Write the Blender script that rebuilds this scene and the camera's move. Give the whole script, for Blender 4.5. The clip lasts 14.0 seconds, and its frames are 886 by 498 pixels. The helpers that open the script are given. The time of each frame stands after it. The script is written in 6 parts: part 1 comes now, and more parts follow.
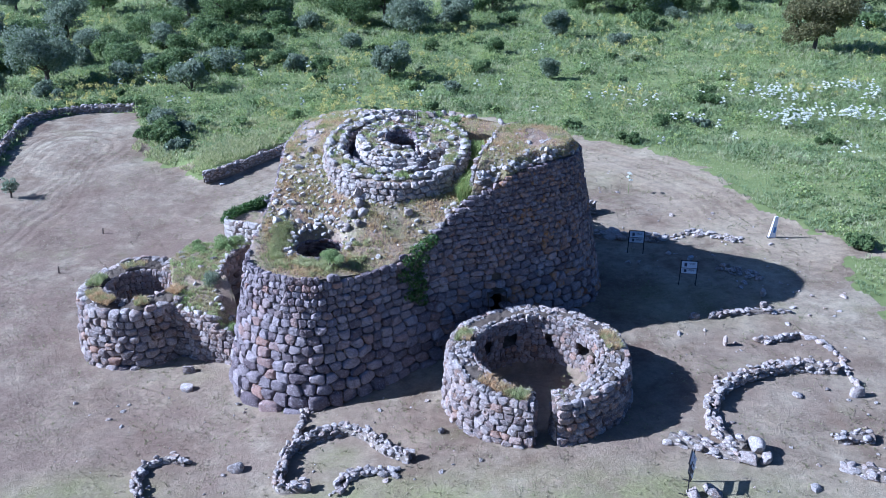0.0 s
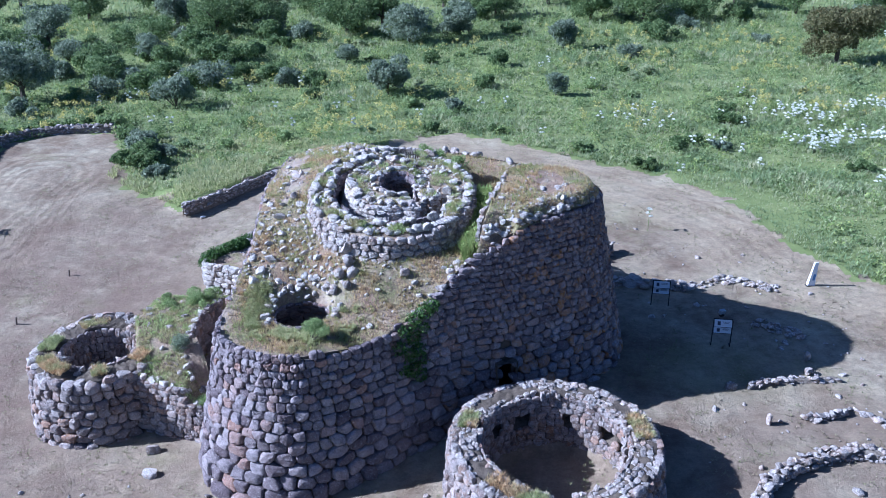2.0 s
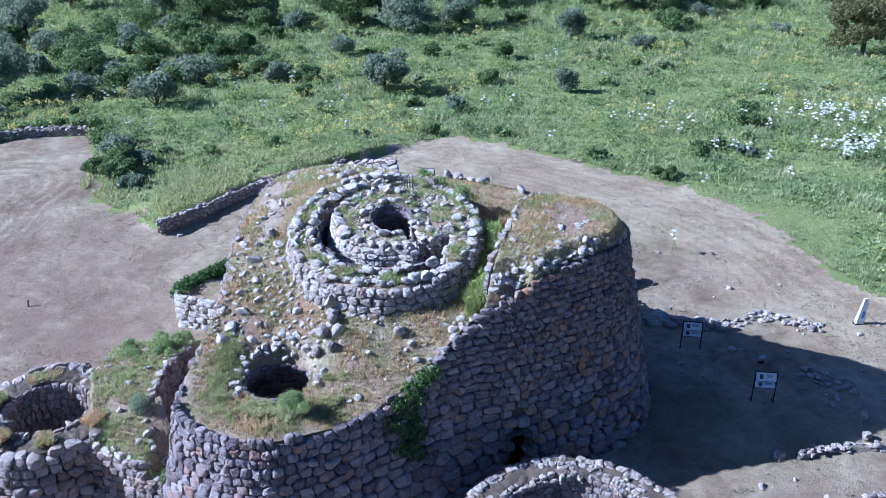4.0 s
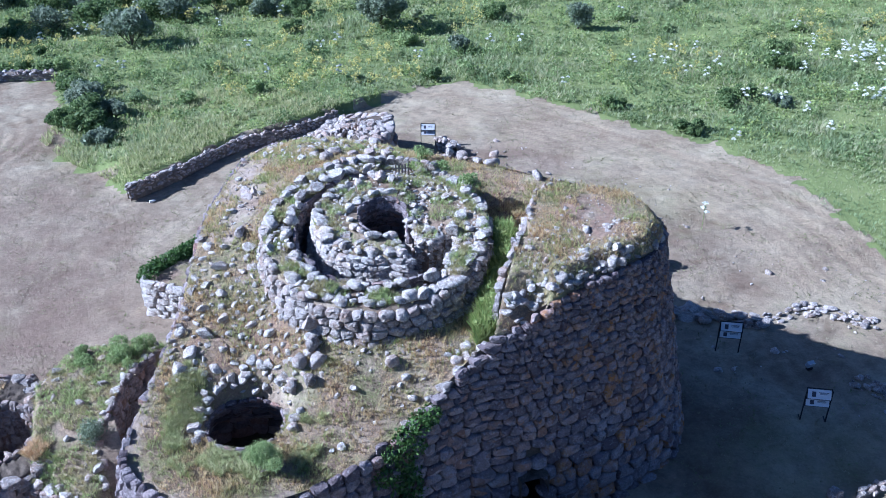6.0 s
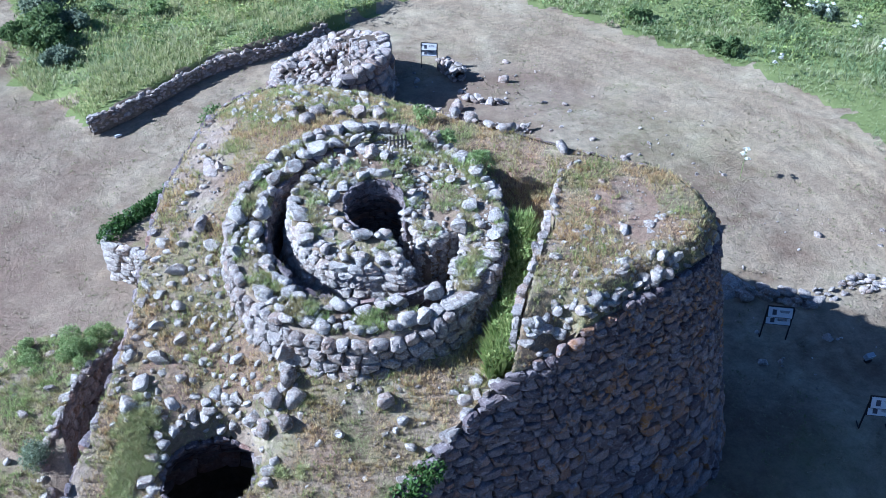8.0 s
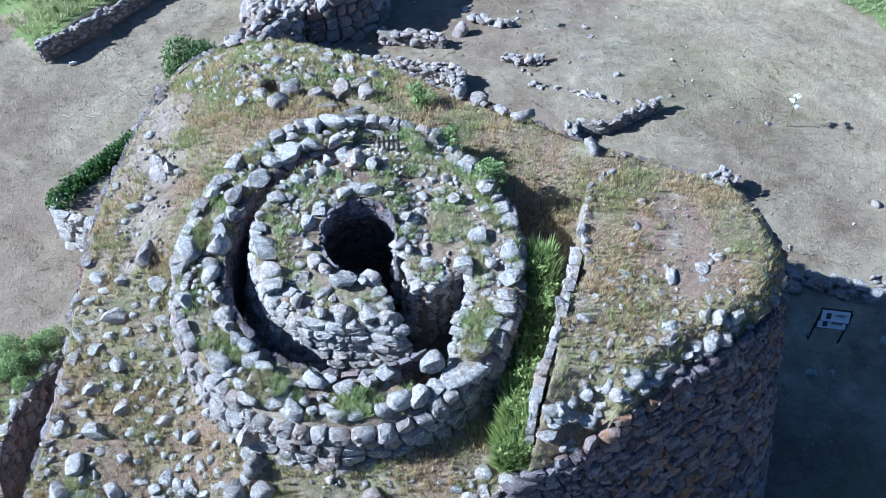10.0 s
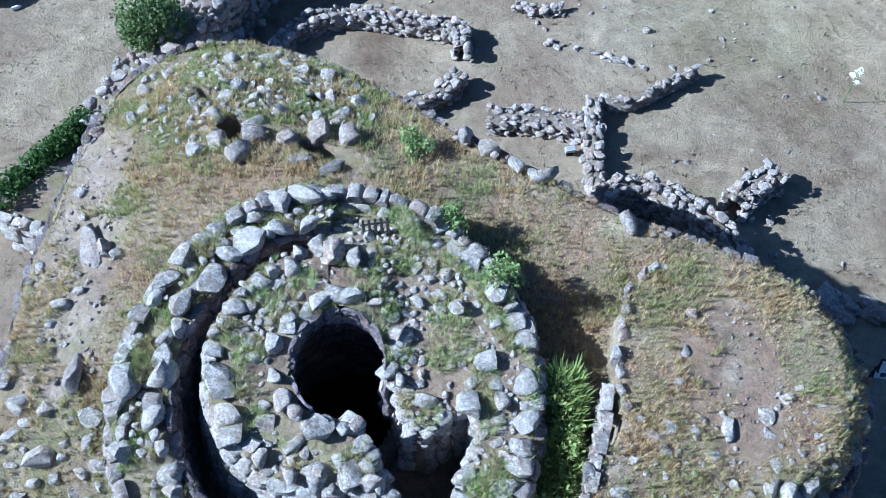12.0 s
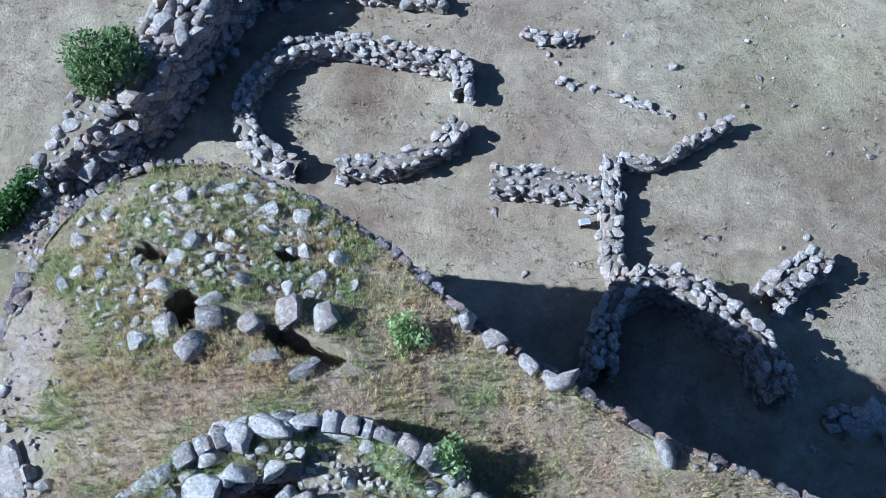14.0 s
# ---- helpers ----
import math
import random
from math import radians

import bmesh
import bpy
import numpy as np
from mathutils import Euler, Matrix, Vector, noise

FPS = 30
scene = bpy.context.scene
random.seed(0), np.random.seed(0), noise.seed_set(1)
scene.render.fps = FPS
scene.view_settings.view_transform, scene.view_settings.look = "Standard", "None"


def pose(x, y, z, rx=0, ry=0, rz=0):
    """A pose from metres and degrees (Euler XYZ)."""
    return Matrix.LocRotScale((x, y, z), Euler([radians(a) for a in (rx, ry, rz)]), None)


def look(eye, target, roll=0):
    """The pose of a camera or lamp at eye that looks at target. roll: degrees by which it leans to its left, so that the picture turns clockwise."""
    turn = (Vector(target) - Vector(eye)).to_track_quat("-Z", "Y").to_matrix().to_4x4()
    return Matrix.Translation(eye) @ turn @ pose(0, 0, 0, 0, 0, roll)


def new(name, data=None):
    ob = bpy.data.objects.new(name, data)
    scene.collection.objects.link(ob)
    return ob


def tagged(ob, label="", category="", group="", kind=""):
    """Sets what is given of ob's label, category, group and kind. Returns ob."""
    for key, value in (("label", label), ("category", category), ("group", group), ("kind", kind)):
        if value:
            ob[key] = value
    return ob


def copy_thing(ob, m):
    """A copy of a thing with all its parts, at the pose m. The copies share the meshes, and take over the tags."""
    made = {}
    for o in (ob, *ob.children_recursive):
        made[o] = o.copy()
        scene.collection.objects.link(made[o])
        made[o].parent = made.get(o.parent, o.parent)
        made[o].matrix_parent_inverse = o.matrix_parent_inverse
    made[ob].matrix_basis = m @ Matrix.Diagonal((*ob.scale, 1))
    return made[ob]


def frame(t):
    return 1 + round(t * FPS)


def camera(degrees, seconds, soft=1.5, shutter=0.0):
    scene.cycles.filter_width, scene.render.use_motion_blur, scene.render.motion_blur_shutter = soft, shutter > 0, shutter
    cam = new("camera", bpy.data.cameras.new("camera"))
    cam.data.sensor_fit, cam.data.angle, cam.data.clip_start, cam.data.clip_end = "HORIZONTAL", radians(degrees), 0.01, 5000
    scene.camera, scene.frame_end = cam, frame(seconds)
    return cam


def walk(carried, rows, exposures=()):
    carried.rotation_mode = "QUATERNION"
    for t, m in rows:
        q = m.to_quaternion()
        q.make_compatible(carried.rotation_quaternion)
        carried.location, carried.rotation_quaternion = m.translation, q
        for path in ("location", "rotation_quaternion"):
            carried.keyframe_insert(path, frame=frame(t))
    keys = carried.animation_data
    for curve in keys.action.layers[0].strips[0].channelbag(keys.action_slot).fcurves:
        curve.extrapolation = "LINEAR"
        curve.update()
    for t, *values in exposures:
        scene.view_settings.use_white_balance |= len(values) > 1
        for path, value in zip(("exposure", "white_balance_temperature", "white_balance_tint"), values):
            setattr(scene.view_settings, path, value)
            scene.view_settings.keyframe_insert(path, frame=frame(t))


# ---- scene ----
cam = camera(52.2, 14.0, soft=0.75)
METRES, EYE, TILT, LEAN, TURN = 60.0, 30.0, -24.3, 0.0, 0.0
ROWS = [
    (0.0, 0.0, 0.0, 0.0, -0.0, 0.0, -0.0),
    (0.5, -0.0003, 0.0322, 0.0151, 0.05, -0.01, -0.02),
    (1.0, -0.0002, 0.0637, 0.0306, 0.05, -0.03, -0.02),
    (1.5, -0.0004, 0.0959, 0.0463, -0.04, -0.04, 0.02),
    (2.0, -0.001, 0.1283, 0.0616, 0.03, -0.04, -0.02),
    (2.5, -0.0015, 0.1602, 0.0763, 0.06, -0.06, -0.02),
    (3.0, -0.002, 0.1925, 0.091, 0.06, -0.13, -0.02),
    (5.5, -0.0019, 0.3556, 0.1637, 0.09, -4.94, -0.04),
    (6.0, -0.0021, 0.3887, 0.1783, 0.17, -6.36, -0.09),
    (6.5, -0.0026, 0.4212, 0.1927, 0.17, -7.94, -0.1),
    (7.0, -0.0035, 0.454, 0.2072, 0.22, -9.86, -0.15),
    (9.5, -0.0067, 0.6157, 0.2804, 0.27, -20.78, -0.44),
    (10.0, -0.0065, 0.6487, 0.2953, 0.36, -23.08, -0.51),
    (10.5, -0.0067, 0.6819, 0.3102, 0.17, -25.38, -0.47),
    (11.0, -0.0072, 0.7158, 0.325, 0.25, -27.69, -0.53),
    (11.5, -0.0072, 0.7487, 0.3394, 0.47, -30.0, -0.6),
    (12.0, -0.0078, 0.7815, 0.3539, 0.54, -32.33, -0.72),
    (12.5, -0.0082, 0.814, 0.3682, 0.58, -34.66, -0.79),
    (13.0, -0.0084, 0.8465, 0.3825, 0.61, -36.94, -0.85),
    (13.5, -0.009, 0.879, 0.3969, 0.59, -38.46, -0.9),
    (14.0, -0.0095, 0.9113, 0.4113, 0.58, -38.72, -0.99),
]
walk(cam, [(t, pose(0, 0, EYE, TILT, LEAN, TURN) @ pose(METRES * x, METRES * y, METRES * z, 90 + pitch, roll, yaw)) for t, x, y, z, yaw, pitch, roll in ROWS],
     exposures=((0.0, 1.1, 4545, 18), (3.0, 1.13, 4565, 18), (5.5, 1.19, 4595, 17.5), (7.0, 1.21, 4615, 14.5), (9.5, 1.2, 4590, 8.5), (10.5, 1.22, 4570, 6), (14.0, 1.1, 4560, 6)))

# ---- light: clear sky, low sun from the left ----
SUN = Vector((-1.62, -0.04, 1.0)).normalized()
world = bpy.data.worlds.new("sky")
scene.world = world
world.use_nodes = True
sky = world.node_tree.nodes.new("ShaderNodeTexSky")
sky.sky_type, sky.sun_disc, sky.ozone_density = "NISHITA", False, 6.0
sky.sun_elevation, sky.sun_rotation = math.asin(SUN.z), math.atan2(SUN.x, SUN.y)
back = world.node_tree.nodes["Background"]
back.inputs["Strength"].default_value = 0.0405
world.node_tree.links.new(sky.outputs["Color"], back.inputs["Color"])
sun = new("sun", bpy.data.lights.new("sun", "SUN"))
sun.data.energy, sun.data.angle, sun.data.color = 5.0, radians(0.53), (1.0, 0.92, 0.80)
sun.matrix_world = look(SUN * 200, (0, 0, 0))

RNG = np.random.default_rng(7)


# ---- materials ----
def material(name, rough=0.9):
    mat = bpy.data.materials.new(name)
    mat.use_nodes = True
    nt = mat.node_tree
    bsdf = nt.nodes["Principled BSDF"]
    bsdf.inputs["Roughness"].default_value = rough
    bsdf.inputs["Specular IOR Level"].default_value = 0.25
    return mat, nt, bsdf


def node(nt, kind, **values):
    n = nt.nodes.new(kind)
    for key, value in values.items():
        n.inputs[key.replace("_", " ")].default_value = value
    return n


def coords(nt):
    return nt.nodes.new("ShaderNodeNewGeometry").outputs["Position"]


def noisy(nt, scale, detail=6.0, rough=0.6, distort=0.0):
    n = node(nt, "ShaderNodeTexNoise", Scale=scale, Detail=detail, Roughness=rough, Distortion=distort)
    nt.links.new(coords(nt), n.inputs["Vector"])
    return n.outputs["Fac"]


def ramp(nt, fac, *stops):
    n = nt.nodes.new("ShaderNodeValToRGB")
    els = n.color_ramp.elements
    while len(els) < len(stops):
        els.new(0.5)
    for el, (at, c) in zip(els, stops):
        el.position, el.color = at, (*c, 1) if len(c) == 3 else c
    nt.links.new(fac, n.inputs["Fac"])
    return n.outputs["Color"]


def blend(nt, fac, a, b, how="MIX"):
    n = nt.nodes.new("ShaderNodeMix")
    n.data_type, n.blend_type = "RGBA", how
    for sock, v in ((n.inputs["Factor"], fac), (n.inputs["A"], a), (n.inputs["B"], b)):
        if isinstance(v, bpy.types.NodeSocket):
            nt.links.new(v, sock)
        elif isinstance(v, (int, float)):
            sock.default_value = v
        else:
            sock.default_value = (*v, 1)
    return n.outputs["Result"]


def grey(v):
    return (v, v, v)


def relief(nt, bsdf, fac, strength, distance):
    n = node(nt, "ShaderNodeBump", Strength=strength, Distance=distance)
    nt.links.new(fac, n.inputs["Height"])
    nt.links.new(n.outputs["Normal"], bsdf.inputs["Normal"])


def stone_material(name, dark, light, tint, lichen, by_object, pale_at=(0.46, 0.60), rust=0.25, from_x=None):
    mat, nt, bsdf = material(name, 0.88)
    if by_object:
        rnd = nt.nodes.new("ShaderNodeObjectInfo").outputs["Random"]
    else:
        rnd = nt.nodes.new("ShaderNodeNewGeometry").outputs["Random Per Island"]
    base = ramp(nt, rnd, (0.0, dark), (0.4, tuple(0.5 * (a + b) for a, b in zip(dark, light))), (0.75, light), (1.0, tint))
    base = blend(nt, 1.0, base, ramp(nt, noisy(nt, 3.2, 8, 0.7), (0.34, grey(0.66)), (0.66, grey(1.2))), "MULTIPLY")
    spots = ramp(nt, noisy(nt, 0.55, 5, 0.65), (0.40, grey(0)), (0.56, grey(rust)))
    spots = blend(nt, 1.0, spots, ramp(nt, noisy(nt, 2.6, 6, 0.7), (0.44, grey(0)), (0.56, grey(1.0))), "MULTIPLY")
    if from_x is not None:
        axis = nt.nodes.new("ShaderNodeSeparateXYZ")
        nt.links.new(coords(nt), axis.inputs[0])
        reach = node(nt, "ShaderNodeMapRange", From_Min=from_x, From_Max=from_x + 7.0)
        nt.links.new(axis.outputs["X"], reach.inputs["Value"])
        spots = blend(nt, 1.0, spots, reach.outputs[0], "MULTIPLY")
        spots = blend(nt, 1.0, spots, ramp(nt, rnd, (0.6, grey(0.1)), (0.74, grey(1.0))), "MULTIPLY")
    base = blend(nt, spots, base, (0.44, 0.225, 0.08))
    pale = ramp(nt, noisy(nt, 7.5, 9, 0.78), (pale_at[0], grey(0)), (pale_at[1], grey(0.85)))
    base = blend(nt, pale, base, lichen)
    base = blend(nt, 1.0, base, ramp(nt, noisy(nt, 21.0, 8, 0.8), (0.36, grey(0.46)), (0.52, grey(1.1))), "MULTIPLY")
    nt.links.new(base, bsdf.inputs["Base Color"])
    relief(nt, bsdf, noisy(nt, 9.0, 10, 0.8), 1.0, 0.14)
    bsdf.inputs["Specular IOR Level"].default_value = 0.12
    return mat


STONE = dict(dark=(0.32, 0.298, 0.28), light=(0.57, 0.54, 0.505), tint=(0.50, 0.405, 0.35), lichen=(0.75, 0.725, 0.68))
stone_piece = stone_material("basalt_single", by_object=True, **STONE)
stone_joined = stone_material("basalt", by_object=False, **STONE)


WEATHERED = dict(dark=(0.24, 0.215, 0.205), light=(0.50, 0.465, 0.44), tint=(0.40, 0.305, 0.255), lichen=(0.69, 0.66, 0.615))
weathered_piece = stone_material("weathered_basalt_single", by_object=True, pale_at=(0.49, 0.63), **WEATHERED)
weathered_joined = stone_material("weathered_basalt", by_object=False, pale_at=(0.49, 0.63), **WEATHERED)
MASONRY = dict(dark=(0.19, 0.158, 0.155), light=(0.44, 0.40, 0.385), tint=(0.37, 0.245, 0.185), lichen=(0.61, 0.585, 0.56))
masonry_piece = stone_material("wall_basalt_single", by_object=True, pale_at=(0.52, 0.66), **MASONRY)
masonry_joined = stone_material("wall_basalt", by_object=False, pale_at=(0.52, 0.66), **MASONRY)

BASTION = dict(dark=(0.15, 0.12, 0.13), light=(0.385, 0.345, 0.355), tint=(0.34, 0.22, 0.175), lichen=(0.54, 0.515, 0.52))
lichened_piece = stone_material("lichened_basalt_single", by_object=True, pale_at=(0.53, 0.68), rust=0.95, from_x=-1.0, **BASTION)
lichened_joined = stone_material("lichened_basalt", by_object=False, pale_at=(0.53, 0.68), rust=0.95, from_x=-1.0, **BASTION)


def earth_material(name, stops, fine=30.0, deep=0.05, green=0.0, soils=()):
    mat, nt, bsdf = material(name, 0.95)
    bsdf.inputs["Specular IOR Level"].default_value = 0.08
    a = ramp(nt, noisy(nt, 0.45, 7, 0.68, 0.5), *stops)
    b = ramp(nt, noisy(nt, 3.0, 9, 0.75), (0.3, grey(0.5)), (0.7, grey(1.35)))
    c = blend(nt, 1.0, a, b, "MULTIPLY")
    d = ramp(nt, noisy(nt, fine, 6, 0.85), (0.32, grey(0.4)), (0.68, grey(1.5)))
    c = blend(nt, 1.0, c, d, "MULTIPLY")
    if green:
        g = ramp(nt, noisy(nt, 0.8, 7, 0.72), (0.48, grey(0)), (0.66, grey(green)))
        c = blend(nt, g, c, (0.24, 0.26, 0.10))
    for attribute, colour in soils:
        field = nt.nodes.new("ShaderNodeAttribute")
        field.attribute_name = attribute
        patchy = blend(nt, 1.0, field.outputs["Color"], ramp(nt, noisy(nt, 1.4, 8, 0.72), (0.38, grey(0.0)), (0.62, grey(1.0))), "MULTIPLY")
        c = blend(nt, patchy, c, blend(nt, 1.0, colour, ramp(nt, noisy(nt, 6.0, 9, 0.8), (0.3, grey(0.6)), (0.7, grey(1.3))), "MULTIPLY"))
    nt.links.new(c, bsdf.inputs["Base Color"])
    relief(nt, bsdf, noisy(nt, 9.0, 10, 0.8), 1.0, deep)
    return mat


# Dark earth of the wall core; in passage and chambers it stands for shade.
shaded_core_earth = earth_material("shaded_wall_core_earth", ((0.3, (0.10, 0.085, 0.07)), (0.7, (0.17, 0.14, 0.11))))
terrace_earth = earth_material("terrace_earth", ((0.32, (0.245, 0.175, 0.13)), (0.5, (0.32, 0.25, 0.18)), (0.66, (0.43, 0.365, 0.28))), deep=0.08, green=0.6, soils=(("pale_soil", (0.375, 0.31, 0.255)), ("brown_soil", (0.30, 0.205, 0.15))))
fill_earth = earth_material("wall_fill", ((0.3, (0.19, 0.16, 0.13)), (0.5, (0.25, 0.215, 0.175)), (0.7, (0.32, 0.29, 0.24))), deep=0.08)


def ground_material():
    mat, nt, bsdf = material("dry_ground", 0.96)
    dry = ramp(nt, noisy(nt, 0.13, 7, 0.62, 0.6), (0.32, (0.19, 0.143, 0.104)), (0.47, (0.28, 0.232, 0.168)), (0.66, (0.365, 0.322, 0.234)))
    dry = blend(nt, 1.0, dry, ramp(nt, noisy(nt, 1.3, 9, 0.75), (0.3, grey(0.66)), (0.7, grey(1.28))), "MULTIPLY")
    dry = blend(nt, 1.0, dry, ramp(nt, noisy(nt, 0.38, 6, 0.6, 0.8), (0.3, (0.76, 0.70, 0.67)), (0.52, grey(1.0)), (0.7, (1.22, 1.2, 1.15))), "MULTIPLY")
    dry = blend(nt, 1.0, dry, ramp(nt, noisy(nt, 9.0, 8, 0.8), (0.3, grey(0.76)), (0.72, grey(1.18))), "MULTIPLY")
    sprout = ramp(nt, noisy(nt, 0.22, 6, 0.7), (0.56, grey(0)), (0.72, grey(0.4)))
    dry = blend(nt, sprout, dry, (0.20, 0.21, 0.09))
    track = nt.nodes.new("ShaderNodeAttribute")
    track.attribute_name = "worn"
    rubbed = node(nt, "ShaderNodeMath")
    rubbed.operation = "MULTIPLY"
    nt.links.new(track.outputs["Fac"], rubbed.inputs[0])
    nt.links.new(ramp(nt, noisy(nt, 0.6, 6, 0.7), (0.35, grey(0.4)), (0.65, grey(1.0))), rubbed.inputs[1])
    dry = blend(nt, rubbed.outputs[0], dry, (0.19, 0.14, 0.10))
    for name, colour in (("bare", (0.215, 0.16, 0.122)), ("straw", (0.47, 0.395, 0.265)), ("green", (0.235, 0.235, 0.11))):
        field = nt.nodes.new("ShaderNodeAttribute")
        field.attribute_name = name
        mix = node(nt, "ShaderNodeMath")
        mix.operation = "MULTIPLY"
        nt.links.new(field.outputs["Fac"], mix.inputs[0])
        nt.links.new(ramp(nt, noisy(nt, 0.5, 8, 0.72), (0.34, grey(0.15)), (0.62, grey(1.0))), mix.inputs[1])
        tone = blend(nt, 1.0, colour, ramp(nt, noisy(nt, 5.0, 9, 0.8), (0.3, grey(0.6)), (0.7, grey(1.3))), "MULTIPLY")
        dry = blend(nt, mix.outputs[0], dry, tone)
    lush = ramp(nt, noisy(nt, 0.25, 8, 0.7), (0.3, (0.135, 0.17, 0.06)), (0.55, (0.20, 0.24, 0.09)), (0.75, (0.30, 0.305, 0.135)))
    attr = nt.nodes.new("ShaderNodeAttribute")
    attr.attribute_name = "lush"
    edge = node(nt, "ShaderNodeMath", )
    edge.operation = "ADD"
    nt.links.new(attr.outputs["Fac"], edge.inputs[0])
    wob = node(nt, "ShaderNodeMath")
    wob.operation, wob.inputs[1].default_value = "MULTIPLY_ADD", 0.5
    wob.inputs[2].default_value = -0.25
    nt.links.new(noisy(nt, 0.9, 6, 0.7), wob.inputs[0])
    nt.links.new(wob.outputs[0], edge.inputs[1])
    mask = ramp(nt, edge.outputs[0], (0.42, grey(0)), (0.58, grey(1)))
    nt.links.new(blend(nt, mask, dry, lush), bsdf.inputs["Base Color"])
    relief(nt, bsdf, noisy(nt, 3.0, 10, 0.8), 1.0, 0.10)
    bsdf.inputs["Specular IOR Level"].default_value = 0.08
    return mat


ground_dry = ground_material()


def leaf_material(name, stops, rough=0.7, patch=None, patch_scale=0.3):
    mat, nt, bsdf = material(name, rough)
    rnd = nt.nodes.new("ShaderNodeNewGeometry").outputs["Random Per Island"]
    c = ramp(nt, rnd, *stops)
    if patch:
        f = ramp(nt, noisy(nt, patch_scale, 5, 0.65), (0.45, grey(0)), (0.58, grey(0.9)))
        c = blend(nt, f, c, ramp(nt, rnd, *patch))
    nt.links.new(c, bsdf.inputs["Base Color"])
    thin = nt.nodes.new("ShaderNodeBsdfTranslucent")
    nt.links.new(c, thin.inputs["Color"])
    both = node(nt, "ShaderNodeMixShader", Fac=0.4)
    nt.links.new(bsdf.outputs[0], both.inputs[1])
    nt.links.new(thin.outputs[0], both.inputs[2])
    nt.links.new(both.outputs[0], nt.nodes["Material Output"].inputs["Surface"])
    return mat


# Blue raised and green greyed: distant haze is mixed into the leaf colour.
meadow_mat = leaf_material("meadow_grass", ((0.0, (0.27, 0.34, 0.165)), (0.5, (0.385, 0.43, 0.225)), (1.0, (0.54, 0.525, 0.33))),
                           patch=((0.0, (0.18, 0.26, 0.12)), (1.0, (0.31, 0.39, 0.19))), patch_scale=0.13)
straw_mat = leaf_material("straw", ((0.0, (0.46, 0.30, 0.16)), (0.5, (0.62, 0.455, 0.255)), (1.0, (0.74, 0.60, 0.38))),
                          patch=((0.0, (0.23, 0.30, 0.12)), (0.6, (0.37, 0.44, 0.19)), (1.0, (0.54, 0.54, 0.30))), patch_scale=0.55)
pale_grass_mat = leaf_material("pale_grass", ((0.0, (0.31, 0.35, 0.15)), (0.5, (0.45, 0.48, 0.225)), (1.0, (0.62, 0.58, 0.35))))
clump_mat = leaf_material("grass_clump", ((0.0, (0.36, 0.25, 0.13)), (0.45, (0.54, 0.425, 0.225)), (1.0, (0.72, 0.60, 0.36))),
                          patch=((0.0, (0.20, 0.27, 0.09)), (0.6, (0.33, 0.40, 0.14)), (1.0, (0.50, 0.48, 0.22))), patch_scale=0.7)
fresh_mat = leaf_material("fresh_green", ((0.0, (0.19, 0.27, 0.10)), (0.5, (0.29, 0.38, 0.15)), (1.0, (0.42, 0.48, 0.23))))
tuft_mat = leaf_material("keep_tuft", ((0.0, (0.25, 0.33, 0.11)), (0.5, (0.37, 0.46, 0.175)), (1.0, (0.52, 0.55, 0.27))), patch=((0.0, (0.36, 0.30, 0.15)), (1.0, (0.52, 0.46, 0.26))), patch_scale=0.9)
weed_mat = leaf_material("meadow_herb", ((0.0, (0.20, 0.28, 0.09)), (0.5, (0.31, 0.39, 0.13)), (1.0, (0.45, 0.48, 0.18))))
ivy_mat = leaf_material("ivy_leaf", ((0.0, (0.045, 0.09, 0.025)), (0.6, (0.08, 0.15, 0.04)), (1.0, (0.13, 0.215, 0.06))), 0.5)
olive_mat = leaf_material("olive_leaf", ((0.0, (0.14, 0.185, 0.115)), (0.6, (0.225, 0.275, 0.185)), (1.0, (0.34, 0.385, 0.275))), 0.6)
dark_leaf_mat = leaf_material("dark_leaf", ((0.0, (0.09, 0.145, 0.055)), (0.6, (0.155, 0.22, 0.08)), (1.0, (0.24, 0.31, 0.125))), 0.6)
brown_leaf_mat = leaf_material("bronze_leaf", ((0.0, (0.10, 0.105, 0.045)), (0.6, (0.155, 0.15, 0.065)), (1.0, (0.22, 0.20, 0.09))), 0.6)
yellow_mat = leaf_material("yellow_bloom", ((0.0, (0.42, 0.40, 0.12)), (0.6, (0.56, 0.52, 0.17)), (1.0, (0.68, 0.62, 0.25))))


def plain(name, colour, rough=0.6, metal=0.0, vary=0.15, scale=20.0):
    mat, nt, bsdf = material(name, rough)
    m = ramp(nt, noisy(nt, scale, 6, 0.65), (0.3, grey(1 - vary)), (0.7, grey(1 + vary)))
    nt.links.new(blend(nt, 1.0, colour, m, "MULTIPLY"), bsdf.inputs["Base Color"])
    bsdf.inputs["Metallic"].default_value = metal
    return mat


bark_mat = plain("bark", (0.10, 0.085, 0.07), 0.95, vary=0.4, scale=6)
petal_mat = plain("white_umbel", (0.72, 0.73, 0.66), 0.8)
stem_mat = plain("green_stem", (0.16, 0.22, 0.07), 0.8)
iron_mat = plain("black_painted_iron", (0.02, 0.02, 0.023), 0.45)
panel_mat = plain("white_sign_panel", (0.62, 0.64, 0.66), 0.35, vary=0.06)
ink_mat = plain("dark_print", (0.06, 0.06, 0.08), 0.5)
white_paint = plain("white_paint", (0.75, 0.77, 0.80), 0.5, vary=0.06)
blue_print = plain("blue_print", (0.12, 0.25, 0.5), 0.5)
wood_mat = plain("weathered_wood", (0.2, 0.17, 0.14), 0.85, vary=0.35, scale=12)


# ---- helpers for shape ----
def smooth(a, b, x):
    u = np.clip((x - a) / (b - a), 0, 1)
    return u * u * (3 - 2 * u)


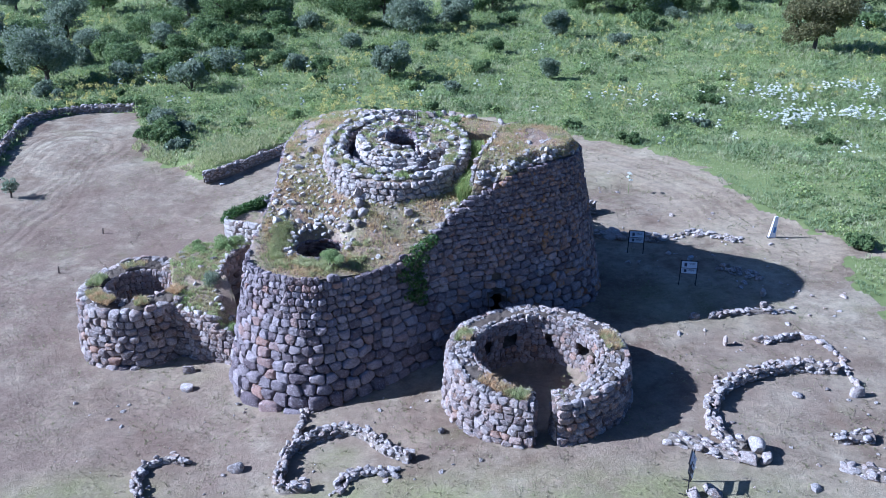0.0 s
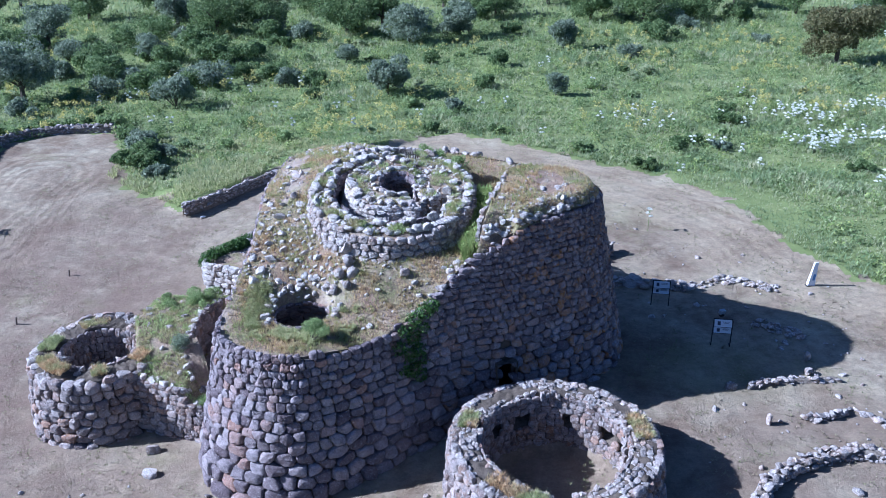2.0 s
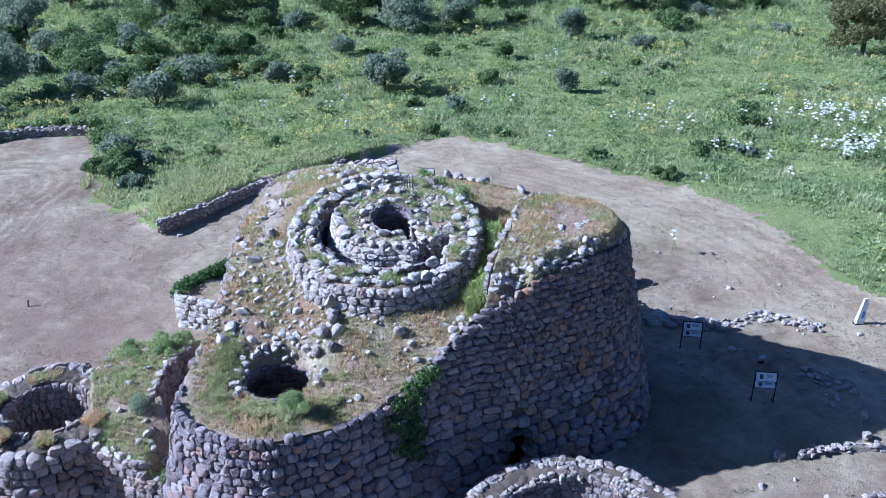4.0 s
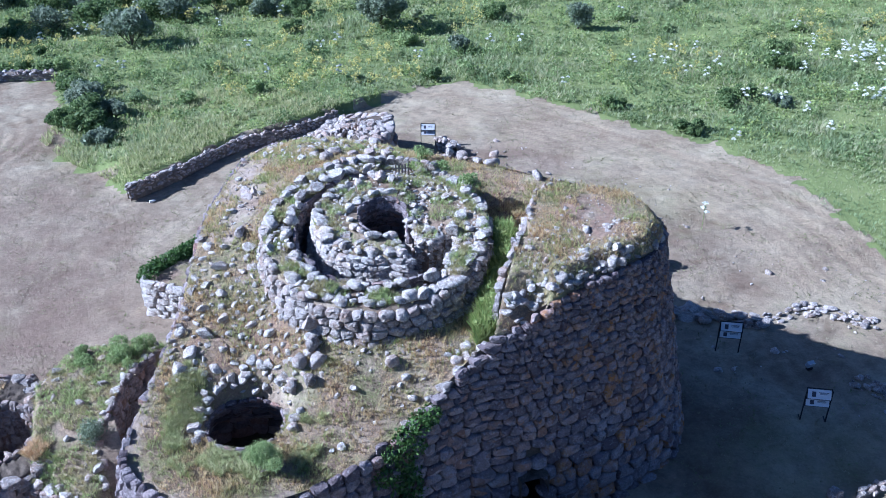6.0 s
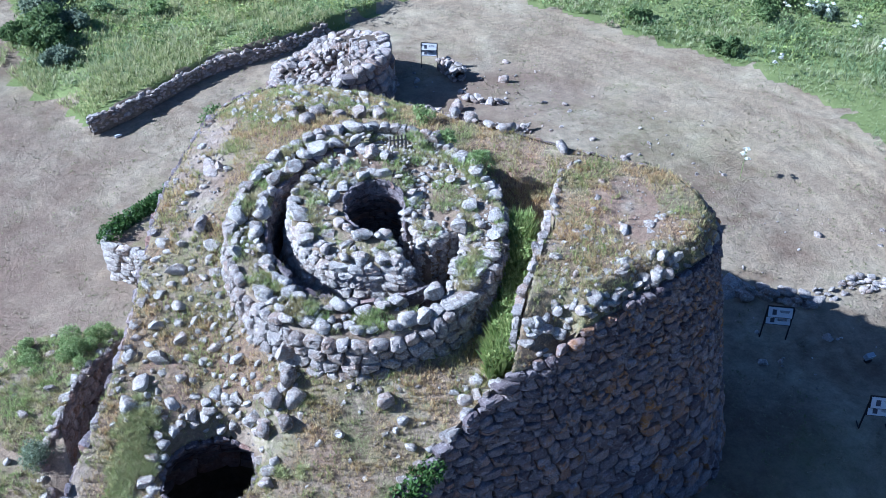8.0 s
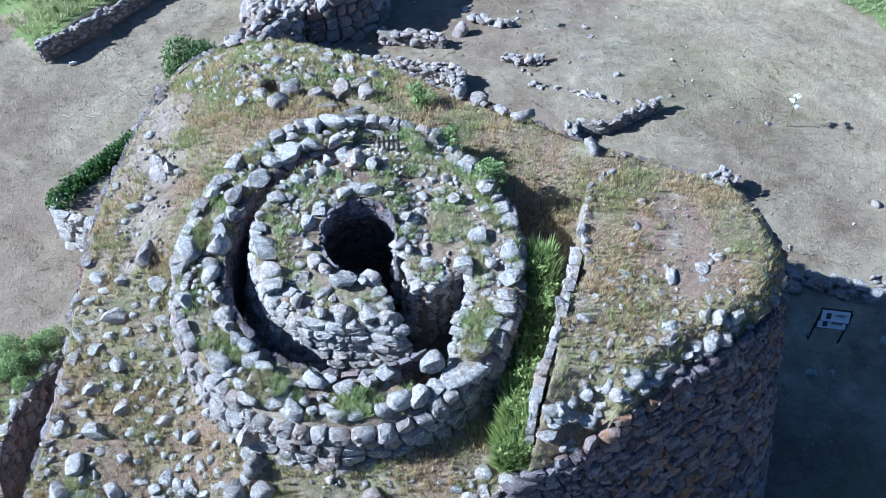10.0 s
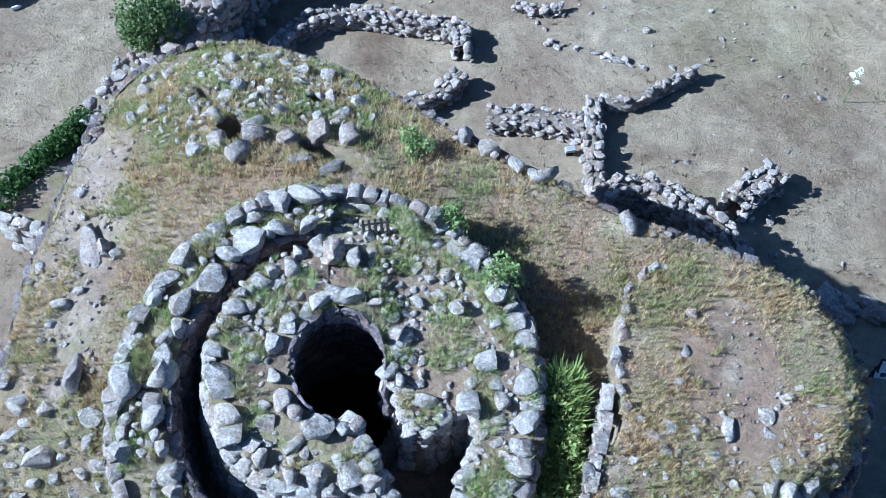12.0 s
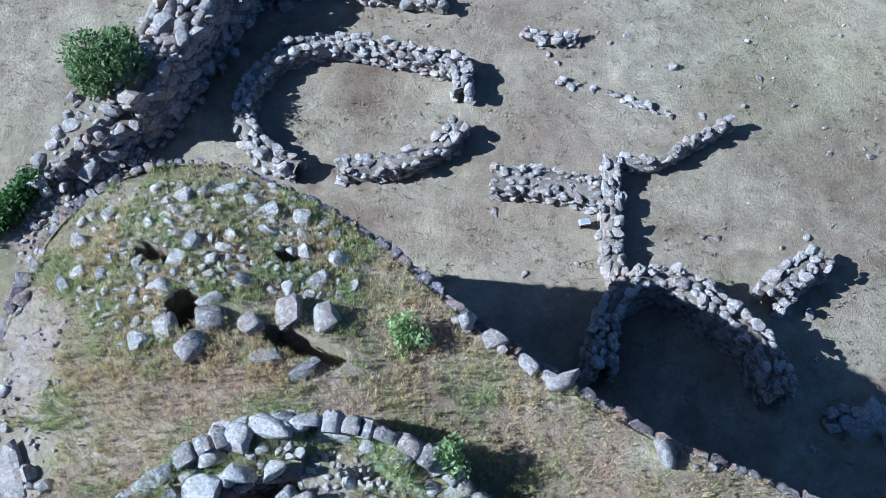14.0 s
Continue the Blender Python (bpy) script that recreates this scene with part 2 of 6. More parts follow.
def capsule(x, y, ax, ay, bx, by):
    dx, dy = bx - ax, by - ay
    u = np.clip(((x - ax) * dx + (y - ay) * dy) / (dx * dx + dy * dy), 0, 1)
    return np.hypot(x - ax - u * dx, y - ay - u * dy)


RETAINED = [(-24.6, 87.4), (-21.6, 90.8), (-18.0, 95.6), (-13.9, 98.2), (-10.2, 101.8)]


def ground_z(x, y):
    near = -2.9 * smooth(14, -26, x)
    k = smooth(70, 105, y)
    z = near * (1 - k) - 1.3 * k
    far, side = np.full(np.shape(x), 99.0), np.zeros(np.shape(x))
    for (ax, ay), (bx, by) in zip(RETAINED, RETAINED[1:]):
        d = capsule(x, y, ax, ay, bx, by)
        turn = ((bx - ax) * (y - ay) - (by - ay) * (x - ax)) / math.hypot(bx - ax, by - ay)
        side = np.where(d < far, turn, side)
        far = np.minimum(far, d)
    begin = (x + 24.6) * 0.66 + (y - 87.4) * 0.75
    return z + 0.95 * smooth(-0.1, 0.4, side) * smooth(11.0, 3.0, far) * smooth(-0.2, 2.5, begin)


def tri_mesh(name, verts, tris, mat, shade=True, sharp=0):
    me = bpy.data.meshes.new(name)
    verts, tris = np.asarray(verts, dtype=np.float32), np.asarray(tris, dtype=np.int32)
    me.vertices.add(len(verts))
    me.vertices.foreach_set("co", verts.ravel())
    me.loops.add(tris.size)
    me.loops.foreach_set("vertex_index", tris.ravel())
    me.polygons.add(len(tris))
    me.polygons.foreach_set("loop_start", np.arange(len(tris), dtype=np.int32) * tris.shape[1])
    me.polygons.foreach_set("use_smooth", np.full(len(tris), shade))
    me.update(calc_edges=True)
    me.validate()
    if sharp:
        me.set_sharp_from_angle(angle=radians(sharp))
    if mat:
        me.materials.append(mat)
    return me


def sub(name, me, parent, label="", kind=""):
    ob = new(name, me)
    ob.parent = parent
    return tagged(ob, label=label, kind=kind)


def thing(name, label, category, group="", kind="", at=(0, 0, 0)):
    ob = new(name)
    ob.empty_display_size = 0.2
    ob.location = at
    return tagged(ob, label, category, group, kind)


def part(name, bm, mat, parent, label=""):
    me = bpy.data.meshes.new(name)
    bm.to_mesh(me)
    bm.free()
    me.materials.append(mat)
    return sub(name, me, parent, label)


def box(bm, size, at, turn=None, bevel=0.0):
    made = bmesh.ops.create_cube(bm, size=1.0)["verts"]
    m = Matrix.Translation(at) @ (turn or Matrix()) @ Matrix.Diagonal((*size, 1))
    bmesh.ops.transform(bm, matrix=m, verts=made)
    if bevel:
        edges = list({e for v in made for e in v.link_edges})
        bmesh.ops.bevel(bm, geom=edges, offset=bevel, segments=2, affect="EDGES", profile=0.6)


def spline(points, n, closed=False):
    """n places along a smooth curve, at even steps."""
    p = np.array(points, dtype=float)
    k = len(p)
    out = []
    for i in range(k if closed else k - 1):
        if closed:
            a, b, c, d = p[(i - 1) % k], p[i], p[(i + 1) % k], p[(i + 2) % k]
        else:
            a, b, c, d = p[max(i - 1, 0)], p[i], p[i + 1], p[min(i + 2, k - 1)]
        u = np.linspace(0, 1, 24, endpoint=False)[:, None]
        out.append(0.5 * (2 * b + (c - a) * u + (2 * a - 5 * b + 4 * c - d) * u ** 2 + (3 * b - a - 3 * c + d) * u ** 3))
    out = np.vstack(out + [p[:1] if closed else p[-1:]])
    run = np.concatenate([[0], np.cumsum(np.linalg.norm(np.diff(out, axis=0), axis=1))])
    at = np.linspace(0, run[-1], n, endpoint=not closed)
    return np.stack([np.interp(at, run, out[:, j]) for j in range(out.shape[1])], axis=1), run[-1]


# rough boulders: rounded blocks with a few broken faces
def rock_shapes(count, seed, divisions=2):
    rng = np.random.default_rng(seed)
    bm = bmesh.new()
    bmesh.ops.create_icosphere(bm, subdivisions=divisions, radius=1.0)
    base = np.array([v.co[:] for v in bm.verts])
    tris = np.array([[v.index for v in f.verts] for f in bm.faces])
    bm.free()
    shapes = []
    for _ in range(count):
        p = np.sign(base) * np.abs(base) ** 0.58
        for _ in range(13):
            n = rng.normal(size=3)
            n /= np.linalg.norm(n)
            over = np.maximum(0, p @ n - rng.uniform(0.57, 0.92))
            p = p - over[:, None] * n
        p += rng.normal(scale=0.035, size=p.shape)
        p /= np.abs(p).max(axis=0)
        shapes.append(p * 0.5)
    return shapes, tris


ROCKS, ROCK_TRIS = rock_shapes(18, 3)
DULL_MESHES = [tri_mesh("stone", p, ROCK_TRIS, weathered_piece, sharp=46) for p in ROCKS]
ROCK_MESHES = [tri_mesh("stone", p, ROCK_TRIS, stone_piece, sharp=46) for p in ROCKS]


def set_stones(parent, items, limit=300, name="stone", rest="small_rubble", dull=False):
    """items: (rank, place, size, turn). The lowest ranks become single stones, the others one joined part."""
    items = sorted(items, key=lambda i: i[0])
    for _, at, size, turn in items[:limit]:
        ob = sub(name, (DULL_MESHES if dull else ROCK_MESHES)[RNG.integers(len(ROCKS))], parent)
        ob.matrix_basis = Matrix.LocRotScale(at, Euler(turn), size)
    left = items[limit:]
    if left:
        verts, tris = [], []
        for i, (_, at, size, turn) in enumerate(left):
            p = ROCKS[RNG.integers(len(ROCKS))] * np.array(size)
            verts.append(p @ np.array(Euler(turn).to_matrix()).T + np.array(at))
            tris.append(ROCK_TRIS + i * len(p))
        sub(rest, tri_mesh(rest, np.vstack(verts), np.vstack(tris), weathered_joined if dull else stone_joined, sharp=44), parent, kind="stuff")


def clip(poly, px, py, nx, ny):
    out = []
    for i in range(len(poly)):
        a, b = poly[i - 1], poly[i]
        da, db = (a[0] - px) * nx + (a[1] - py) * ny, (b[0] - px) * nx + (b[1] - py) * ny
        if (da > 0) != (db > 0):
            u = da / (da - db)
            out.append((a[0] + u * (b[0] - a[0]), a[1] + u * (b[1] - a[1])))
        if db <= 0:
            out.append(b)
    return out


def facing(parent, length, low, high, place, wide, tall, depth, limit=300, skip=None, rank=None, closed=False, rest="rough_masonry", jitter=0.33, pale=False, missing=0.0, flat=(0.85, 0.4)):
    """Rough masonry: stones cut to fit one another on a face. place(s, z, out) gives the point; wide and tall hold the
    stones' size at the foot and at the top; low(s) and high(s) bound the face."""
    coats = (lichened_piece, lichened_joined) if pale == "lichened" else (weathered_piece, weathered_joined) if pale == "dull" else (stone_piece, stone_joined) if pale else (masonry_piece, masonry_joined)
    ss_ = np.linspace(0, length, 160)
    zmin, zmax = min(low(s) for s in ss_), max(high(s) for s in ss_)
    seeds, z, row = [], zmin, 0
    while z < zmax + 0.3:
        f = ((z - zmin) / max(zmax - zmin, 1e-6)) ** 0.36 if z > zmin else 0.0
        w, h = wide[0] + (wide[1] - wide[0]) * f, tall[0] + (tall[1] - tall[0]) * f
        w, h = w * RNG.uniform(0.88, 1.15), h * RNG.uniform(0.85, 1.15)
        count = max(2, int(round(length / w)))
        step = length / count
        for i in range(count):
            s = (i + 0.5 + 0.5 * (row % 2) + RNG.uniform(-jitter, jitter)) * step
            seeds.append((s % length if closed else s, z + h * (0.5 + 0.6 * RNG.uniform(-jitter, jitter)), step, h))
        z += h
        row += 1
    sd = np.array(seeds)
    pieces = []
    for i, (s, z, w, h) in enumerate(seeds):
        if not closed and not 0 < s < length:
            continue
        if not low(s) - 0.15 * h < z < high(s) + 0.15 * h or (skip and skip(s, z)) or RNG.uniform() < missing:
            continue
        d = sd[:, :2] - (s, z)
        if closed:
            d[:, 0] -= np.round(d[:, 0] / length) * length
        dist = (d[:, 0] / w) ** 2 + (d[:, 1] / h) ** 2
        near = np.argsort(dist)[1:13]
        poly = [(-w, -h), (w, -h), (w, h), (-w, h)]
        for j in near:
            dx, dz = d[j]
            level = (flat[0] + (flat[1] - flat[0]) * min(max((z - zmin) / max(zmax - zmin, 1e-6), 0), 1)) if abs(dz) > 0.5 * h else 1.0
            poly = clip(poly, dx / 2, dz / 2, dx / w ** 2 * level, dz / h ** 2)
        if not closed:
            poly = clip(clip(poly, -s, 0, -1, 0), length - s, 0, 1, 0)
        if len(poly) < 3:
            continue
        poly = np.array(poly)
        nxt = np.roll(poly, -1, axis=0)
        poly = np.stack([poly * 0.79 + nxt * 0.21, poly * 0.21 + nxt * 0.79], axis=1).reshape(-1, 2)
        mid = poly.mean(axis=0)
        bulge = depth * RNG.uniform(0.55, 1.3) * min(max(h / 0.5, 0.85), 2.0)
        lean = RNG.uniform(-0.2, 0.2, 2)
        verts = []
        for k, out in ((0.9, -0.8), (0.975, 0.0), (0.925, 0.55), (0.79, 0.92), (0.42, 1.05)):
            ring = mid + (poly - mid) * k
            for q in ring:
                o = out * bulge + ((q - mid) @ lean if out > 0 else 0) + (RNG.normal(scale=0.02) if out > 0 else 0)
                q = q + (RNG.normal(scale=0.018, size=2) if out > 0 else 0)
                verts.append(place(s + q[0], z + q[1], o))
        n = len(poly)
        tris = []
        for r in range(4):
            for a in range(n):
                b = (a + 1) % n
                tris += [(r * n + a, r * n + b, (r + 1) * n + b), (r * n + a, (r + 1) * n + b, (r + 1) * n + a)]
        verts += [np.mean(verts[4 * n:], axis=0), np.mean(verts[:n], axis=0)]
        tris += [(4 * n + a, 4 * n + (a + 1) % n, 5 * n) for a in range(n)] + [((a + 1) % n, a, 5 * n + 1) for a in range(n)]
        pieces.append((rank(s, z) if rank else i, np.array(verts), np.array(tris)))
    pieces.sort(key=lambda p: p[0])
    for _, v, t in pieces[:limit]:
        c = v.mean(axis=0)
        ob = sub("stone", tri_mesh("stone", v - c, t, coats[0], sharp=44), parent)
        ob.location = c
    left = pieces[limit:]
    if left:
        off = np.cumsum([0] + [len(v) for _, v, _ in left[:-1]])
        sub(rest, tri_mesh(rest, np.vstack([v for _, v, _ in left]), np.vstack([t + o for (_, _, t), o in zip(left, off)]), coats[1], sharp=44), parent, kind="stuff")


def grid_tris(rows, cols, wrap=False):
    a = np.arange(rows * cols).reshape(rows, cols)
    if wrap:
        a = np.hstack([a, a[:, :1]])
    q = np.stack([a[:-1, :-1], a[:-1, 1:], a[1:, 1:], a[1:, :-1]], axis=-1).reshape(-1, 4)
    return np.vstack([q[:, [0, 1, 2]], q[:, [0, 2, 3]]])


def tufts(places, height, spread, blades, width):
    """Tufts of blades that bend outwards; each tuft hangs together at its foot."""
    k = len(places)
    height = np.broadcast_to(height, (k,))
    ang = RNG.uniform(0, 2 * np.pi, (k, blades))
    out = RNG.uniform(0.25, 1.0, (k, blades)) * spread * height[:, None]
    up = height[:, None] * RNG.uniform(0.6, 1.1, (k, blades))
    wid = width * height[:, None] * RNG.uniform(0.6, 1.3, (k, blades))
    c, s = np.cos(ang), np.sin(ang)
    foot = np.asarray(places)[:, None, :]
    mid = foot + np.stack([c * out * 0.45, s * out * 0.45, up * 0.6], -1)
    side = np.stack([-s * wid, c * wid, 0 * wid], -1)
    tip = foot + np.stack([c * out, s * out, up], -1)
    verts = np.concatenate([foot.repeat(1, axis=1), (mid - side), (mid + side), tip], axis=1)
    base = (np.arange(k) * (1 + 3 * blades))[:, None]
    j = np.arange(blades)[None, :]
    l, r, t = base + 1 + j, base + 1 + blades + j, base + 1 + 2 * blades + j
    f = np.broadcast_to(base, l.shape)
    tris = np.concatenate([np.stack([f, r, l], -1).reshape(-1, 3), np.stack([l, r, t], -1).reshape(-1, 3)])
    return verts.reshape(-1, 3), tris


def leaf_cloud(centres, radii, count, size, rng, flat=0.8):
    """Small leaves spread through and over blobs; each leaf is a bent pair of triangles."""
    centres, radii = np.asarray(centres, float), np.asarray(radii, float)
    w = radii ** 2
    pick = rng.choice(len(centres), count, p=w / w.sum())
    v = rng.normal(size=(count, 3))
    v /= np.linalg.norm(v, axis=1, keepdims=True)
    r = radii[pick] * (rng.uniform(0.35, 1.0, count) ** 0.5) * rng.uniform(0.85, 1.12, count)
    p = centres[pick] + v * r[:, None] * np.array([1, 1, flat])
    a = rng.normal(size=(count, 3)) + v * 0.3
    a /= np.linalg.norm(a, axis=1, keepdims=True)
    b = np.cross(a, v + rng.normal(scale=0.6, size=(count, 3)))
    b /= np.linalg.norm(b, axis=1, keepdims=True) + 1e-9
    s = (size * rng.uniform(0.6, 1.4, count))[:, None]
    verts = np.stack([p - a * s, p - b * s * 0.5, p + a * s, p + b * s * 0.5 + v * s * 0.2], axis=1).reshape(-1, 3)
    i = np.arange(count)[:, None] * 4
    tris = np.vstack([i + np.array([[0, 1, 2]]), i + np.array([[0, 2, 3]])])
    return verts, tris


def inside(poly, x, y):
    x, y = np.asarray(x, float), np.asarray(y, float)
    hit = np.zeros(x.shape, bool)
    for (ax, ay), (bx, by) in zip(poly, poly[1:] + poly[:1]):
        cross = (ay > y) != (by > y)
        with np.errstate(divide="ignore", invalid="ignore"):
            hit ^= cross & (x < (bx - ax) * (y - ay) / (by - ay) + ax)
    return hit


# ---- ground: one sheet to the horizon ----
DRY = [(90, 40), (31.6, 50), (30.8, 55), (30.6, 61), (31.8, 65.2), (36, 63.4), (90, 55), (90, 60), (36, 65.4), (33, 68.5), (30, 72), (28.2, 77), (27, 87.7), (22.8, 95.5),
       (16, 100.5), (13.5, 103.2), (5.8, 108.7), (0.8, 111.6), (-1.2, 110.5), (-4.9, 107.9), (-8, 104), (-10, 102), (-13.9, 98.5), (-18, 96.3), (-21.5, 91.3),
       (-24.5, 88), (-27.3, 91), (-31.6, 93.5), (-33.4, 97.8), (-37.3, 108.5), (-39, 111.6), (-45, 111), (-50, 107), (-47, 91), (-47, 70), (-75, 60), (-160, -90), (160, -90)]


def build_ground():
    fx = np.concatenate([-np.geomspace(3000, 66, 22), np.arange(-64, 64.1, 0.4), np.geomspace(66, 3000, 22)])
    fy = np.concatenate([-np.geomspace(600, 12, 12), np.arange(-10, 24, 4), np.arange(26, 118, 0.4), np.geomspace(120, 4000, 40)])
    x, y = np.meshgrid(fx, fy)
    z = ground_z(x, y)
    lush = (~inside(DRY, x + 0.5 * np.sin(y * 1.3 + x) + 0.3 * np.sin(3.1 * y), y + 0.5 * np.sin(x * 1.1 - y) + 0.3 * np.sin(2.7 * x))).astype(float)
    for i in range(z.shape[0]):
        for j in range(z.shape[1]):
            if abs(x[i, j]) < 70 and 20 < y[i, j] < 140:
                v = Vector((x[i, j], y[i, j], 0))
                z[i, j] += 0.10 * noise.noise(v * 0.25) + 0.05 * noise.noise(v * 0.9)
    # circular wheel ruts in the worked field
    r = capsule(x, y, -41.5, 97.5, -44.0, 66.0)
    r = r + 0.25 * np.sin(x * 0.7 + y * 0.3) + 0.2 * np.sin(y * 0.9)
    rut = (smooth(7.5, 5.5, r) * smooth(0.3, 1.2, r)) * (lush < 0.5) * smooth(60, 80, y)
    z += 0.05 * rut * np.sin(r * 5.5)
    # wheel tracks of the track round the site
    worn = np.zeros_like(x)
    for off in (0.0, 2.0, 5.0):
        line = [(-1.5 + off, 108 - off), (9 + off * 0.8, 103 - off), (19 + off * 0.9, 92.5 - off * 0.5), (24.5 + off, 82), (28 + off, 71), (44, 66.5 - off * 0.4), (80, 63.5 - off * 0.3)]
        pts, _ = spline(line, 60)
        d = np.full(x.shape, 99.0)
        for a, c in zip(pts[:-1], pts[1:]):
            d = np.minimum(d, capsule(x, y, *a, *c))
        worn = np.maximum(worn, smooth(0.55, 0.15, d) * (0.9 if off < 4 else 0.5))
    z -= 0.06 * worn
    worn = np.maximum(worn, 0.55 * rut * (np.sin(r * 5.5) < -0.2))
    # straw left along the track, bare earth where feet and wheels pass
    pts, _ = spline([(0, 106), (10, 101), (19.5, 91), (25, 81), (28.5, 70.5), (44, 64.5), (80, 62)], 60)
    d = np.full(x.shape, 99.0)
    for a, c in zip(pts[:-1], pts[1:]):
        d = np.minimum(d, capsule(x, y, *a, *c))
    straw = smooth(9.0, 3.5, d) * (0.5 + 0.22 * np.sin(d * 6.0)) * (lush < 0.5)
    bare = np.zeros_like(x)
    for cx, cy, rx, ry, k in ((4, 91, 9, 7, 0.8), (10, 97, 8, 5, 0.6), (22, 76, 6, 7, 0.5), (-32, 62, 24, 38, 0.95), (-11, 42, 14, 8, 0.75), (-22, 46, 14, 10, 0.8), (12, 42, 9, 6, 0.6), (20, 48, 10, 8, 0.6), (3, 70, 4, 9, 0.6), (3, 80, 7, 6, 0.45), (5.6, 46.3, 4.5, 4.5, 0.8)):
        bare = np.maximum(bare, k * smooth(1.0, 0.35, np.hypot((x - cx) / rx, (y - cy) / ry)))
    green = np.zeros_like(x)
    for cx, cy, rx, ry, k in ((-20, 38.5, 8, 4.5, 0.95), (-3, 36.5, 12, 4.5, 0.95), (10, 36, 14, 4.5, 0.9), (-12, 36, 14, 3.5, 0.8), (-6, 41.2, 2.2, 1.8, 0.7), (11, 37, 7, 3.5, 0.6), (17, 57, 8, 5, 0.45), (-10, 76, 4, 3, 0.4), (14, 84, 7, 6, 0.35), (-30, 95, 6, 5, 0.4)):
        green = np.maximum(green, k * smooth(1.0, 0.2, np.hypot((x - cx) / rx, (y - cy) / ry)))
    hollow = np.hypot(x - 5.6, y - 46.3)
    z -= 0.65 * smooth(3.85, 3.45, hollow)
    me = tri_mesh("ground", np.stack([x, y, z], -1).reshape(-1, 3), grid_tris(*x.shape), ground_dry)
    att = me.attributes.new("lush", "FLOAT", "POINT")
    att.data.foreach_set("value", lush.ravel().astype(np.float32))
    for name, field in (("straw", straw), ("bare", bare), ("green", green)):
        att = me.attributes.new(name, "FLOAT", "POINT")
        att.data.foreach_set("value", np.clip(field, 0, 1).ravel().astype(np.float32))
    att = me.attributes.new("worn", "FLOAT", "POINT")
    att.data.foreach_set("value", worn.ravel().astype(np.float32))
    tagged(new("ground", me), "dry mown earth with green meadow beyond", "ground", kind="structure")


build_ground()

# ---- the three-cornered bastion ----
CX, CY = -3.15, 60.3
WIDE = 0.955
KX, KY = -3.05, 60.83
SX, SY, SA, SB = -2.9, 60.8, 1.1, 1.28
PIT = [(-2.4, 59.75), (-1.92, 58.9), (-1.4, 57.95), (-1.6, 56.6), (-0.7, 56.45), (-0.2, 56.75), (-0.28, 57.8), (0.05, 58.9), (0.2, 59.7), (-0.3, 59.42), (-0.85, 58.98),
       (-1.3, 59.1), (-1.68, 59.85), (-1.8, 60.5)]
RIM = [(-7.8, 47.8, 6.35), (-6.1, 48.4, 6.3), (-4.1, 49.8, 6.0), (-2.4, 51.2, 6.3), (-1.0, 52.2, 7.1), (1.2, 53.9, 8.7), (3.4, 54.9, 9.9),
       (6.5, 56.9, 10.6), (8.6, 58.5, 10.6), (9.4, 60.1, 10.5), (9.4, 61.6, 10.5), (8.7, 63.1, 10.6), (6.7, 64.2, 10.8), (4.3, 65.2, 10.9),
       (2.3, 66.4, 10.9), (0.3, 67.9, 10.7), (-2.0, 70.3, 9.8), (-4.4, 72.0, 9.4), (-6.6, 72.9, 9.4), (-8.6, 72.6, 9.5), (-10.2, 71.1, 9.6),
       (-10.8, 69.0, 9.8), (-11.1, 66.0, 9.9), (-11.3, 63.3, 9.9), (-11.2, 60.5, 9.7), (-11.3, 57.2, 8.5), (-11.8, 54.2, 7.2), (-12.2, 51.6, 6.4),
       (-11.7, 49.7, 6.35), (-9.8, 48.2, 6.35)]
NRIM = 720
rim, _ = spline(RIM, NRIM, closed=True)
tang = np.roll(rim, -3, axis=0)[:, :2] - np.roll(rim, 3, axis=0)[:, :2]
outw = np.stack([tang[:, 1], -tang[:, 0]], -1)
outw /= np.linalg.norm(outw, axis=1, keepdims=True)
BATTER = 0.19
foot_z = ground_z(rim[:, 0], rim[:, 1]) - 0.3
foot = rim[:, :2] + outw * (BATTER * (rim[:, 2] - foot_z))[:, None]
foot_z = ground_z(foot[:, 0], foot[:, 1]) - 0.3
foot_run = np.concatenate([[0], np.cumsum(np.linalg.norm(np.diff(np.vstack([foot, foot[:1]]), axis=0), axis=1))])
BASE_LEN = foot_run[-1]


def along(table, s):
    s = s % BASE_LEN
    return np.interp(s, foot_run, np.concatenate([table, table[:1]]))


def bastion_face(s, z, out):
    zb, zt = along(foot_z, s), along(rim[:, 2], s)
    f = (z - zb) / (zt - zb)
    fx, fy = along(foot[:, 0], s), along(foot[:, 1], s)
    nx, ny = along(outw[:, 0], s), along(outw[:, 1], s)
    tx, ty = along(rim[:, 0], s), along(rim[:, 1], s)
    return np.array((fx + (tx - fx) * f + nx * out, fy + (ty - fy) * f + ny * out, z + 0.1 * out))


def near_foot(x, y):
    return foot_run[np.argmin((foot[:, 0] - x) ** 2 + (foot[:, 1] - y) ** 2)]


DOOR_S = near_foot(3.7, 52.7)
DOOR_Z = ground_z(4.0, 52.2)

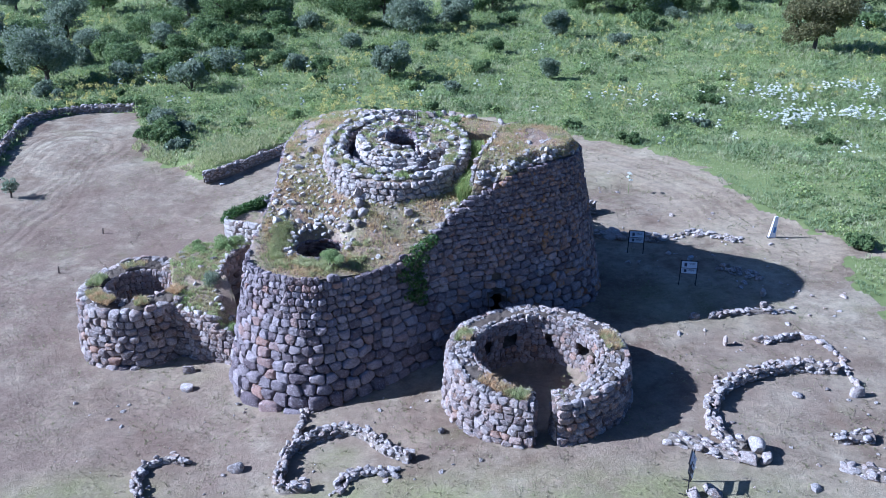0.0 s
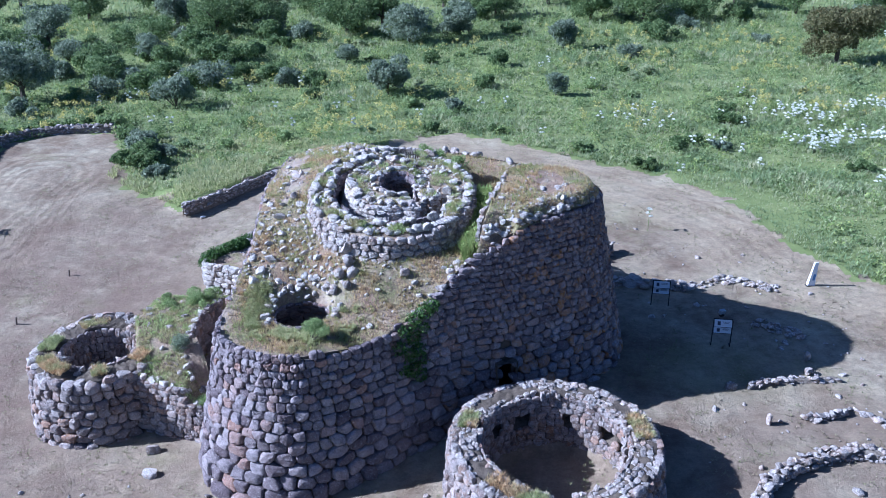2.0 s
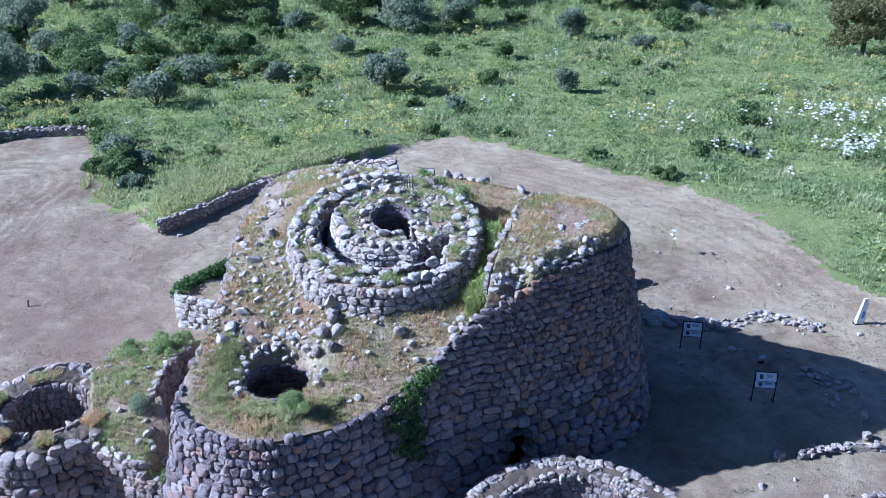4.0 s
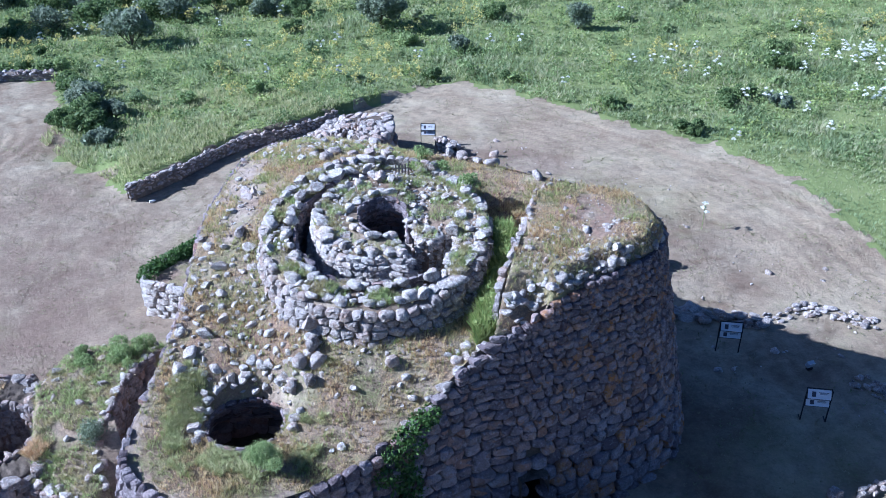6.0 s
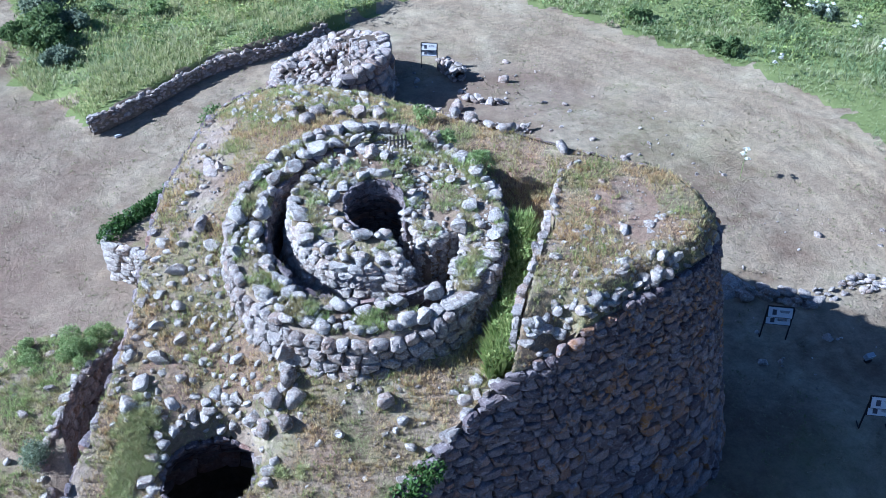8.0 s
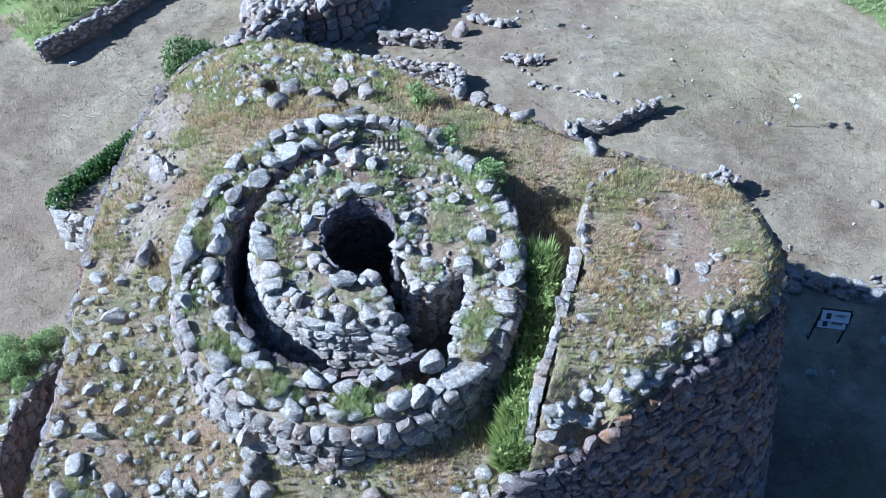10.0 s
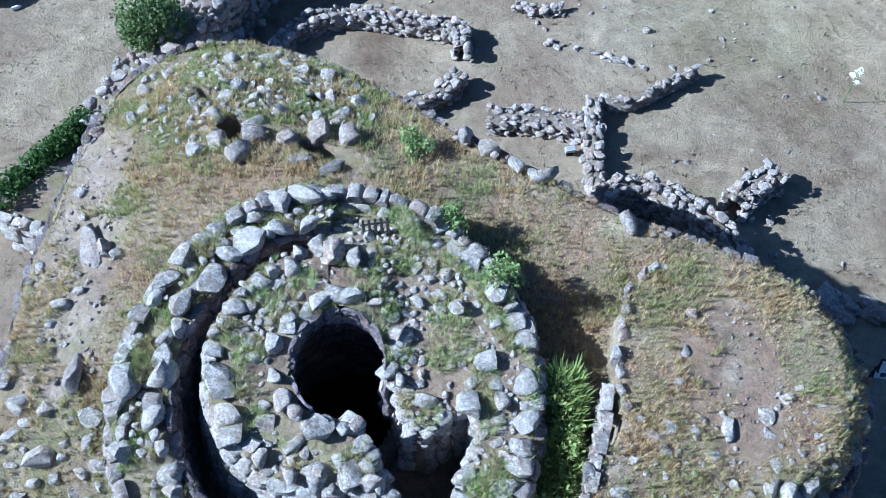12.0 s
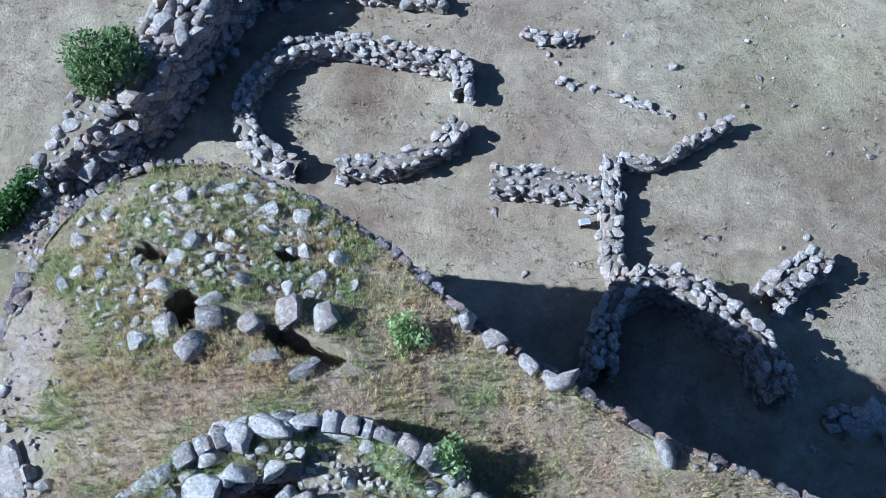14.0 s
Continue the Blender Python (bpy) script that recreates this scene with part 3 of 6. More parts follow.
TERRACE = np.array([(-7.8, 48.3, 6.3), (-10.5, 49.8, 6.3), (-11.8, 51.5, 6.35), (-4.1, 50.2, 6.0), (-1, 52.6, 7.1), (1.2, 54.2, 8.4), (-3.2, 55, 8.75),
                    (-6, 53.2, 7.1), (-10, 54, 7.2), (-5.5, 55.4, 8.8), (-8.4, 53.5, 6.4), (-10.9, 56, 8.0), (-11, 58.9, 9.4), (-8.5, 57.5, 9.0),
                    (-9.6, 60.4, 10.0), (-9.8, 64.4, 10.2), (-11, 66, 9.9), (-10.4, 70, 9.7), (-8.3, 72.3, 9.5), (-5.5, 72.5, 9.4), (-3.7, 67.6, 10.7),
                    (-6.4, 67.5, 10.8), (-7, 70.3, 10.4), (-4.5, 70, 10.2)] +
                   [(-2, 69.8, 9.9), (0, 67.4, 10.6), (2.3, 66, 10.8), (4.2, 64.6, 10.8), (2.4, 57.5, 8.7), (1.6, 55.8, 8.7),
                    (2.8, 60.5, 9.7), (3, 63, 10.4), (-0.5, 54.4, 8.5), (-3, 66.2, 10.9), (6.7, 63.8, 10.8), (9, 61, 10.5), (7, 57.5, 10.4), (4, 55.6, 9.9)])


def thin_plate(table):
    p, z = table[:, :2], table[:, 2]
    d = np.linalg.norm(p[:, None] - p[None], axis=2)
    k = np.where(d > 0, d ** 2 * np.log(d + 1e-12), 0) + np.eye(len(p)) * 0.6
    q = np.hstack([np.ones((len(p), 1)), p])
    m = np.block([[k, q], [q.T, np.zeros((3, 3))]])
    w = np.linalg.solve(m, np.concatenate([z, np.zeros(3)]))

    def height(x, y):
        r = np.hypot(np.asarray(x)[..., None] - p[:, 0], np.asarray(y)[..., None] - p[:, 1])
        u = np.where(r > 0, r ** 2 * np.log(r + 1e-12), 0)
        return u @ w[:-3] + w[-3] + w[-2] * np.asarray(x) + w[-1] * np.asarray(y)
    return height


terrace_plane = thin_plate(TERRACE)
MOUND = [(1.7, 54.0), (2.2, 55.6), (2.6, 57.0), (2.9, 58.4), (3.5, 59.2), (3.55, 60.6), (3.7, 62.1), (4.3, 63.1), (5.3, 63.6), (7.0, 63.4), (8.7, 62.6),
         (9.6, 61.4), (9.6, 59.8), (8.8, 58.3), (6.5, 56.6), (3.4, 54.6)]


def ring_top(y):
    return 10.0 + (y - 55.3) * 0.178


def core_top(y):
    return 10.64 + (y - 58.1) * 0.165


def slot_gap(x, y):
    """Signed distance from the pit that joins the keep's shaft to the stair trench."""
    d = np.full(np.shape(x), 99.0)
    for (ax, ay), (bx, by) in zip(PIT, PIT[1:] + PIT[:1]):
        d = np.minimum(d, capsule(x, y, ax, ay, bx, by))
    return np.where(inside(PIT, x, y), -d, d)


def core_radius(deg):
    return 2.92 + 0.4 * smooth(275, 300, deg)


def core_gap(x, y):
    return np.hypot(x - KX, y - KY) - core_radius(np.degrees(np.arctan2(y - KY, x - KX)) % 360)


def over_well(x, y, margin=0.0):
    return np.hypot((x - SX) / (SA + margin), (y - SY) / (SB + margin)) < 1


def trench_rim(deg):
    return 3.74 + 0.25 * smooth(150, 95, deg)


def bastion_top(x, y):
    """Height of the bastion's upper side, with the tower's ring, stair trench and shafts."""
    x, y = np.asarray(x, float), np.asarray(y, float)
    z = terrace_plane(x, y)
    mound = inside(MOUND, x, y)
    lip = np.full(x.shape, 99.0)
    for (ax, ay, az), (bx, by, bz) in zip(RIM[5:11], RIM[6:12]):
        lip = np.minimum(lip, min(az, bz) + 0.5 * abs(az - bz) * (az != bz) + 1.2 * capsule(x, y, ax, ay, bx, by))
    z = np.where(mound, np.maximum(z, np.minimum(11.2 - 0.3 * smooth(58.5, 55, y) - 0.9 * smooth(56.2, 54.2, y), lip)), z)
    rho = np.hypot((x - CX) / WIDE, y - CY)
    th = np.degrees(np.arctan2(y - CY, x - CX)) % 360
    ring = rho < 5.2
    z = np.where(ring, ring_top(y) - 0.12, z)
    low = core_top(y) - 0.25 * smooth(-2.3, -1.4, x)
    core = core_gap(x, y) < 0
    z = np.where(ring & core, low, z)
    f = smooth(1.8, 4.9, rho)
    z = np.where(ring & ((th < 92) | (th > 314)), low * (1 - f) + (np.minimum(ring_top(y), 11.35) - 0.05) * f, z)
    trench = ~core & (rho < trench_rim(th)) & (th > 92) & (th < 314)
    z = np.where(trench, ring_top(y) - 2.7 + 0.8 * smooth(200, 100, th), z)
    z = np.where(slot_gap(x, y) < 0.2, 8.0, z)
    z = np.where(over_well(x, y), -1.5, z)
    mouth = 1.5 * np.hypot((x + 7.9) / 1.5, (y - 52.5) / 1.45)
    z = np.minimum(z, 6.32 + 2.2 * np.maximum(mouth - 1.6, 0))
    z = np.where(mouth < 1.5, 1.8, z)
    z = np.where(np.hypot(x + 6.5, (y - 68.1) * 0.8) < 0.42, 8.6, z)
    z = np.where(capsule(x, y, -4.3, 67.5, -2.9, 67.0) < 0.26, 8.9, z)
    z = np.where(capsule(x, y, -7.8, 69.8, -7.2, 69.6) < 0.22, 9.0, z)
    z = np.where(capsule(x, y, -4.4, 69.8, -4.2, 69.7) < 0.2, 9.2, z)
    return z


bastion = thing("stone_tower_complex", "ruined grey basalt bastion of rough stone with grassy top", "ancient ruin")


def chamber(parent, x, y, rx, ry, top, foot, flare, notch=None):
    """Corbelled room below a shaft: wider towards its floor, coated dark to deepen its shade."""
    rows = []
    a = np.linspace(0, 2 * np.pi, 64, endpoint=False)
    for z in np.linspace(top, foot, 26):
        g = 1.06 + flare * (1 - math.exp(-(top - z) / 1.4))
        rows.append(np.column_stack([x + rx * g * np.cos(a), y + ry * g * np.sin(a), np.full(64, z)]))
    rows.append(np.column_stack([np.full(64, x), np.full(64, y), np.full(64, foot)]))
    v, t = np.vstack(rows), grid_tris(len(rows), 64, True)
    if notch:
        t = t[~np.array([notch(*v[f].mean(axis=0)) for f in t])]
    sub("chamber", tri_mesh("chamber", v, t, shaded_core_earth), parent)


def rim_distance(p):
    return np.concatenate([np.hypot(q[:, None, 0] - rim[None, ::2, 0], q[:, None, 1] - rim[None, ::2, 1]).min(axis=1) for q in np.array_split(np.asarray(p), max(1, len(p) // 4000))])


def build_bastion():
    n_th = NRIM
    rel = rim[:, :2] - (CX, CY)
    radii = np.concatenate([np.arange(0.02, 5.7, 0.08)])
    rr = np.hypot(rel[:, 0], rel[:, 1])
    unit = rel / rr[:, None]
    rows = [np.array([CX, CY]) + unit * r for r in radii]
    rows += [np.array([CX, CY]) + unit * (5.7 + (rr - 5.7) * f)[:, None] for f in np.linspace(0.02, 1.0, 60)]
    xy = np.array(rows)
    z = bastion_top(xy[..., 0], xy[..., 1])
    z[-1] = np.minimum(z[-1], rim[:, 2])
    for i in range(z.shape[0]):
        for j in range(n_th):
            v = Vector((xy[i, j, 0], xy[i, j, 1], 0))
            z[i, j] += 0.07 * noise.noise(v * 0.8) + 0.03 * noise.noise(v * 3.0) + 0.03 * noise.noise(v * 7.0)
    verts = np.concatenate([xy, z[..., None]], -1).reshape(-1, 3)
    tris = grid_tris(len(xy), n_th, True)
    hollow = over_well(verts[:, 0], verts[:, 1]) | (np.hypot((verts[:, 0] + 7.9) / 1.5, (verts[:, 1] - 52.5) / 1.45) < 1)
    tris = tris[~hollow[tris].any(axis=1)]
    me = tri_mesh("grassy_top", verts, tris, terrace_earth)
    vx, vy = verts[:, 0], verts[:, 1]
    for name, spots in (("pale_soil", ((-10.2, 64.0, 1.2, 4.6), (-9.6, 61.5, 1.3, 1.8), (-10.3, 67.5, 0.9, 2.2), (3.6, 58.9, 0.8, 1.0))),
                        ("brown_soil", ((6.15, 60.5, 1.5, 2.5), (-8.6, 55.6, 2.6, 1.6), (-6.4, 66.3, 2.4, 1.0), (2.6, 64.0, 1.6, 2.2)))):
        field = np.zeros(len(verts))
        for cx, cy, rx, ry in spots:
            field = np.maximum(field, smooth(1.15, 0.55, np.hypot((vx - cx) / rx, (vy - cy) / ry)))
        if name == "pale_soil":
            low = np.nonzero((vy < 52.5) & (vx < -5.5))[0]
            field[low] = np.maximum(field[low], 0.9 * smooth(0.75, 0.35, rim_distance(verts[low])))
        me.attributes.new(name, "FLOAT", "POINT").data.foreach_set("value", field.astype(np.float32))
    sub("grassy_top", me, bastion, "dry grass and earth top")
    # wall body behind the facing stones, open at the door
    levels = 40
    vs = np.linspace(0, 1, levels)
    body = []
    for v in vs:
        zz = foot_z + (rim[:, 2] - foot_z) * v
        pts = foot + (rim[:, :2] - foot) * v - outw * 0.10
        body.append(np.column_stack([pts, zz]))
    body = np.array(body)
    tris = grid_tris(levels, n_th, True)
    mid = body.reshape(-1, 3)[tris].mean(axis=1)
    s_mid = np.array([foot_run[np.argmin((foot[:, 0] - p[0]) ** 2 + (foot[:, 1] - p[1]) ** 2)] if abs(p[0] - 4) < 3 and p[1] < 56 else -99 for p in mid])
    ajar = (np.abs(s_mid - DOOR_S) < 0.68 - 0.08 * (mid[:, 2] - DOOR_Z)) & (mid[:, 2] < DOOR_Z + 3.3)
    sub("wall_body", tri_mesh("wall_body", body.reshape(-1, 3), tris[~ajar], shaded_core_earth), bastion)
    # passage behind the door, its shade helped by the dark core colour
    a, b = bastion_face(DOOR_S - 0.65, DOOR_Z, -0.1), bastion_face(DOOR_S + 0.65, DOOR_Z, -0.1)
    inw = Vector((b[1] - a[1], -(b[0] - a[0]), 0)).normalized() * -4.0
    c = Vector(a) + inw
    d = Vector(b) + inw
    up = Vector((0, 0, 3.35))
    vv = [Vector(a), Vector(b), d, c, Vector(a) + up, Vector(b) + up, d + up, c + up]
    sub("door_passage", tri_mesh("door_passage", [tuple(v) for v in vv], [(0, 3, 7), (0, 7, 4), (1, 5, 6), (1, 6, 2), (2, 6, 7), (2, 7, 3), (4, 7, 6), (4, 6, 5), (0, 1, 2), (0, 2, 3)], shaded_core_earth, False), bastion)

    def skip(s, z):
        half = 0.66 - 0.08 * (z - DOOR_Z)
        return (abs(s - DOOR_S) < half + 0.04 and z < DOOR_Z + 3.35) or (abs(s - DOOR_S) < 0.28 and DOOR_Z + 3.9 < z < DOOR_Z + 4.4)

    def rank(s, z):
        p = bastion_face(s, z, 0)
        return math.hypot(p[0] + 6, p[1] - 48)
    facing(bastion, BASE_LEN, lambda s: along(foot_z, s), lambda s: along(rim[:, 2], s) - (0.12 if along(rim[:, 2], s) > 7.0 else -0.02), bastion_face, (1.7, 0.41), (1.1, 0.27), 0.2,
           skip=skip, rank=rank, closed=True, pale="lichened")
    # half-buried stones along the edge of the top
    items, q = [], 0.0
    while q < BASE_LEN:
        x, y, zt = along(rim[:, 0], q), along(rim[:, 1], q), along(rim[:, 2], q)
        w = (0.22 + 0.42 * RNG.uniform() ** 1.6) * (0.75 if y > 63 else 1.0)
        d = RNG.uniform(0.05, 0.3)
        x, y = x - d * along(outw[:, 0], q), y - d * along(outw[:, 1], q)
        if zt > 6.7 and noise.noise(Vector((q * 0.3, 2, 8))) < (-0.12 if y > 63 else 0.22) and RNG.uniform() > 0.15:
            items.append((-w, (x, y, zt + 0.02), (w * 1.25, w * 0.85, w * 0.6), (RNG.normal(scale=0.12), RNG.normal(scale=0.12), math.atan2(along(outw[:, 0], q), -along(outw[:, 1], q)) + RNG.normal(scale=0.3))))
        q += w * RNG.uniform(0.9, 1.7)
    set_stones(bastion, items, 150, "edge_stone", "edge_rubble", dull=True)


build_bastion()


# ---- the round tower that rises from the bastion ----
keep = thing("round_keep", "roofless round basalt keep with open stair and shaft", "ancient tower")


def oval(th, rho):
    return CX + WIDE * rho * math.cos(th), CY + rho * math.sin(th)


def oval_face(rho, t0, t1, facing_out, batter=0.0):
    length = abs(t1 - t0) * rho

    def place(s, z, out):
        th = t0 + (t1 - t0) * s / length
        o = rho + (out if facing_out else -out) - batter * (z - 9)
        x, y = oval(th, o)
        return np.array((x, y, z))
    return length, place, (lambda s: t0 + (t1 - t0) * s / length)


def build_keep():
    length, place, th = oval_face(5.4, 0, 2 * math.pi, True, 0.17)
    at = lambda s: oval(th(s), 5.5)
    facing(keep, length, lambda s: float(terrace_plane(*at(s))) - 0.3, lambda s: ring_top(at(s)[1]) - 0.08, place, (0.6, 0.5), (0.42, 0.34), 0.26,
           limit=200, rank=lambda s, z: at(s)[1], closed=True, rest="ring_masonry", pale="dull", flat=(0.9, 0.7))
    t0, t1 = math.radians(92), math.radians(310)
    length, _, th2 = oval_face(3.74, t0, t1, False)
    at2 = lambda s: oval(th2(s), 3.8)

    def outer_side(s, z, out):
        a = th2(s)
        x, y = oval(a, float(trench_rim(math.degrees(a))) - out)
        return np.array((x, y, z))
    # The darkest coat: shade inside the trench is put into the stone colour.
    facing(keep, length, lambda s: ring_top(at2(s)[1]) - 2.8, lambda s: ring_top(at2(s)[1]) - 0.05, outer_side, (0.6, 0.52), (0.36, 0.3), 0.12, limit=0, rest="stair_outer_masonry", pale="lichened")
    k0, k1 = math.radians(92), math.radians(300)
    length = (k1 - k0) * 2.95

    def inner_side(s, z, out):
        a = k0 + (k1 - k0) * s / length
        r = float(core_radius(math.degrees(a))) + out - 0.2 * (z - 10.6)
        return np.array((KX + r * math.cos(a), KY + r * math.sin(a), z))
    # Palest coat: the sunlit look of this face is partly stone colour.
    facing(keep, length, lambda s: 7.9, lambda s: core_top(float(inner_side(s, 10.6, 0)[1])) - 0.04, inner_side, (0.56, 0.52), (0.32, 0.28), 0.2,
           limit=250, rank=lambda s, z: -z, rest="stair_inner_masonry", pale=True, flat=(0.7, 0.45))
    # lining of the well; its darker coat paints in some of the shaft's shade
    length = 2 * math.pi * 1.2

    def shaft(s, z, out):
        t = 2 * math.pi * s / length
        g = 1 + 0.8 * (1 - math.exp(-max(10.75 - z, 0) / 1.5))
        return np.array((SX + (SA * g - out) * math.cos(t), SY + (SB * g - out) * math.sin(t), z))

    def gap(s, z):
        x, y, _ = shaft(s, z, 0)
        return z > 8 and slot_gap(x, y) < 0.05
    facing(keep, length, lambda s: 6.0, lambda s: core_top(float(shaft(s, 10.8, 0)[1])) - 0.05, shaft, (0.5, 0.5), (0.34, 0.3), 0.08, limit=0, skip=gap, closed=True, rest="shaft_lining", pale="lichened")
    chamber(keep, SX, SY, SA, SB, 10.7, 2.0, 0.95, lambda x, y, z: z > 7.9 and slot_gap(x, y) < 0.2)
    items, taken = [], []

    def put(x, y, z, w, hi=1.0, rank=0.0, turn=None, long=1.0):
        taken.append((x, y, w))
        items.append((rank - w, (x, y, z), (w * RNG.uniform(0.95, 1.25) * long, w * RNG.uniform(0.72, 0.95), w * RNG.uniform(0.5, 0.75) * hi),
                      (RNG.normal(scale=0.14), RNG.normal(scale=0.14), RNG.uniform(0, 6.3) if turn is None else turn + RNG.normal(scale=0.38))))

    def free(x, y, w):
        return all(math.hypot(x - a, y - c) > 0.4 * (w + r) for a, c, r in taken)

    def course(places, w0, hi=1.0, lift=0.0, height=None, across=False, gaps=0.06):
        """Blocks laid side by side along a line of places."""
        pts = np.array(places)
        run = np.concatenate([[0], np.cumsum(np.linalg.norm(np.diff(pts, axis=0), axis=1))])
        q = RNG.uniform(0, 0.3)
        while q < run[-1]:
            w = w0 * RNG.uniform(0.55, 1.45)
            q += w * 0.42
            x, y = np.interp(q, run, pts[:, 0]) + RNG.normal(scale=0.085), np.interp(q, run, pts[:, 1]) + RNG.normal(scale=0.085)
            i = min(max(int(np.searchsorted(run, q)), 1), len(pts) - 1)
            d = pts[i] - pts[i - 1]
            if slot_gap(x, y) > 0.22 and not over_well(x, y, 0.2) and RNG.uniform() > gaps:
                put(x, y, height(x, y) + lift + RNG.uniform(-0.05, 0.05), w, hi, -0.6, math.atan2(d[1], d[0]) + (math.pi / 2 if across else 0.0))
            q += w * 0.34
    on_ring = lambda x, y: ring_top(y)
    on_core = lambda x, y: core_top(y)
    on_fill = lambda x, y: float(bastion_top(x, y))
    arc = lambda rho, a, b: [oval(math.radians(d), rho) for d in np.arange(a, b, 2.0)]
    # larger blocks that stand out
    for x, y, z, w in ((-3.3, 59.3, 10.85, 0.66), (-3.8, 58.9, 10.7, 0.55), (-3.2, 58.35, 10.68, 0.62), (-2.65, 58.5, 10.66, 0.55), (-2.6, 59.25, 10.75, 0.5), (-2.05, 58.4, 10.62, 0.6), (-4.5, 59.4, 10.8, 0.55),
                       (-5.1, 58.9, 10.72, 0.6), (0.15, 59.95, 10.85, 0.85), (0.5, 60.9, 11.0, 0.7), (0.8, 62.6, 11.4, 0.75), (0.9, 60.0, 10.85, 0.5), (-0.15, 62.2, 11.3, 0.45), (0.8, 61.8, 11.2, 0.35), (-0.8, 60.0, 10.75, 0.5)):
        put(x, y, z, w, 1.15, rank=-3.0)
    put(-0.75, 56.75, 10.45, 0.78, 1.3, -3.0, 0.9)
    put(0.15, 56.55, 10.28, 0.85, 0.9, -3.0, 0.55, 1.5)
    course(arc(4.92, 88, 318), 0.58, 1.0, 0.0, on_ring, gaps=0.1)
    course(arc(4.9, -42, 88), 0.54, 0.85, 0.02, lambda x, y: min(ring_top(y), 11.35), across=True)
    course(arc(4.06, 96, 312), 0.58, 1.1, 0.06, on_ring)
    course([(KX + (float(core_radius(d)) - 0.27) * math.cos(math.radians(d)), KY + (float(core_radius(d)) - 0.27) * math.sin(math.radians(d))) for d in np.arange(72, 299, 2.0)], 0.52, 1.05, 0.06, on_core, across=True)
    course([(SX + (SA + 0.36) * math.cos(a), SY + (SB + 0.36) * math.sin(a)) for a in np.arange(0, 6.3, 0.06)], 0.52, 0.95, 0.02, lambda x, y: float(bastion_top(x, y)) + 0.06)
    # rough faces of the pit
    lined = []
    for _ in range(7000):
        x, y = RNG.uniform(-3.2, 1.2), RNG.uniform(56.4, 60.8)
        top = float(bastion_top(x, y))
        if 0.2 < slot_gap(x, y) < 0.3 and top > 9.6 and not over_well(x, y) and all(math.hypot(x - a, y - c) > 0.27 for a, c in lined):
            lined.append((x, y))
            z = 8.1 + RNG.uniform(0, 0.2)
            while z < top + 0.02:
                w = RNG.uniform(0.32, 0.5)
                items.append(((-1.0 if z > top - 0.35 else 3.0) - w, (x + RNG.normal(scale=0.03), y + RNG.normal(scale=0.03), z), (w * 1.25, w * 1.0, w * 0.6),
                              (RNG.normal(scale=0.1), RNG.normal(scale=0.1), RNG.uniform(0, 6.3))))
                z += w * 0.5
    # smaller stones bedded between the courses
    for count, small, large, lo, hi, a0, a1, height in ((1600, 0.18, 0.46, 4.2, 4.85, 92, 312, on_ring), (2200, 0.16, 0.44, 1.5, 3.4, 60, 300, on_core), (5000, 0.14, 0.46, 1.4, 4.8, -46, 92, on_fill)):
        for _ in range(count):
            x, y = oval(math.radians(RNG.uniform(a0, a1)), math.sqrt(RNG.uniform(lo ** 2, hi ** 2)))
            w = small + (large - small) * RNG.uniform() ** 1.8
            if free(x, y, w) and slot_gap(x, y) > 0.2 and not over_well(x, y, 0.25) and float(bastion_top(x, y)) > 9.5 and noise.noise(Vector((x * 0.9, y * 0.9, 27))) > -0.34 + 0.3 * RNG.uniform():
                put(x, y, height(x, y) + 0.0, w, rank=1.0)
    set_stones(keep, items, 300, "coping_stone", "packing_rubble")


build_keep()


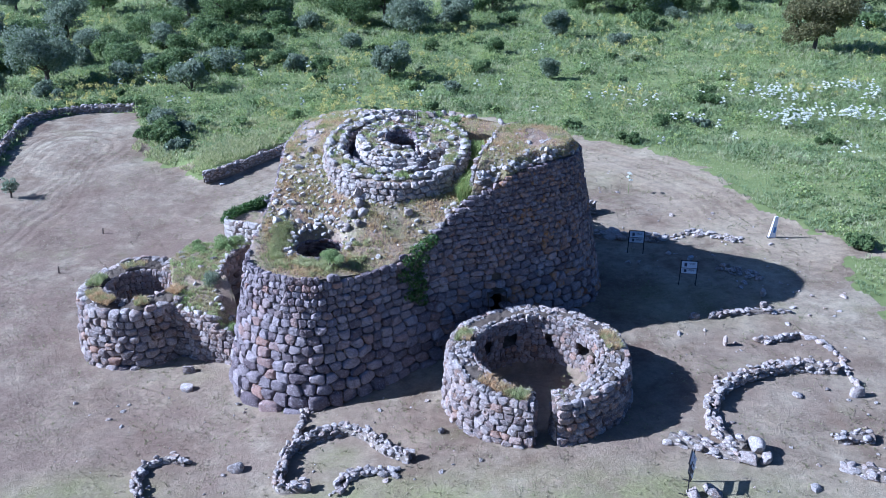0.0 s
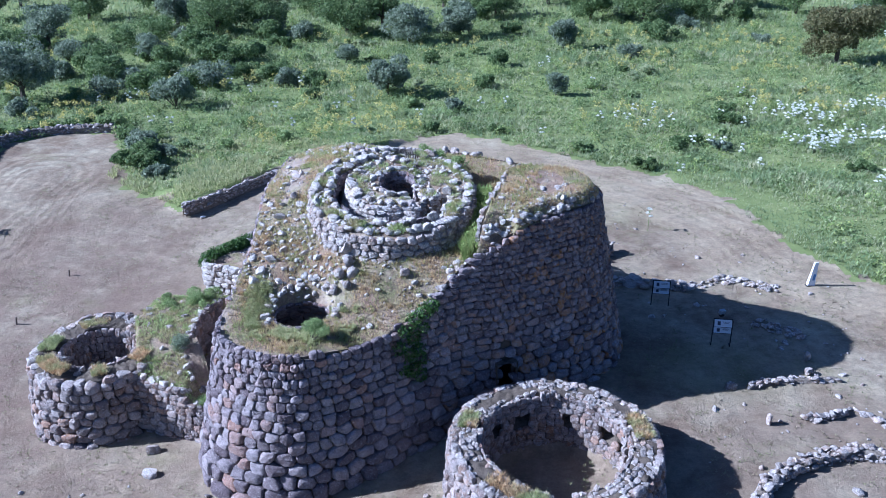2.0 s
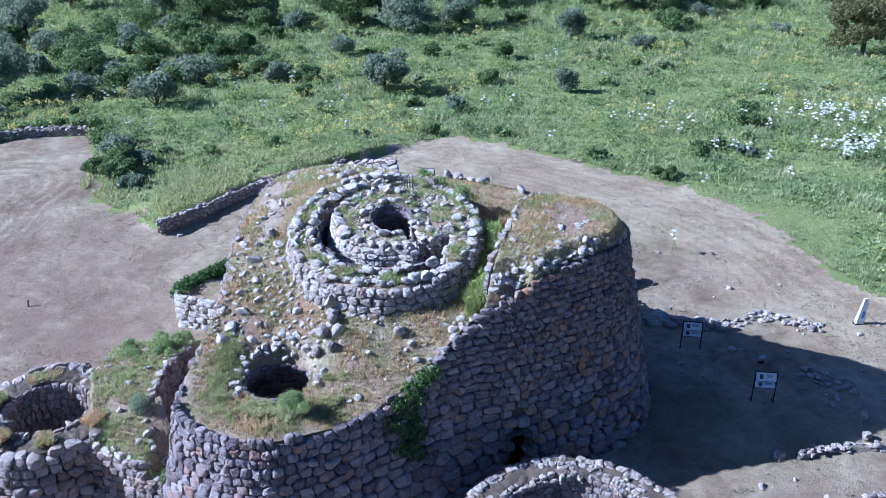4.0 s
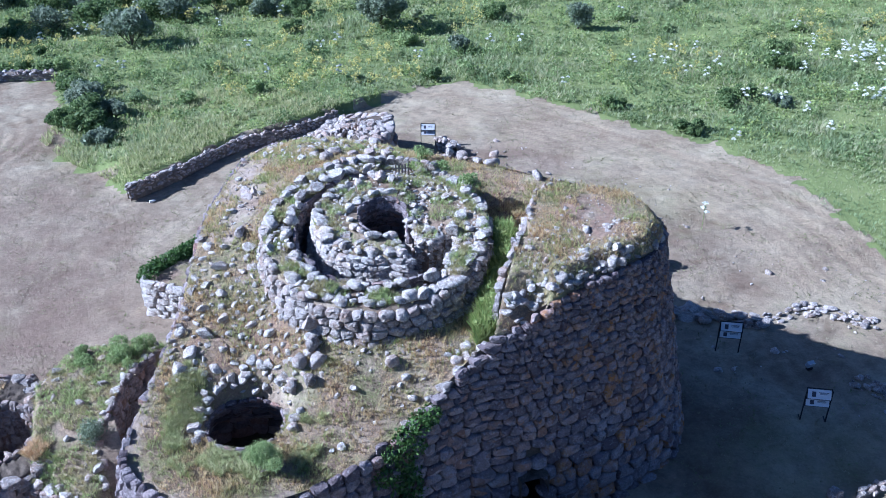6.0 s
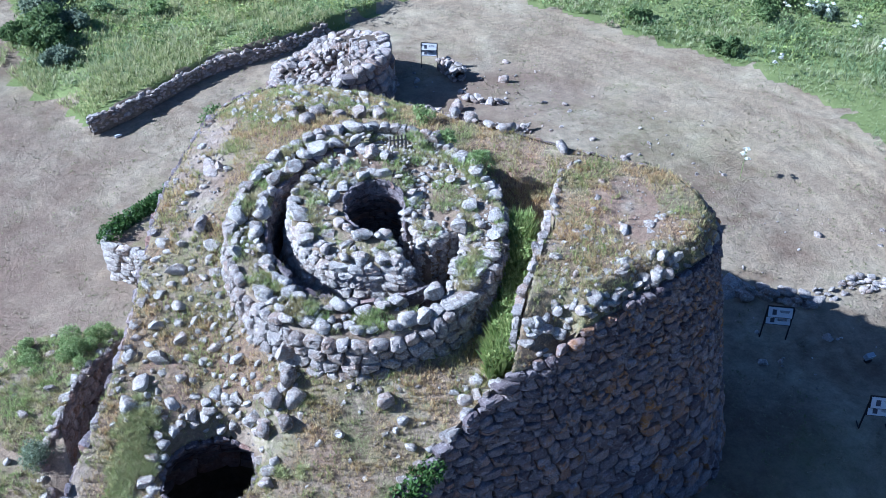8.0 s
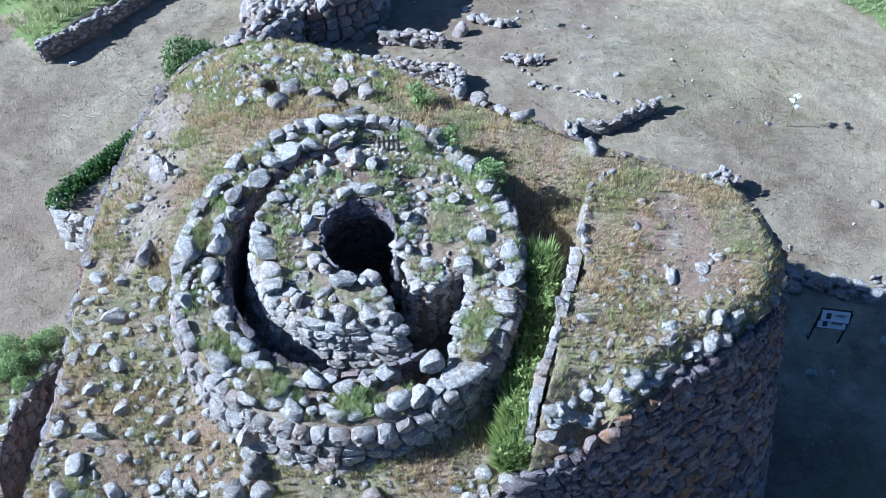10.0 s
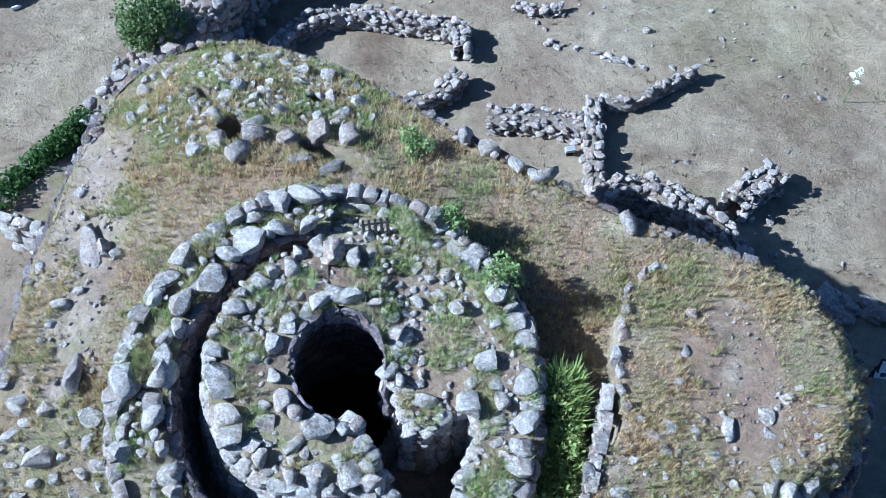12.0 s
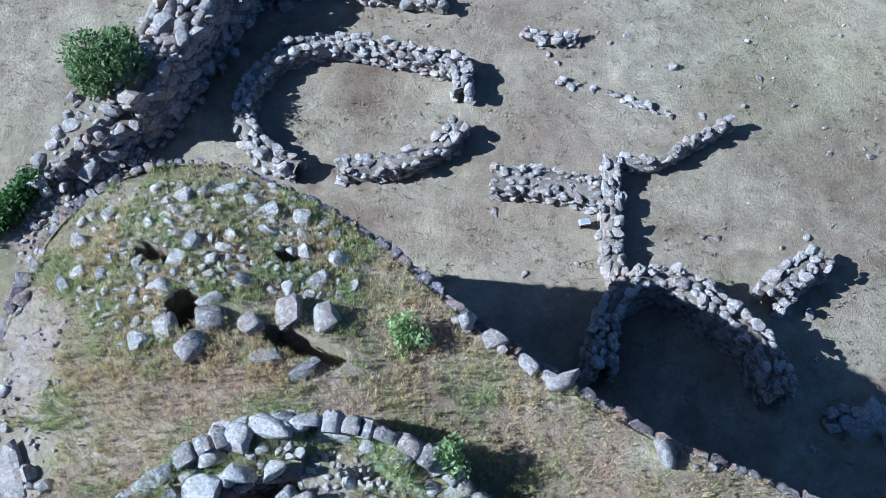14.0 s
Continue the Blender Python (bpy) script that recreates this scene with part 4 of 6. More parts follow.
# ---- round walls ----
def ring_wall(ob, centre, r_base, r_top, r_in, z_top, t0=0.0, t1=2 * math.pi, wide=(0.9, 0.6), tall=(0.6, 0.42), limit=300, coping=0.6,
              floor=None, skip_out=None, skip_in=None, recess=None, inner_limit=0):
    cx, cy = centre
    span = t1 - t0
    closed = span > 6.28
    n = 160
    ths = np.linspace(t0, t1, n)
    tops = np.array([z_top(t) for t in ths])
    base = np.array([ground_z(cx + r_base * math.cos(t), cy + r_base * math.sin(t)) - 0.25 for t in ths])
    inner = base if floor is None else np.full(n, floor)
    shell = []
    for f in np.linspace(0, 1, 10):
        r = r_base + (r_top - r_base) * f - 0.09
        shell.append(np.column_stack([cx + r * np.cos(ths), cy + r * np.sin(ths), base + (tops - base) * f]))
    for f in np.linspace(0.1, 0.9, 6):
        r = r_top + (r_in - r_top) * f
        shell.append(np.column_stack([cx + r * np.cos(ths), cy + r * np.sin(ths), tops + RNG.normal(scale=0.05, size=n) + 0.06]))
    for f in np.linspace(0, 1, 24):
        zz = tops + (inner - tops) * f
        r = np.array([r_in + 0.09 + (recess(t, z) if recess else 0.0) for t, z in zip(ths, zz)])
        shell.append(np.column_stack([cx + r * np.cos(ths), cy + r * np.sin(ths), zz]))
    shell = np.array(shell)
    verts, tris = shell.reshape(-1, 3), grid_tris(len(shell), n)
    if not closed:
        m = len(shell)
        for col, flip in ((0, False), (n - 1, True)):
            ids = np.arange(m) * n + col
            c = len(verts)
            verts = np.vstack([verts, verts[ids].mean(axis=0)])
            fan = np.column_stack([ids, np.roll(ids, -1), np.full(m, c)])
            tris = np.vstack([tris, fan[:, ::-1] if flip else fan])
    sub("wall_core", tri_mesh("wall_core", verts, tris, shaded_core_earth), ob)
    length = span * r_base
    th = lambda s: t0 + span * s / length
    g = lambda s: float(np.interp(th(s), ths, base))
    top = lambda s: float(np.interp(th(s), ths, tops))

    def outer(s, z, out):
        t = th(s)
        f = (z - g(s)) / max(top(s) - g(s), 0.1)
        r = r_base + (r_top - r_base) * f + out
        return np.array((cx + r * math.cos(t), cy + r * math.sin(t), z))

    def inner_face(s, z, out):
        t = th(s)
        r = r_in - out * 0.7
        return np.array((cx + r * math.cos(t), cy + r * math.sin(t), z))
    facing(ob, length, g, top, outer, wide, tall, 0.26, limit=limit, skip=skip_out, closed=closed, rank=lambda s, z: outer(s, z, 0)[1])
    low_in = lambda s: float(np.interp(th(s), ths, inner))
    facing(ob, length, low_in, top, inner_face, wide, tall, 0.16, limit=inner_limit, skip=skip_in, closed=closed, rest="inner_facing")
    if not closed:
        for t, side in ((t0, -1), (t1, 1)):
            def jamb(s, z, out, t=t, side=side):
                r = r_in + s
                return np.array((cx + r * math.cos(t) - side * out * math.sin(t), cy + r * math.sin(t) + side * out * math.cos(t), z))
            facing(ob, r_top - r_in + 0.1, lambda s, t=t: float(np.interp(t, ths, base)), lambda s, t=t: float(np.interp(t, ths, tops)) - 0.1, jamb, (0.75, 0.7), (0.45, 0.4), 0.12, limit=20, rest="jamb_masonry")
    def crest(s, d, out):
        t = th(s)
        return np.array((cx + (r_top - d) * math.cos(t), cy + (r_top - d) * math.sin(t), z_top(t) - 0.02 + out))
    broad = r_top - r_in
    facing(ob, length, lambda s: 0.02, lambda s: broad, crest, (coping, coping), (coping * 0.72, coping * 0.72), 0.18, limit=120, closed=closed,
           rest="coping_rubble", missing=0.16, pale="dull", skip=lambda s, d: 0.25 < d / broad < 0.8 and noise.noise(Vector((s * 0.22, 0, cx))) > 0.1)


HUT = (5.6, 46.3)
hut = thing("meeting_hut", "roofless round basalt hut with grass-topped wall and narrow doorway", "stone hut")
niches = ((0.66, 0.13, 0.7), (0.34, 0.10, 0.55), (0.06, 0.11, 0.9), (1.25, 0.10, 0.4), (1.9, 0.11, 0.6), (2.35, 0.10, 0.5))


def hut_niche(t, z):
    t = (t + math.pi) % (2 * math.pi) - math.pi
    return 0.7 if any(abs(t - a) < h and 0.7 < z < 0.9 + tall for a, h, tall in niches) else 0.0


ring_wall(hut, HUT, 5.5, 5.2, 3.85, lambda t: 2.6 - 0.55 * max(0.0, -math.sin(t)) ** 2 + 0.08 * math.sin(5 * t), -math.pi / 2 + 0.115, 1.5 * math.pi - 0.115, (0.8, 0.6), (0.48, 0.36), 260, coping=0.46, floor=-1.15,
          recess=hut_niche, skip_in=lambda s, z: hut_niche(-math.pi / 2 + 0.115 + s / 5.5, z) > 0)

LEFT = (-21.4, 57.1)
side_tower = thing("side_tower", "small roofless round basalt tower with hollow interior", "ancient tower")
ring_wall(side_tower, LEFT, 4.25, 3.9, 2.3, lambda t: 1.45 + 0.2 * math.sin(t + 0.4) + 0.1 * math.sin(4 * t), wide=(0.9, 0.7), tall=(0.68, 0.52), limit=220, coping=0.7)

FAR = (-8.6, 92.6)
far_tower = thing("far_tower", "ruined round tower of large grey basalt blocks", "ancient tower")
ring_wall(far_tower, FAR, 4.4, 4.1, 1.9, lambda t: 0.75 + 1.25 * math.cos(t) + 0.2 * math.sin(5 * t), wide=(1.0, 0.85), tall=(0.75, 0.6), limit=150, coping=0.8)


# ---- low walls of piled stones ----
def rubble_wall(ob, path, width, height, size, limit=85, earth=True, closed=False, ragged=0.3, base=None):
    """Two faces of flattish stones laid in rough courses, with earth and smaller stones between them."""
    base = base or ground_z
    size *= 0.86
    pts, run = spline(path, max(8, int(24 * len(path))), closed)
    ds = np.concatenate([[0], np.cumsum(np.linalg.norm(np.diff(pts, axis=0), axis=1))])
    tx, ty = np.gradient(pts[:, 0]), np.gradient(pts[:, 1])
    items = []
    layers = max(1, int(round(height / (size * 0.5))))
    lane = max(1, int(round(width / (size * 0.85))))
    worn_top = lambda q: height * (1 + ragged * 0.8 * noise.noise(Vector((q * 0.55, path[0][0], path[0][1]))))
    for k in range(layers):
        for j in range(lane):
            off = ((j + 0.5) / lane - 0.5) * (width - size * 0.5) * (1 - 0.14 * k / layers)
            core = 0 < j < lane - 1
            if core and k < layers - 1:
                continue
            s = RNG.uniform(0, size * 0.5)
            while s < run:
                w = size * RNG.uniform(0.6, 1.4) * (0.75 if core else 1.0)
                x, y = np.interp(s, ds, pts[:, 0]), np.interp(s, ds, pts[:, 1])
                dx, dy = np.interp(s, ds, tx), np.interp(s, ds, ty)
                l = math.hypot(dx, dy) + 1e-9
                x, y = x - dy / l * off + RNG.normal(scale=0.06), y + dx / l * off + RNG.normal(scale=0.06)
                level = k * height / layers
                if level < worn_top(s) and not (k == layers - 1 and RNG.uniform() < (0.35 if core else ragged * 0.8)):
                    z = base(x, y) + size * 0.2 + level
                    items.append((-k, (x, y, z + RNG.normal(scale=0.04)), (w * 1.1, w * RNG.uniform(0.65, 0.95), w * RNG.uniform(0.45, 0.7)),
                                  (RNG.normal(scale=0.17), RNG.normal(scale=0.17), math.atan2(dy, dx) + RNG.normal(scale=0.3))))
                s += w * RNG.uniform(0.75, 0.95)
    set_stones(ob, items, limit, dull=True)
    if earth:
        verts = []
        top = np.array([min(worn_top(q), height) for q in ds])
        for f, h in ((-0.36, -0.3), (-0.3, 0.62 if height < 0.75 else 0.76), (0, 0.72 if height < 0.75 else 0.9), (0.3, 0.62 if height < 0.75 else 0.76), (0.36, -0.3)):
            l = np.hypot(tx, ty) + 1e-9
            x, y = pts[:, 0] - ty / l * f * width, pts[:, 1] + tx / l * f * width
            verts.append(np.column_stack([x, y, base(x, y) + (top * h if h > 0 else h) + np.array([0.07 * noise.noise(Vector((a * 1.7, c * 1.7, f))) for a, c in zip(x, y)])]))
        sub("earth_fill", tri_mesh("earth_fill", np.array(verts).reshape(-1, 3), grid_tris(5, len(pts)), fill_earth), ob)


def low_wall(label, path, width, height, size, **more):
    ob = thing("low_stone_wall", label, "stone wall", "low ruined walls")
    rubble_wall(ob, path, width, height, size, **more)
    return ob


enclosure = thing("oval_enclosure", "roofless oval enclosure of low double-faced stone walls", "stone enclosure")
rubble_wall(enclosure, [(0.2, 82.7), (0.0, 84.1), (-2.7, 84.9), (-5.4, 85.4), (-7.6, 84.8), (-8.7, 83.2), (-8.8, 81.5), (-7.6, 79.9), (-6.3, 79.2)], 1.1, 1.0, 0.5, 200)
rubble_wall(enclosure, [(-4.7, 79.2), (-2.4, 79.3), (-0.6, 80.1), (0.1, 81.2)], 1.1, 0.95, 0.5, 90)
low_wall("thick stub of tumbled basalt wall with earth top", [(1.4, 78.5), (3.5, 78.3), (5.6, 77.8)], 1.6, 0.8, 0.42)
low_wall("narrow basalt wall joining two others", [(6.1, 79.3), (5.8, 76.2), (5.9, 74.2)], 0.95, 0.9, 0.45)
low_wall("thin basalt wall tapering out on dry ground", [(6.4, 79.2), (7.8, 79.2), (9.4, 80.2), (10.9, 81.1)], 0.6, 0.8, 0.42)
horseshoe = thing("horseshoe_hut", "ruined horseshoe-shaped stone hut, open on one side", "stone hut")
rubble_wall(horseshoe, [(5.0, 70.3), (5.05, 71.4), (5.6, 72.8), (6.6, 73.6), (7.75, 73.6), (9.1, 72.45), (10.1, 71.4), (10.6, 70.4), (10.85, 69.4)], 1.15, 2.0, 0.46, 290)
low_wall("curved ruined outer wall of large basalt blocks", [(-17.4, 77.0), (-15.8, 79.0), (-14.0, 80.8), (-12.6, 82.4)], 1.9, 1.6, 0.75, limit=120)
low_wall("high ruined outer wall of large basalt blocks", [(-13.4, 81.4), (-12.2, 83.0), (-11.0, 85.6), (-9.6, 88.4)], 2.4, 3.2, 0.85, limit=260)
low_wall("short parallel wall beside the ruined outer wall", [(-14.4, 84.6), (-13.8, 86.4), (-13.2, 88.6)], 0.8, 0.9, 0.6)
low_wall("low curved wall ruin on mown ground", [(15.5, 43.9), (16.2, 45.2), (17.7, 46.6), (19.7, 47.6), (21.7, 48.2), (24.3, 47.9)], 1.0, 0.7, 0.5)
low_wall("tumbled stone wall beside large boulders", [(15.5, 43.6), (15.2, 42.2), (15.5, 41.0), (16.3, 40.1)], 1.0, 0.5, 0.5)
low_wall("pale tumbled stones beside an information panel", [(12.4, 41.0), (14.2, 40.2), (15.9, 39.3)], 1.2, 0.5, 0.5)
low_wall("straight row of low stones", [(18.4, 54.9), (19.8, 55.4), (22, 55.6), (24.1, 55.7)], 0.6, 0.35, 0.42)
low_wall("short row of low stones", [(20.7, 51.6), (22, 51.8), (23.2, 52.3)], 0.7, 0.4, 0.5)
low_wall("dark ridge of low stones running down the dry ground", [(23.6, 52.7), (24.9, 51.3), (25.2, 49.6), (25.1, 48.4), (24.9, 46.4)], 0.6, 0.3, 0.5, earth=False)
low_wall("tumbled stones at the meadow side", [(21.0, 38.6), (22.4, 37.7), (24.4, 36.8)], 1.2, 0.5, 0.55)
low_wall("short low block of wall on mown ground", [(21.5, 40.9), (22.6, 41.0), (23.6, 40.9)], 1.0, 0.5, 0.5)
low_wall("scattered wall stones in the shade", [(12.6, 68.9), (14.6, 69.0), (16.6, 68.3), (18.0, 67.6)], 1.2, 0.55, 0.7, earth=False)
low_wall("line of fallen stones at the shadow's edge", [(18.5, 68.5), (21.5, 69.5), (24.5, 68.0)], 1.4, 0.3, 0.5, earth=False)
low_wall("heap of fallen stones on shaded ground", [(21.4, 63.0), (22.6, 61.8), (24.2, 61.0)], 1.6, 0.3, 0.55, earth=False)
low_wall("horseshoe of low stones around grass", [(-7.2, 38.7), (-8.7, 38.8), (-8.9, 40.4), (-8.6, 42.2), (-7.2, 43.2), (-5.6, 43.5), (-4.4, 42.9), (-3.2, 41.4), (-1.8, 40.4)], 0.75, 0.65, 0.42)
low_wall("small cluster of pale stones in grass", [(-5.6, 38.0), (-5.2, 39.2), (-4.3, 39.7), (-2.4, 39.4)], 0.9, 0.3, 0.42, earth=False)
low_wall("short arc of dark stones in dry grass", [(-16.4, 39.0), (-17.0, 40.2), (-16.8, 41.6), (-15.6, 42.2), (-14.6, 41.8)], 0.6, 0.45, 0.4)
low_wall("row of upright stones below the bastion", [(-8.5, 43.6), (-8.4, 45.2), (-8.6, 46.8)], 0.5, 0.6, 0.6, earth=False)
low_wall("ruined blocks beside the far tower", [(-4.4, 88.6), (-2.4, 88.2), (-0.6, 87.8)], 1.0, 0.8, 0.6)
low_wall("broken wall end near the far tower", [(-0.6, 95.6), (0.2, 94.4), (0.6, 93.4)], 1.4, 1.0, 0.7)
low_wall("fallen blocks on brown earth", [(1.0, 90.6), (2.3, 89.9), (3.8, 89.8)], 0.8, 0.5, 0.6, earth=False)
low_wall("field wall along the worked plot", [(-47.5, 88), (-49.2, 97), (-50.1, 107.3), (-45.2, 111), (-39, 111.8)], 0.9, 1.0, 0.5, limit=250)
low_wall("dry stone retaining wall of the grass strip", [(x + 0.25, y - 0.25) for x, y in RETAINED], 0.6, 1.0, 0.45, limit=260, base=lambda x, y: -1.55 + 0.02 * (y - 95))
low_wall("stub of ruined wall on dry ground", [(11.2, 73.2), (12.1, 74.1), (13.3, 74.8)], 1.4, 1.1, 0.5, ragged=0.15)
low_wall("low row of stones in open ground", [(2.8, 86.2), (4.2, 85.8), (5.4, 85.8)], 0.8, 0.4, 0.5, earth=False)
low_wall("fallen stones in open ground", [(4.2, 83.7), (5.5, 83.2), (7.0, 82.6), (8.8, 81.8)], 0.5, 0.25, 0.4, earth=False)


# ---- earth banks faced with stone ----
def earth_bank(ob, outline, top, faces, wide, tall, limit=150, pale=False):
    """A raised block on the outline (anticlockwise), with rough facing on the edges named in faces."""
    pts = np.array(outline, float)
    k = len(pts)
    mid = pts.mean(axis=0)
    rings = []
    edge = []
    for i in range(k):
        a, c = pts[i], pts[(i + 1) % k]
        for u in np.linspace(0, 1, 12, endpoint=False):
            edge.append(a + (c - a) * u)
    edge = np.array(edge)
    rings.append(np.column_stack([edge - (edge - mid) * 0.02, ground_z(edge[:, 0], edge[:, 1]) - 0.3]))
    for f in np.linspace(0, 0.98, 16):
        q = edge + (mid - edge) * f
        z = np.array([top(x, y) for x, y in q])
        z += np.array([0.16 * noise.noise(Vector((x * 0.9, y * 0.9, 3))) + 0.06 * noise.noise(Vector((x * 3, y * 3, 1))) for x, y in q]) - (0.1 if f == 0 else 0)
        rings.append(np.column_stack([q, z]))
    rings = np.array(rings)
    sub("earth_body", tri_mesh("earth_body", rings.reshape(-1, 3), grid_tris(len(rings), len(edge), True), terrace_earth), ob)
    items = []
    for i in faces:
        a, c = pts[i], pts[(i + 1) % k]
        d = c - a
        l = np.linalg.norm(d)
        n = np.array((d[1], -d[0])) / l

        def place(s, z, out, a=a, d=d, l=l, n=n):
            q = a + d * s / l + n * (out + 0.05)
            return np.array((q[0], q[1], z))
        low = lambda s, a=a, d=d, l=l: ground_z(*(a + d * s / l)) - 0.2
        high = lambda s, a=a, d=d, l=l: top(*(a + d * s / l))
        facing(ob, l, low, high, place, wide, tall, 0.18, limit=limit // len(faces), pale=pale)
        s = 0.2
        while s < l:
            q = a + d * s / l - n * 0.15
            w = RNG.uniform(0.4, 0.8)
            items.append((0, (q[0], q[1], top(*q) + 0.03), (w, w * 0.75, w * 0.55), (RNG.normal(scale=0.15), RNG.normal(scale=0.15), math.atan2(d[1], d[0]) + RNG.normal(scale=0.3))))
            s += w * RNG.uniform(0.95, 1.4)
    set_stones(ob, items, 80, "edge_stone", "edge_rubble")


LINK = [(-18.2, 54.3), (-13.4, 52.3), (-13.3, 53.6), (-15.0, 54.6), (-15.9, 56.4), (-15.9, 60.5), (-15.1, 62.6), (-14.4, 64.2), (-16.0, 65.3), (-19.3, 62.6), (-20.0, 60.0)]


def link_top(x, y):
    return 0.9 + 1.1 * float(smooth(53, 58, y)) - 1.2 * float(smooth(-15.6, -13.6, x) * smooth(57, 54.5, y)) - 1.2 * float(smooth(62.5, 65.3, y))


link = thing("grassy_bank", "overgrown earth and stone bank between tower and bastion", "stone bank")
earth_bank(link, LINK, link_top, (0, 1, 2, 3, 4, 5), (0.7, 0.58), (0.48, 0.42), 240)
NORTH = [(-19.0, 72.9), (-13.4, 70.7), (-12.4, 74.0), (-14.0, 77.0), (-16.3, 78.6), (-17.4, 77.5), (-18.6, 75.2)]
spur = thing("rubble_bank", "low stone bank with ivy along its outer edge", "stone bank")
earth_bank(spur, NORTH, lambda x, y: -0.2 - 0.6 * float(smooth(74, 78, y)) - 0.5 * float(smooth(-15, -13, x)), (0, 5, 6), (0.8, 0.7), (0.52, 0.46), 120, pale=True)


# ---- loose stones on the bastion ----
def scatter(ob, outline, count, small, large, height, power=2.0, limit=300, sink=0.15, rest="loose_gravel", dull=False):
    poly = np.array(outline)
    lo, hi = poly.min(axis=0), poly.max(axis=0)
    items, tries = [], 0
    taken = []
    while len(items) < count and tries < count * 30:
        tries += 1
        x, y = RNG.uniform(lo[0], hi[0]), RNG.uniform(lo[1], hi[1])
        if not inside(outline, x, y):
            continue
        w = small + (large - small) * RNG.uniform() ** power
        if any(math.hypot(x - a, y - c) < 0.42 * (w + r) for a, c, r in taken):
            continue
        z = height(x, y)
        if z is None:
            continue
        taken.append((x, y, w))
        items.append((-w, (x, y, z + w * (0.3 - sink)), (w * RNG.uniform(0.85, 1.3), w * RNG.uniform(0.65, 1.0), w * RNG.uniform(0.5, 0.8)),
                      (RNG.normal(scale=0.3), RNG.normal(scale=0.3), RNG.uniform(0, 6.3))))
    set_stones(ob, items, limit, rest=rest, dull=dull)


def top_height(x, y):
    z = float(bastion_top(x, y))
    return z if z > float(terrace_plane(x, y)) - 0.6 and math.hypot((x - CX) / WIDE, y - CY) > 5.3 else None


slope = thing("fallen_stones", "pale fallen stones strewn over the dry grass slope", "stones", "fallen stones on the bastion")
scatter(slope, [(-11.4, 53.6), (-9.8, 54.1), (-6.2, 54.0), (-5.0, 53.4), (-4.9, 56.0), (-7.2, 57.2), (-8.6, 60.0), (-10.8, 60.4)], 165, 0.25, 0.78, lambda x, y: top_height(x, y) if noise.noise(Vector((x * 0.55, y * 0.55, 14))) > -0.08 or RNG.uniform() < 0.12 else None, 1.3, sink=0.32)
patch = thing("fallen_stones", "few grey stones in the dry grass below the keep", "stones", "fallen stones on the bastion")
scatter(patch, [(-4.6, 50.6), (-1.0, 53.0), (0.8, 54.6), (-3.0, 55.2), (-4.8, 54.5)], 30, 0.14, 0.6, top_height, 2.4, sink=0.25)
mound = thing("fallen_stones", "grey stones half buried in grass on the high lobe", "stones", "fallen stones on the bastion")
scatter(mound, [(2.6, 55.2), (8.4, 58.6), (9.2, 60.2), (7.6, 60.4), (5.0, 59.4), (3.4, 58.8), (2.9, 57.4)], 130, 0.12, 0.62, top_height, 2.0, sink=0.42)
rear = thing("fallen_stones", "large grey stones heaped around small openings in the grass", "stones", "fallen stones on the bastion")
scatter(rear, [(-9.8, 69.0), (-7.4, 67.0), (-5.5, 68.6), (-2.6, 68.6), (-2.6, 70.2), (-5.0, 72.2), (-8.3, 72.2), (-9.8, 71.0)], 210, 0.2, 0.72, top_height, 1.3, sink=0.3)
west = thing("fallen_stones", "scattered stones on bare ground by the keep", "stones", "fallen stones on the bastion")
scatter(west, [(-10.9, 60.4), (-8.6, 60.2), (-8.6, 64), (-9.6, 67), (-10.6, 67)], 16, 0.15, 0.5, top_height, 2.0)


gravel = thing("gravel", "small broken stones strewn on bare earth", "gravel")
scatter(gravel, [(5.2, 59.0), (7.4, 58.8), (7.6, 62.0), (5.6, 62.6)], 110, 0.04, 0.1, top_height, 2.0, 0, 0.2, dull=True)
scatter(gravel, [(-11.0, 60.4), (-8.9, 60.2), (-8.7, 64), (-9.4, 69), (-10.6, 69)], 240, 0.04, 0.16, top_height, 2.6, 0, 0.05, rest="grit", dull=True)
scatter(gravel, [(-9.5, 54.0), (-5.0, 53.0), (1.0, 54.8), (-4.0, 55.4), (-8.4, 60.0), (-10.6, 58.0)], 160, 0.06, 0.2, top_height, 2.2, 0, 0.2, rest="chippings", dull=True)


bank_stones = thing("fallen_stones", "grey stones lying on the overgrown bank", "stones", "fallen stones on the bank")
scatter(bank_stones, LINK, 45, 0.15, 0.6, link_top, 2.0, 80, 0.2, dull=True)


def lone_stone(label, at, size, turn, group="lone stones"):
    ob = new("boulder", DULL_MESHES[RNG.integers(len(DULL_MESHES))])
    ob.matrix_basis = Matrix.LocRotScale(at, Euler(turn), size)
    return tagged(ob, label, "boulder", group)


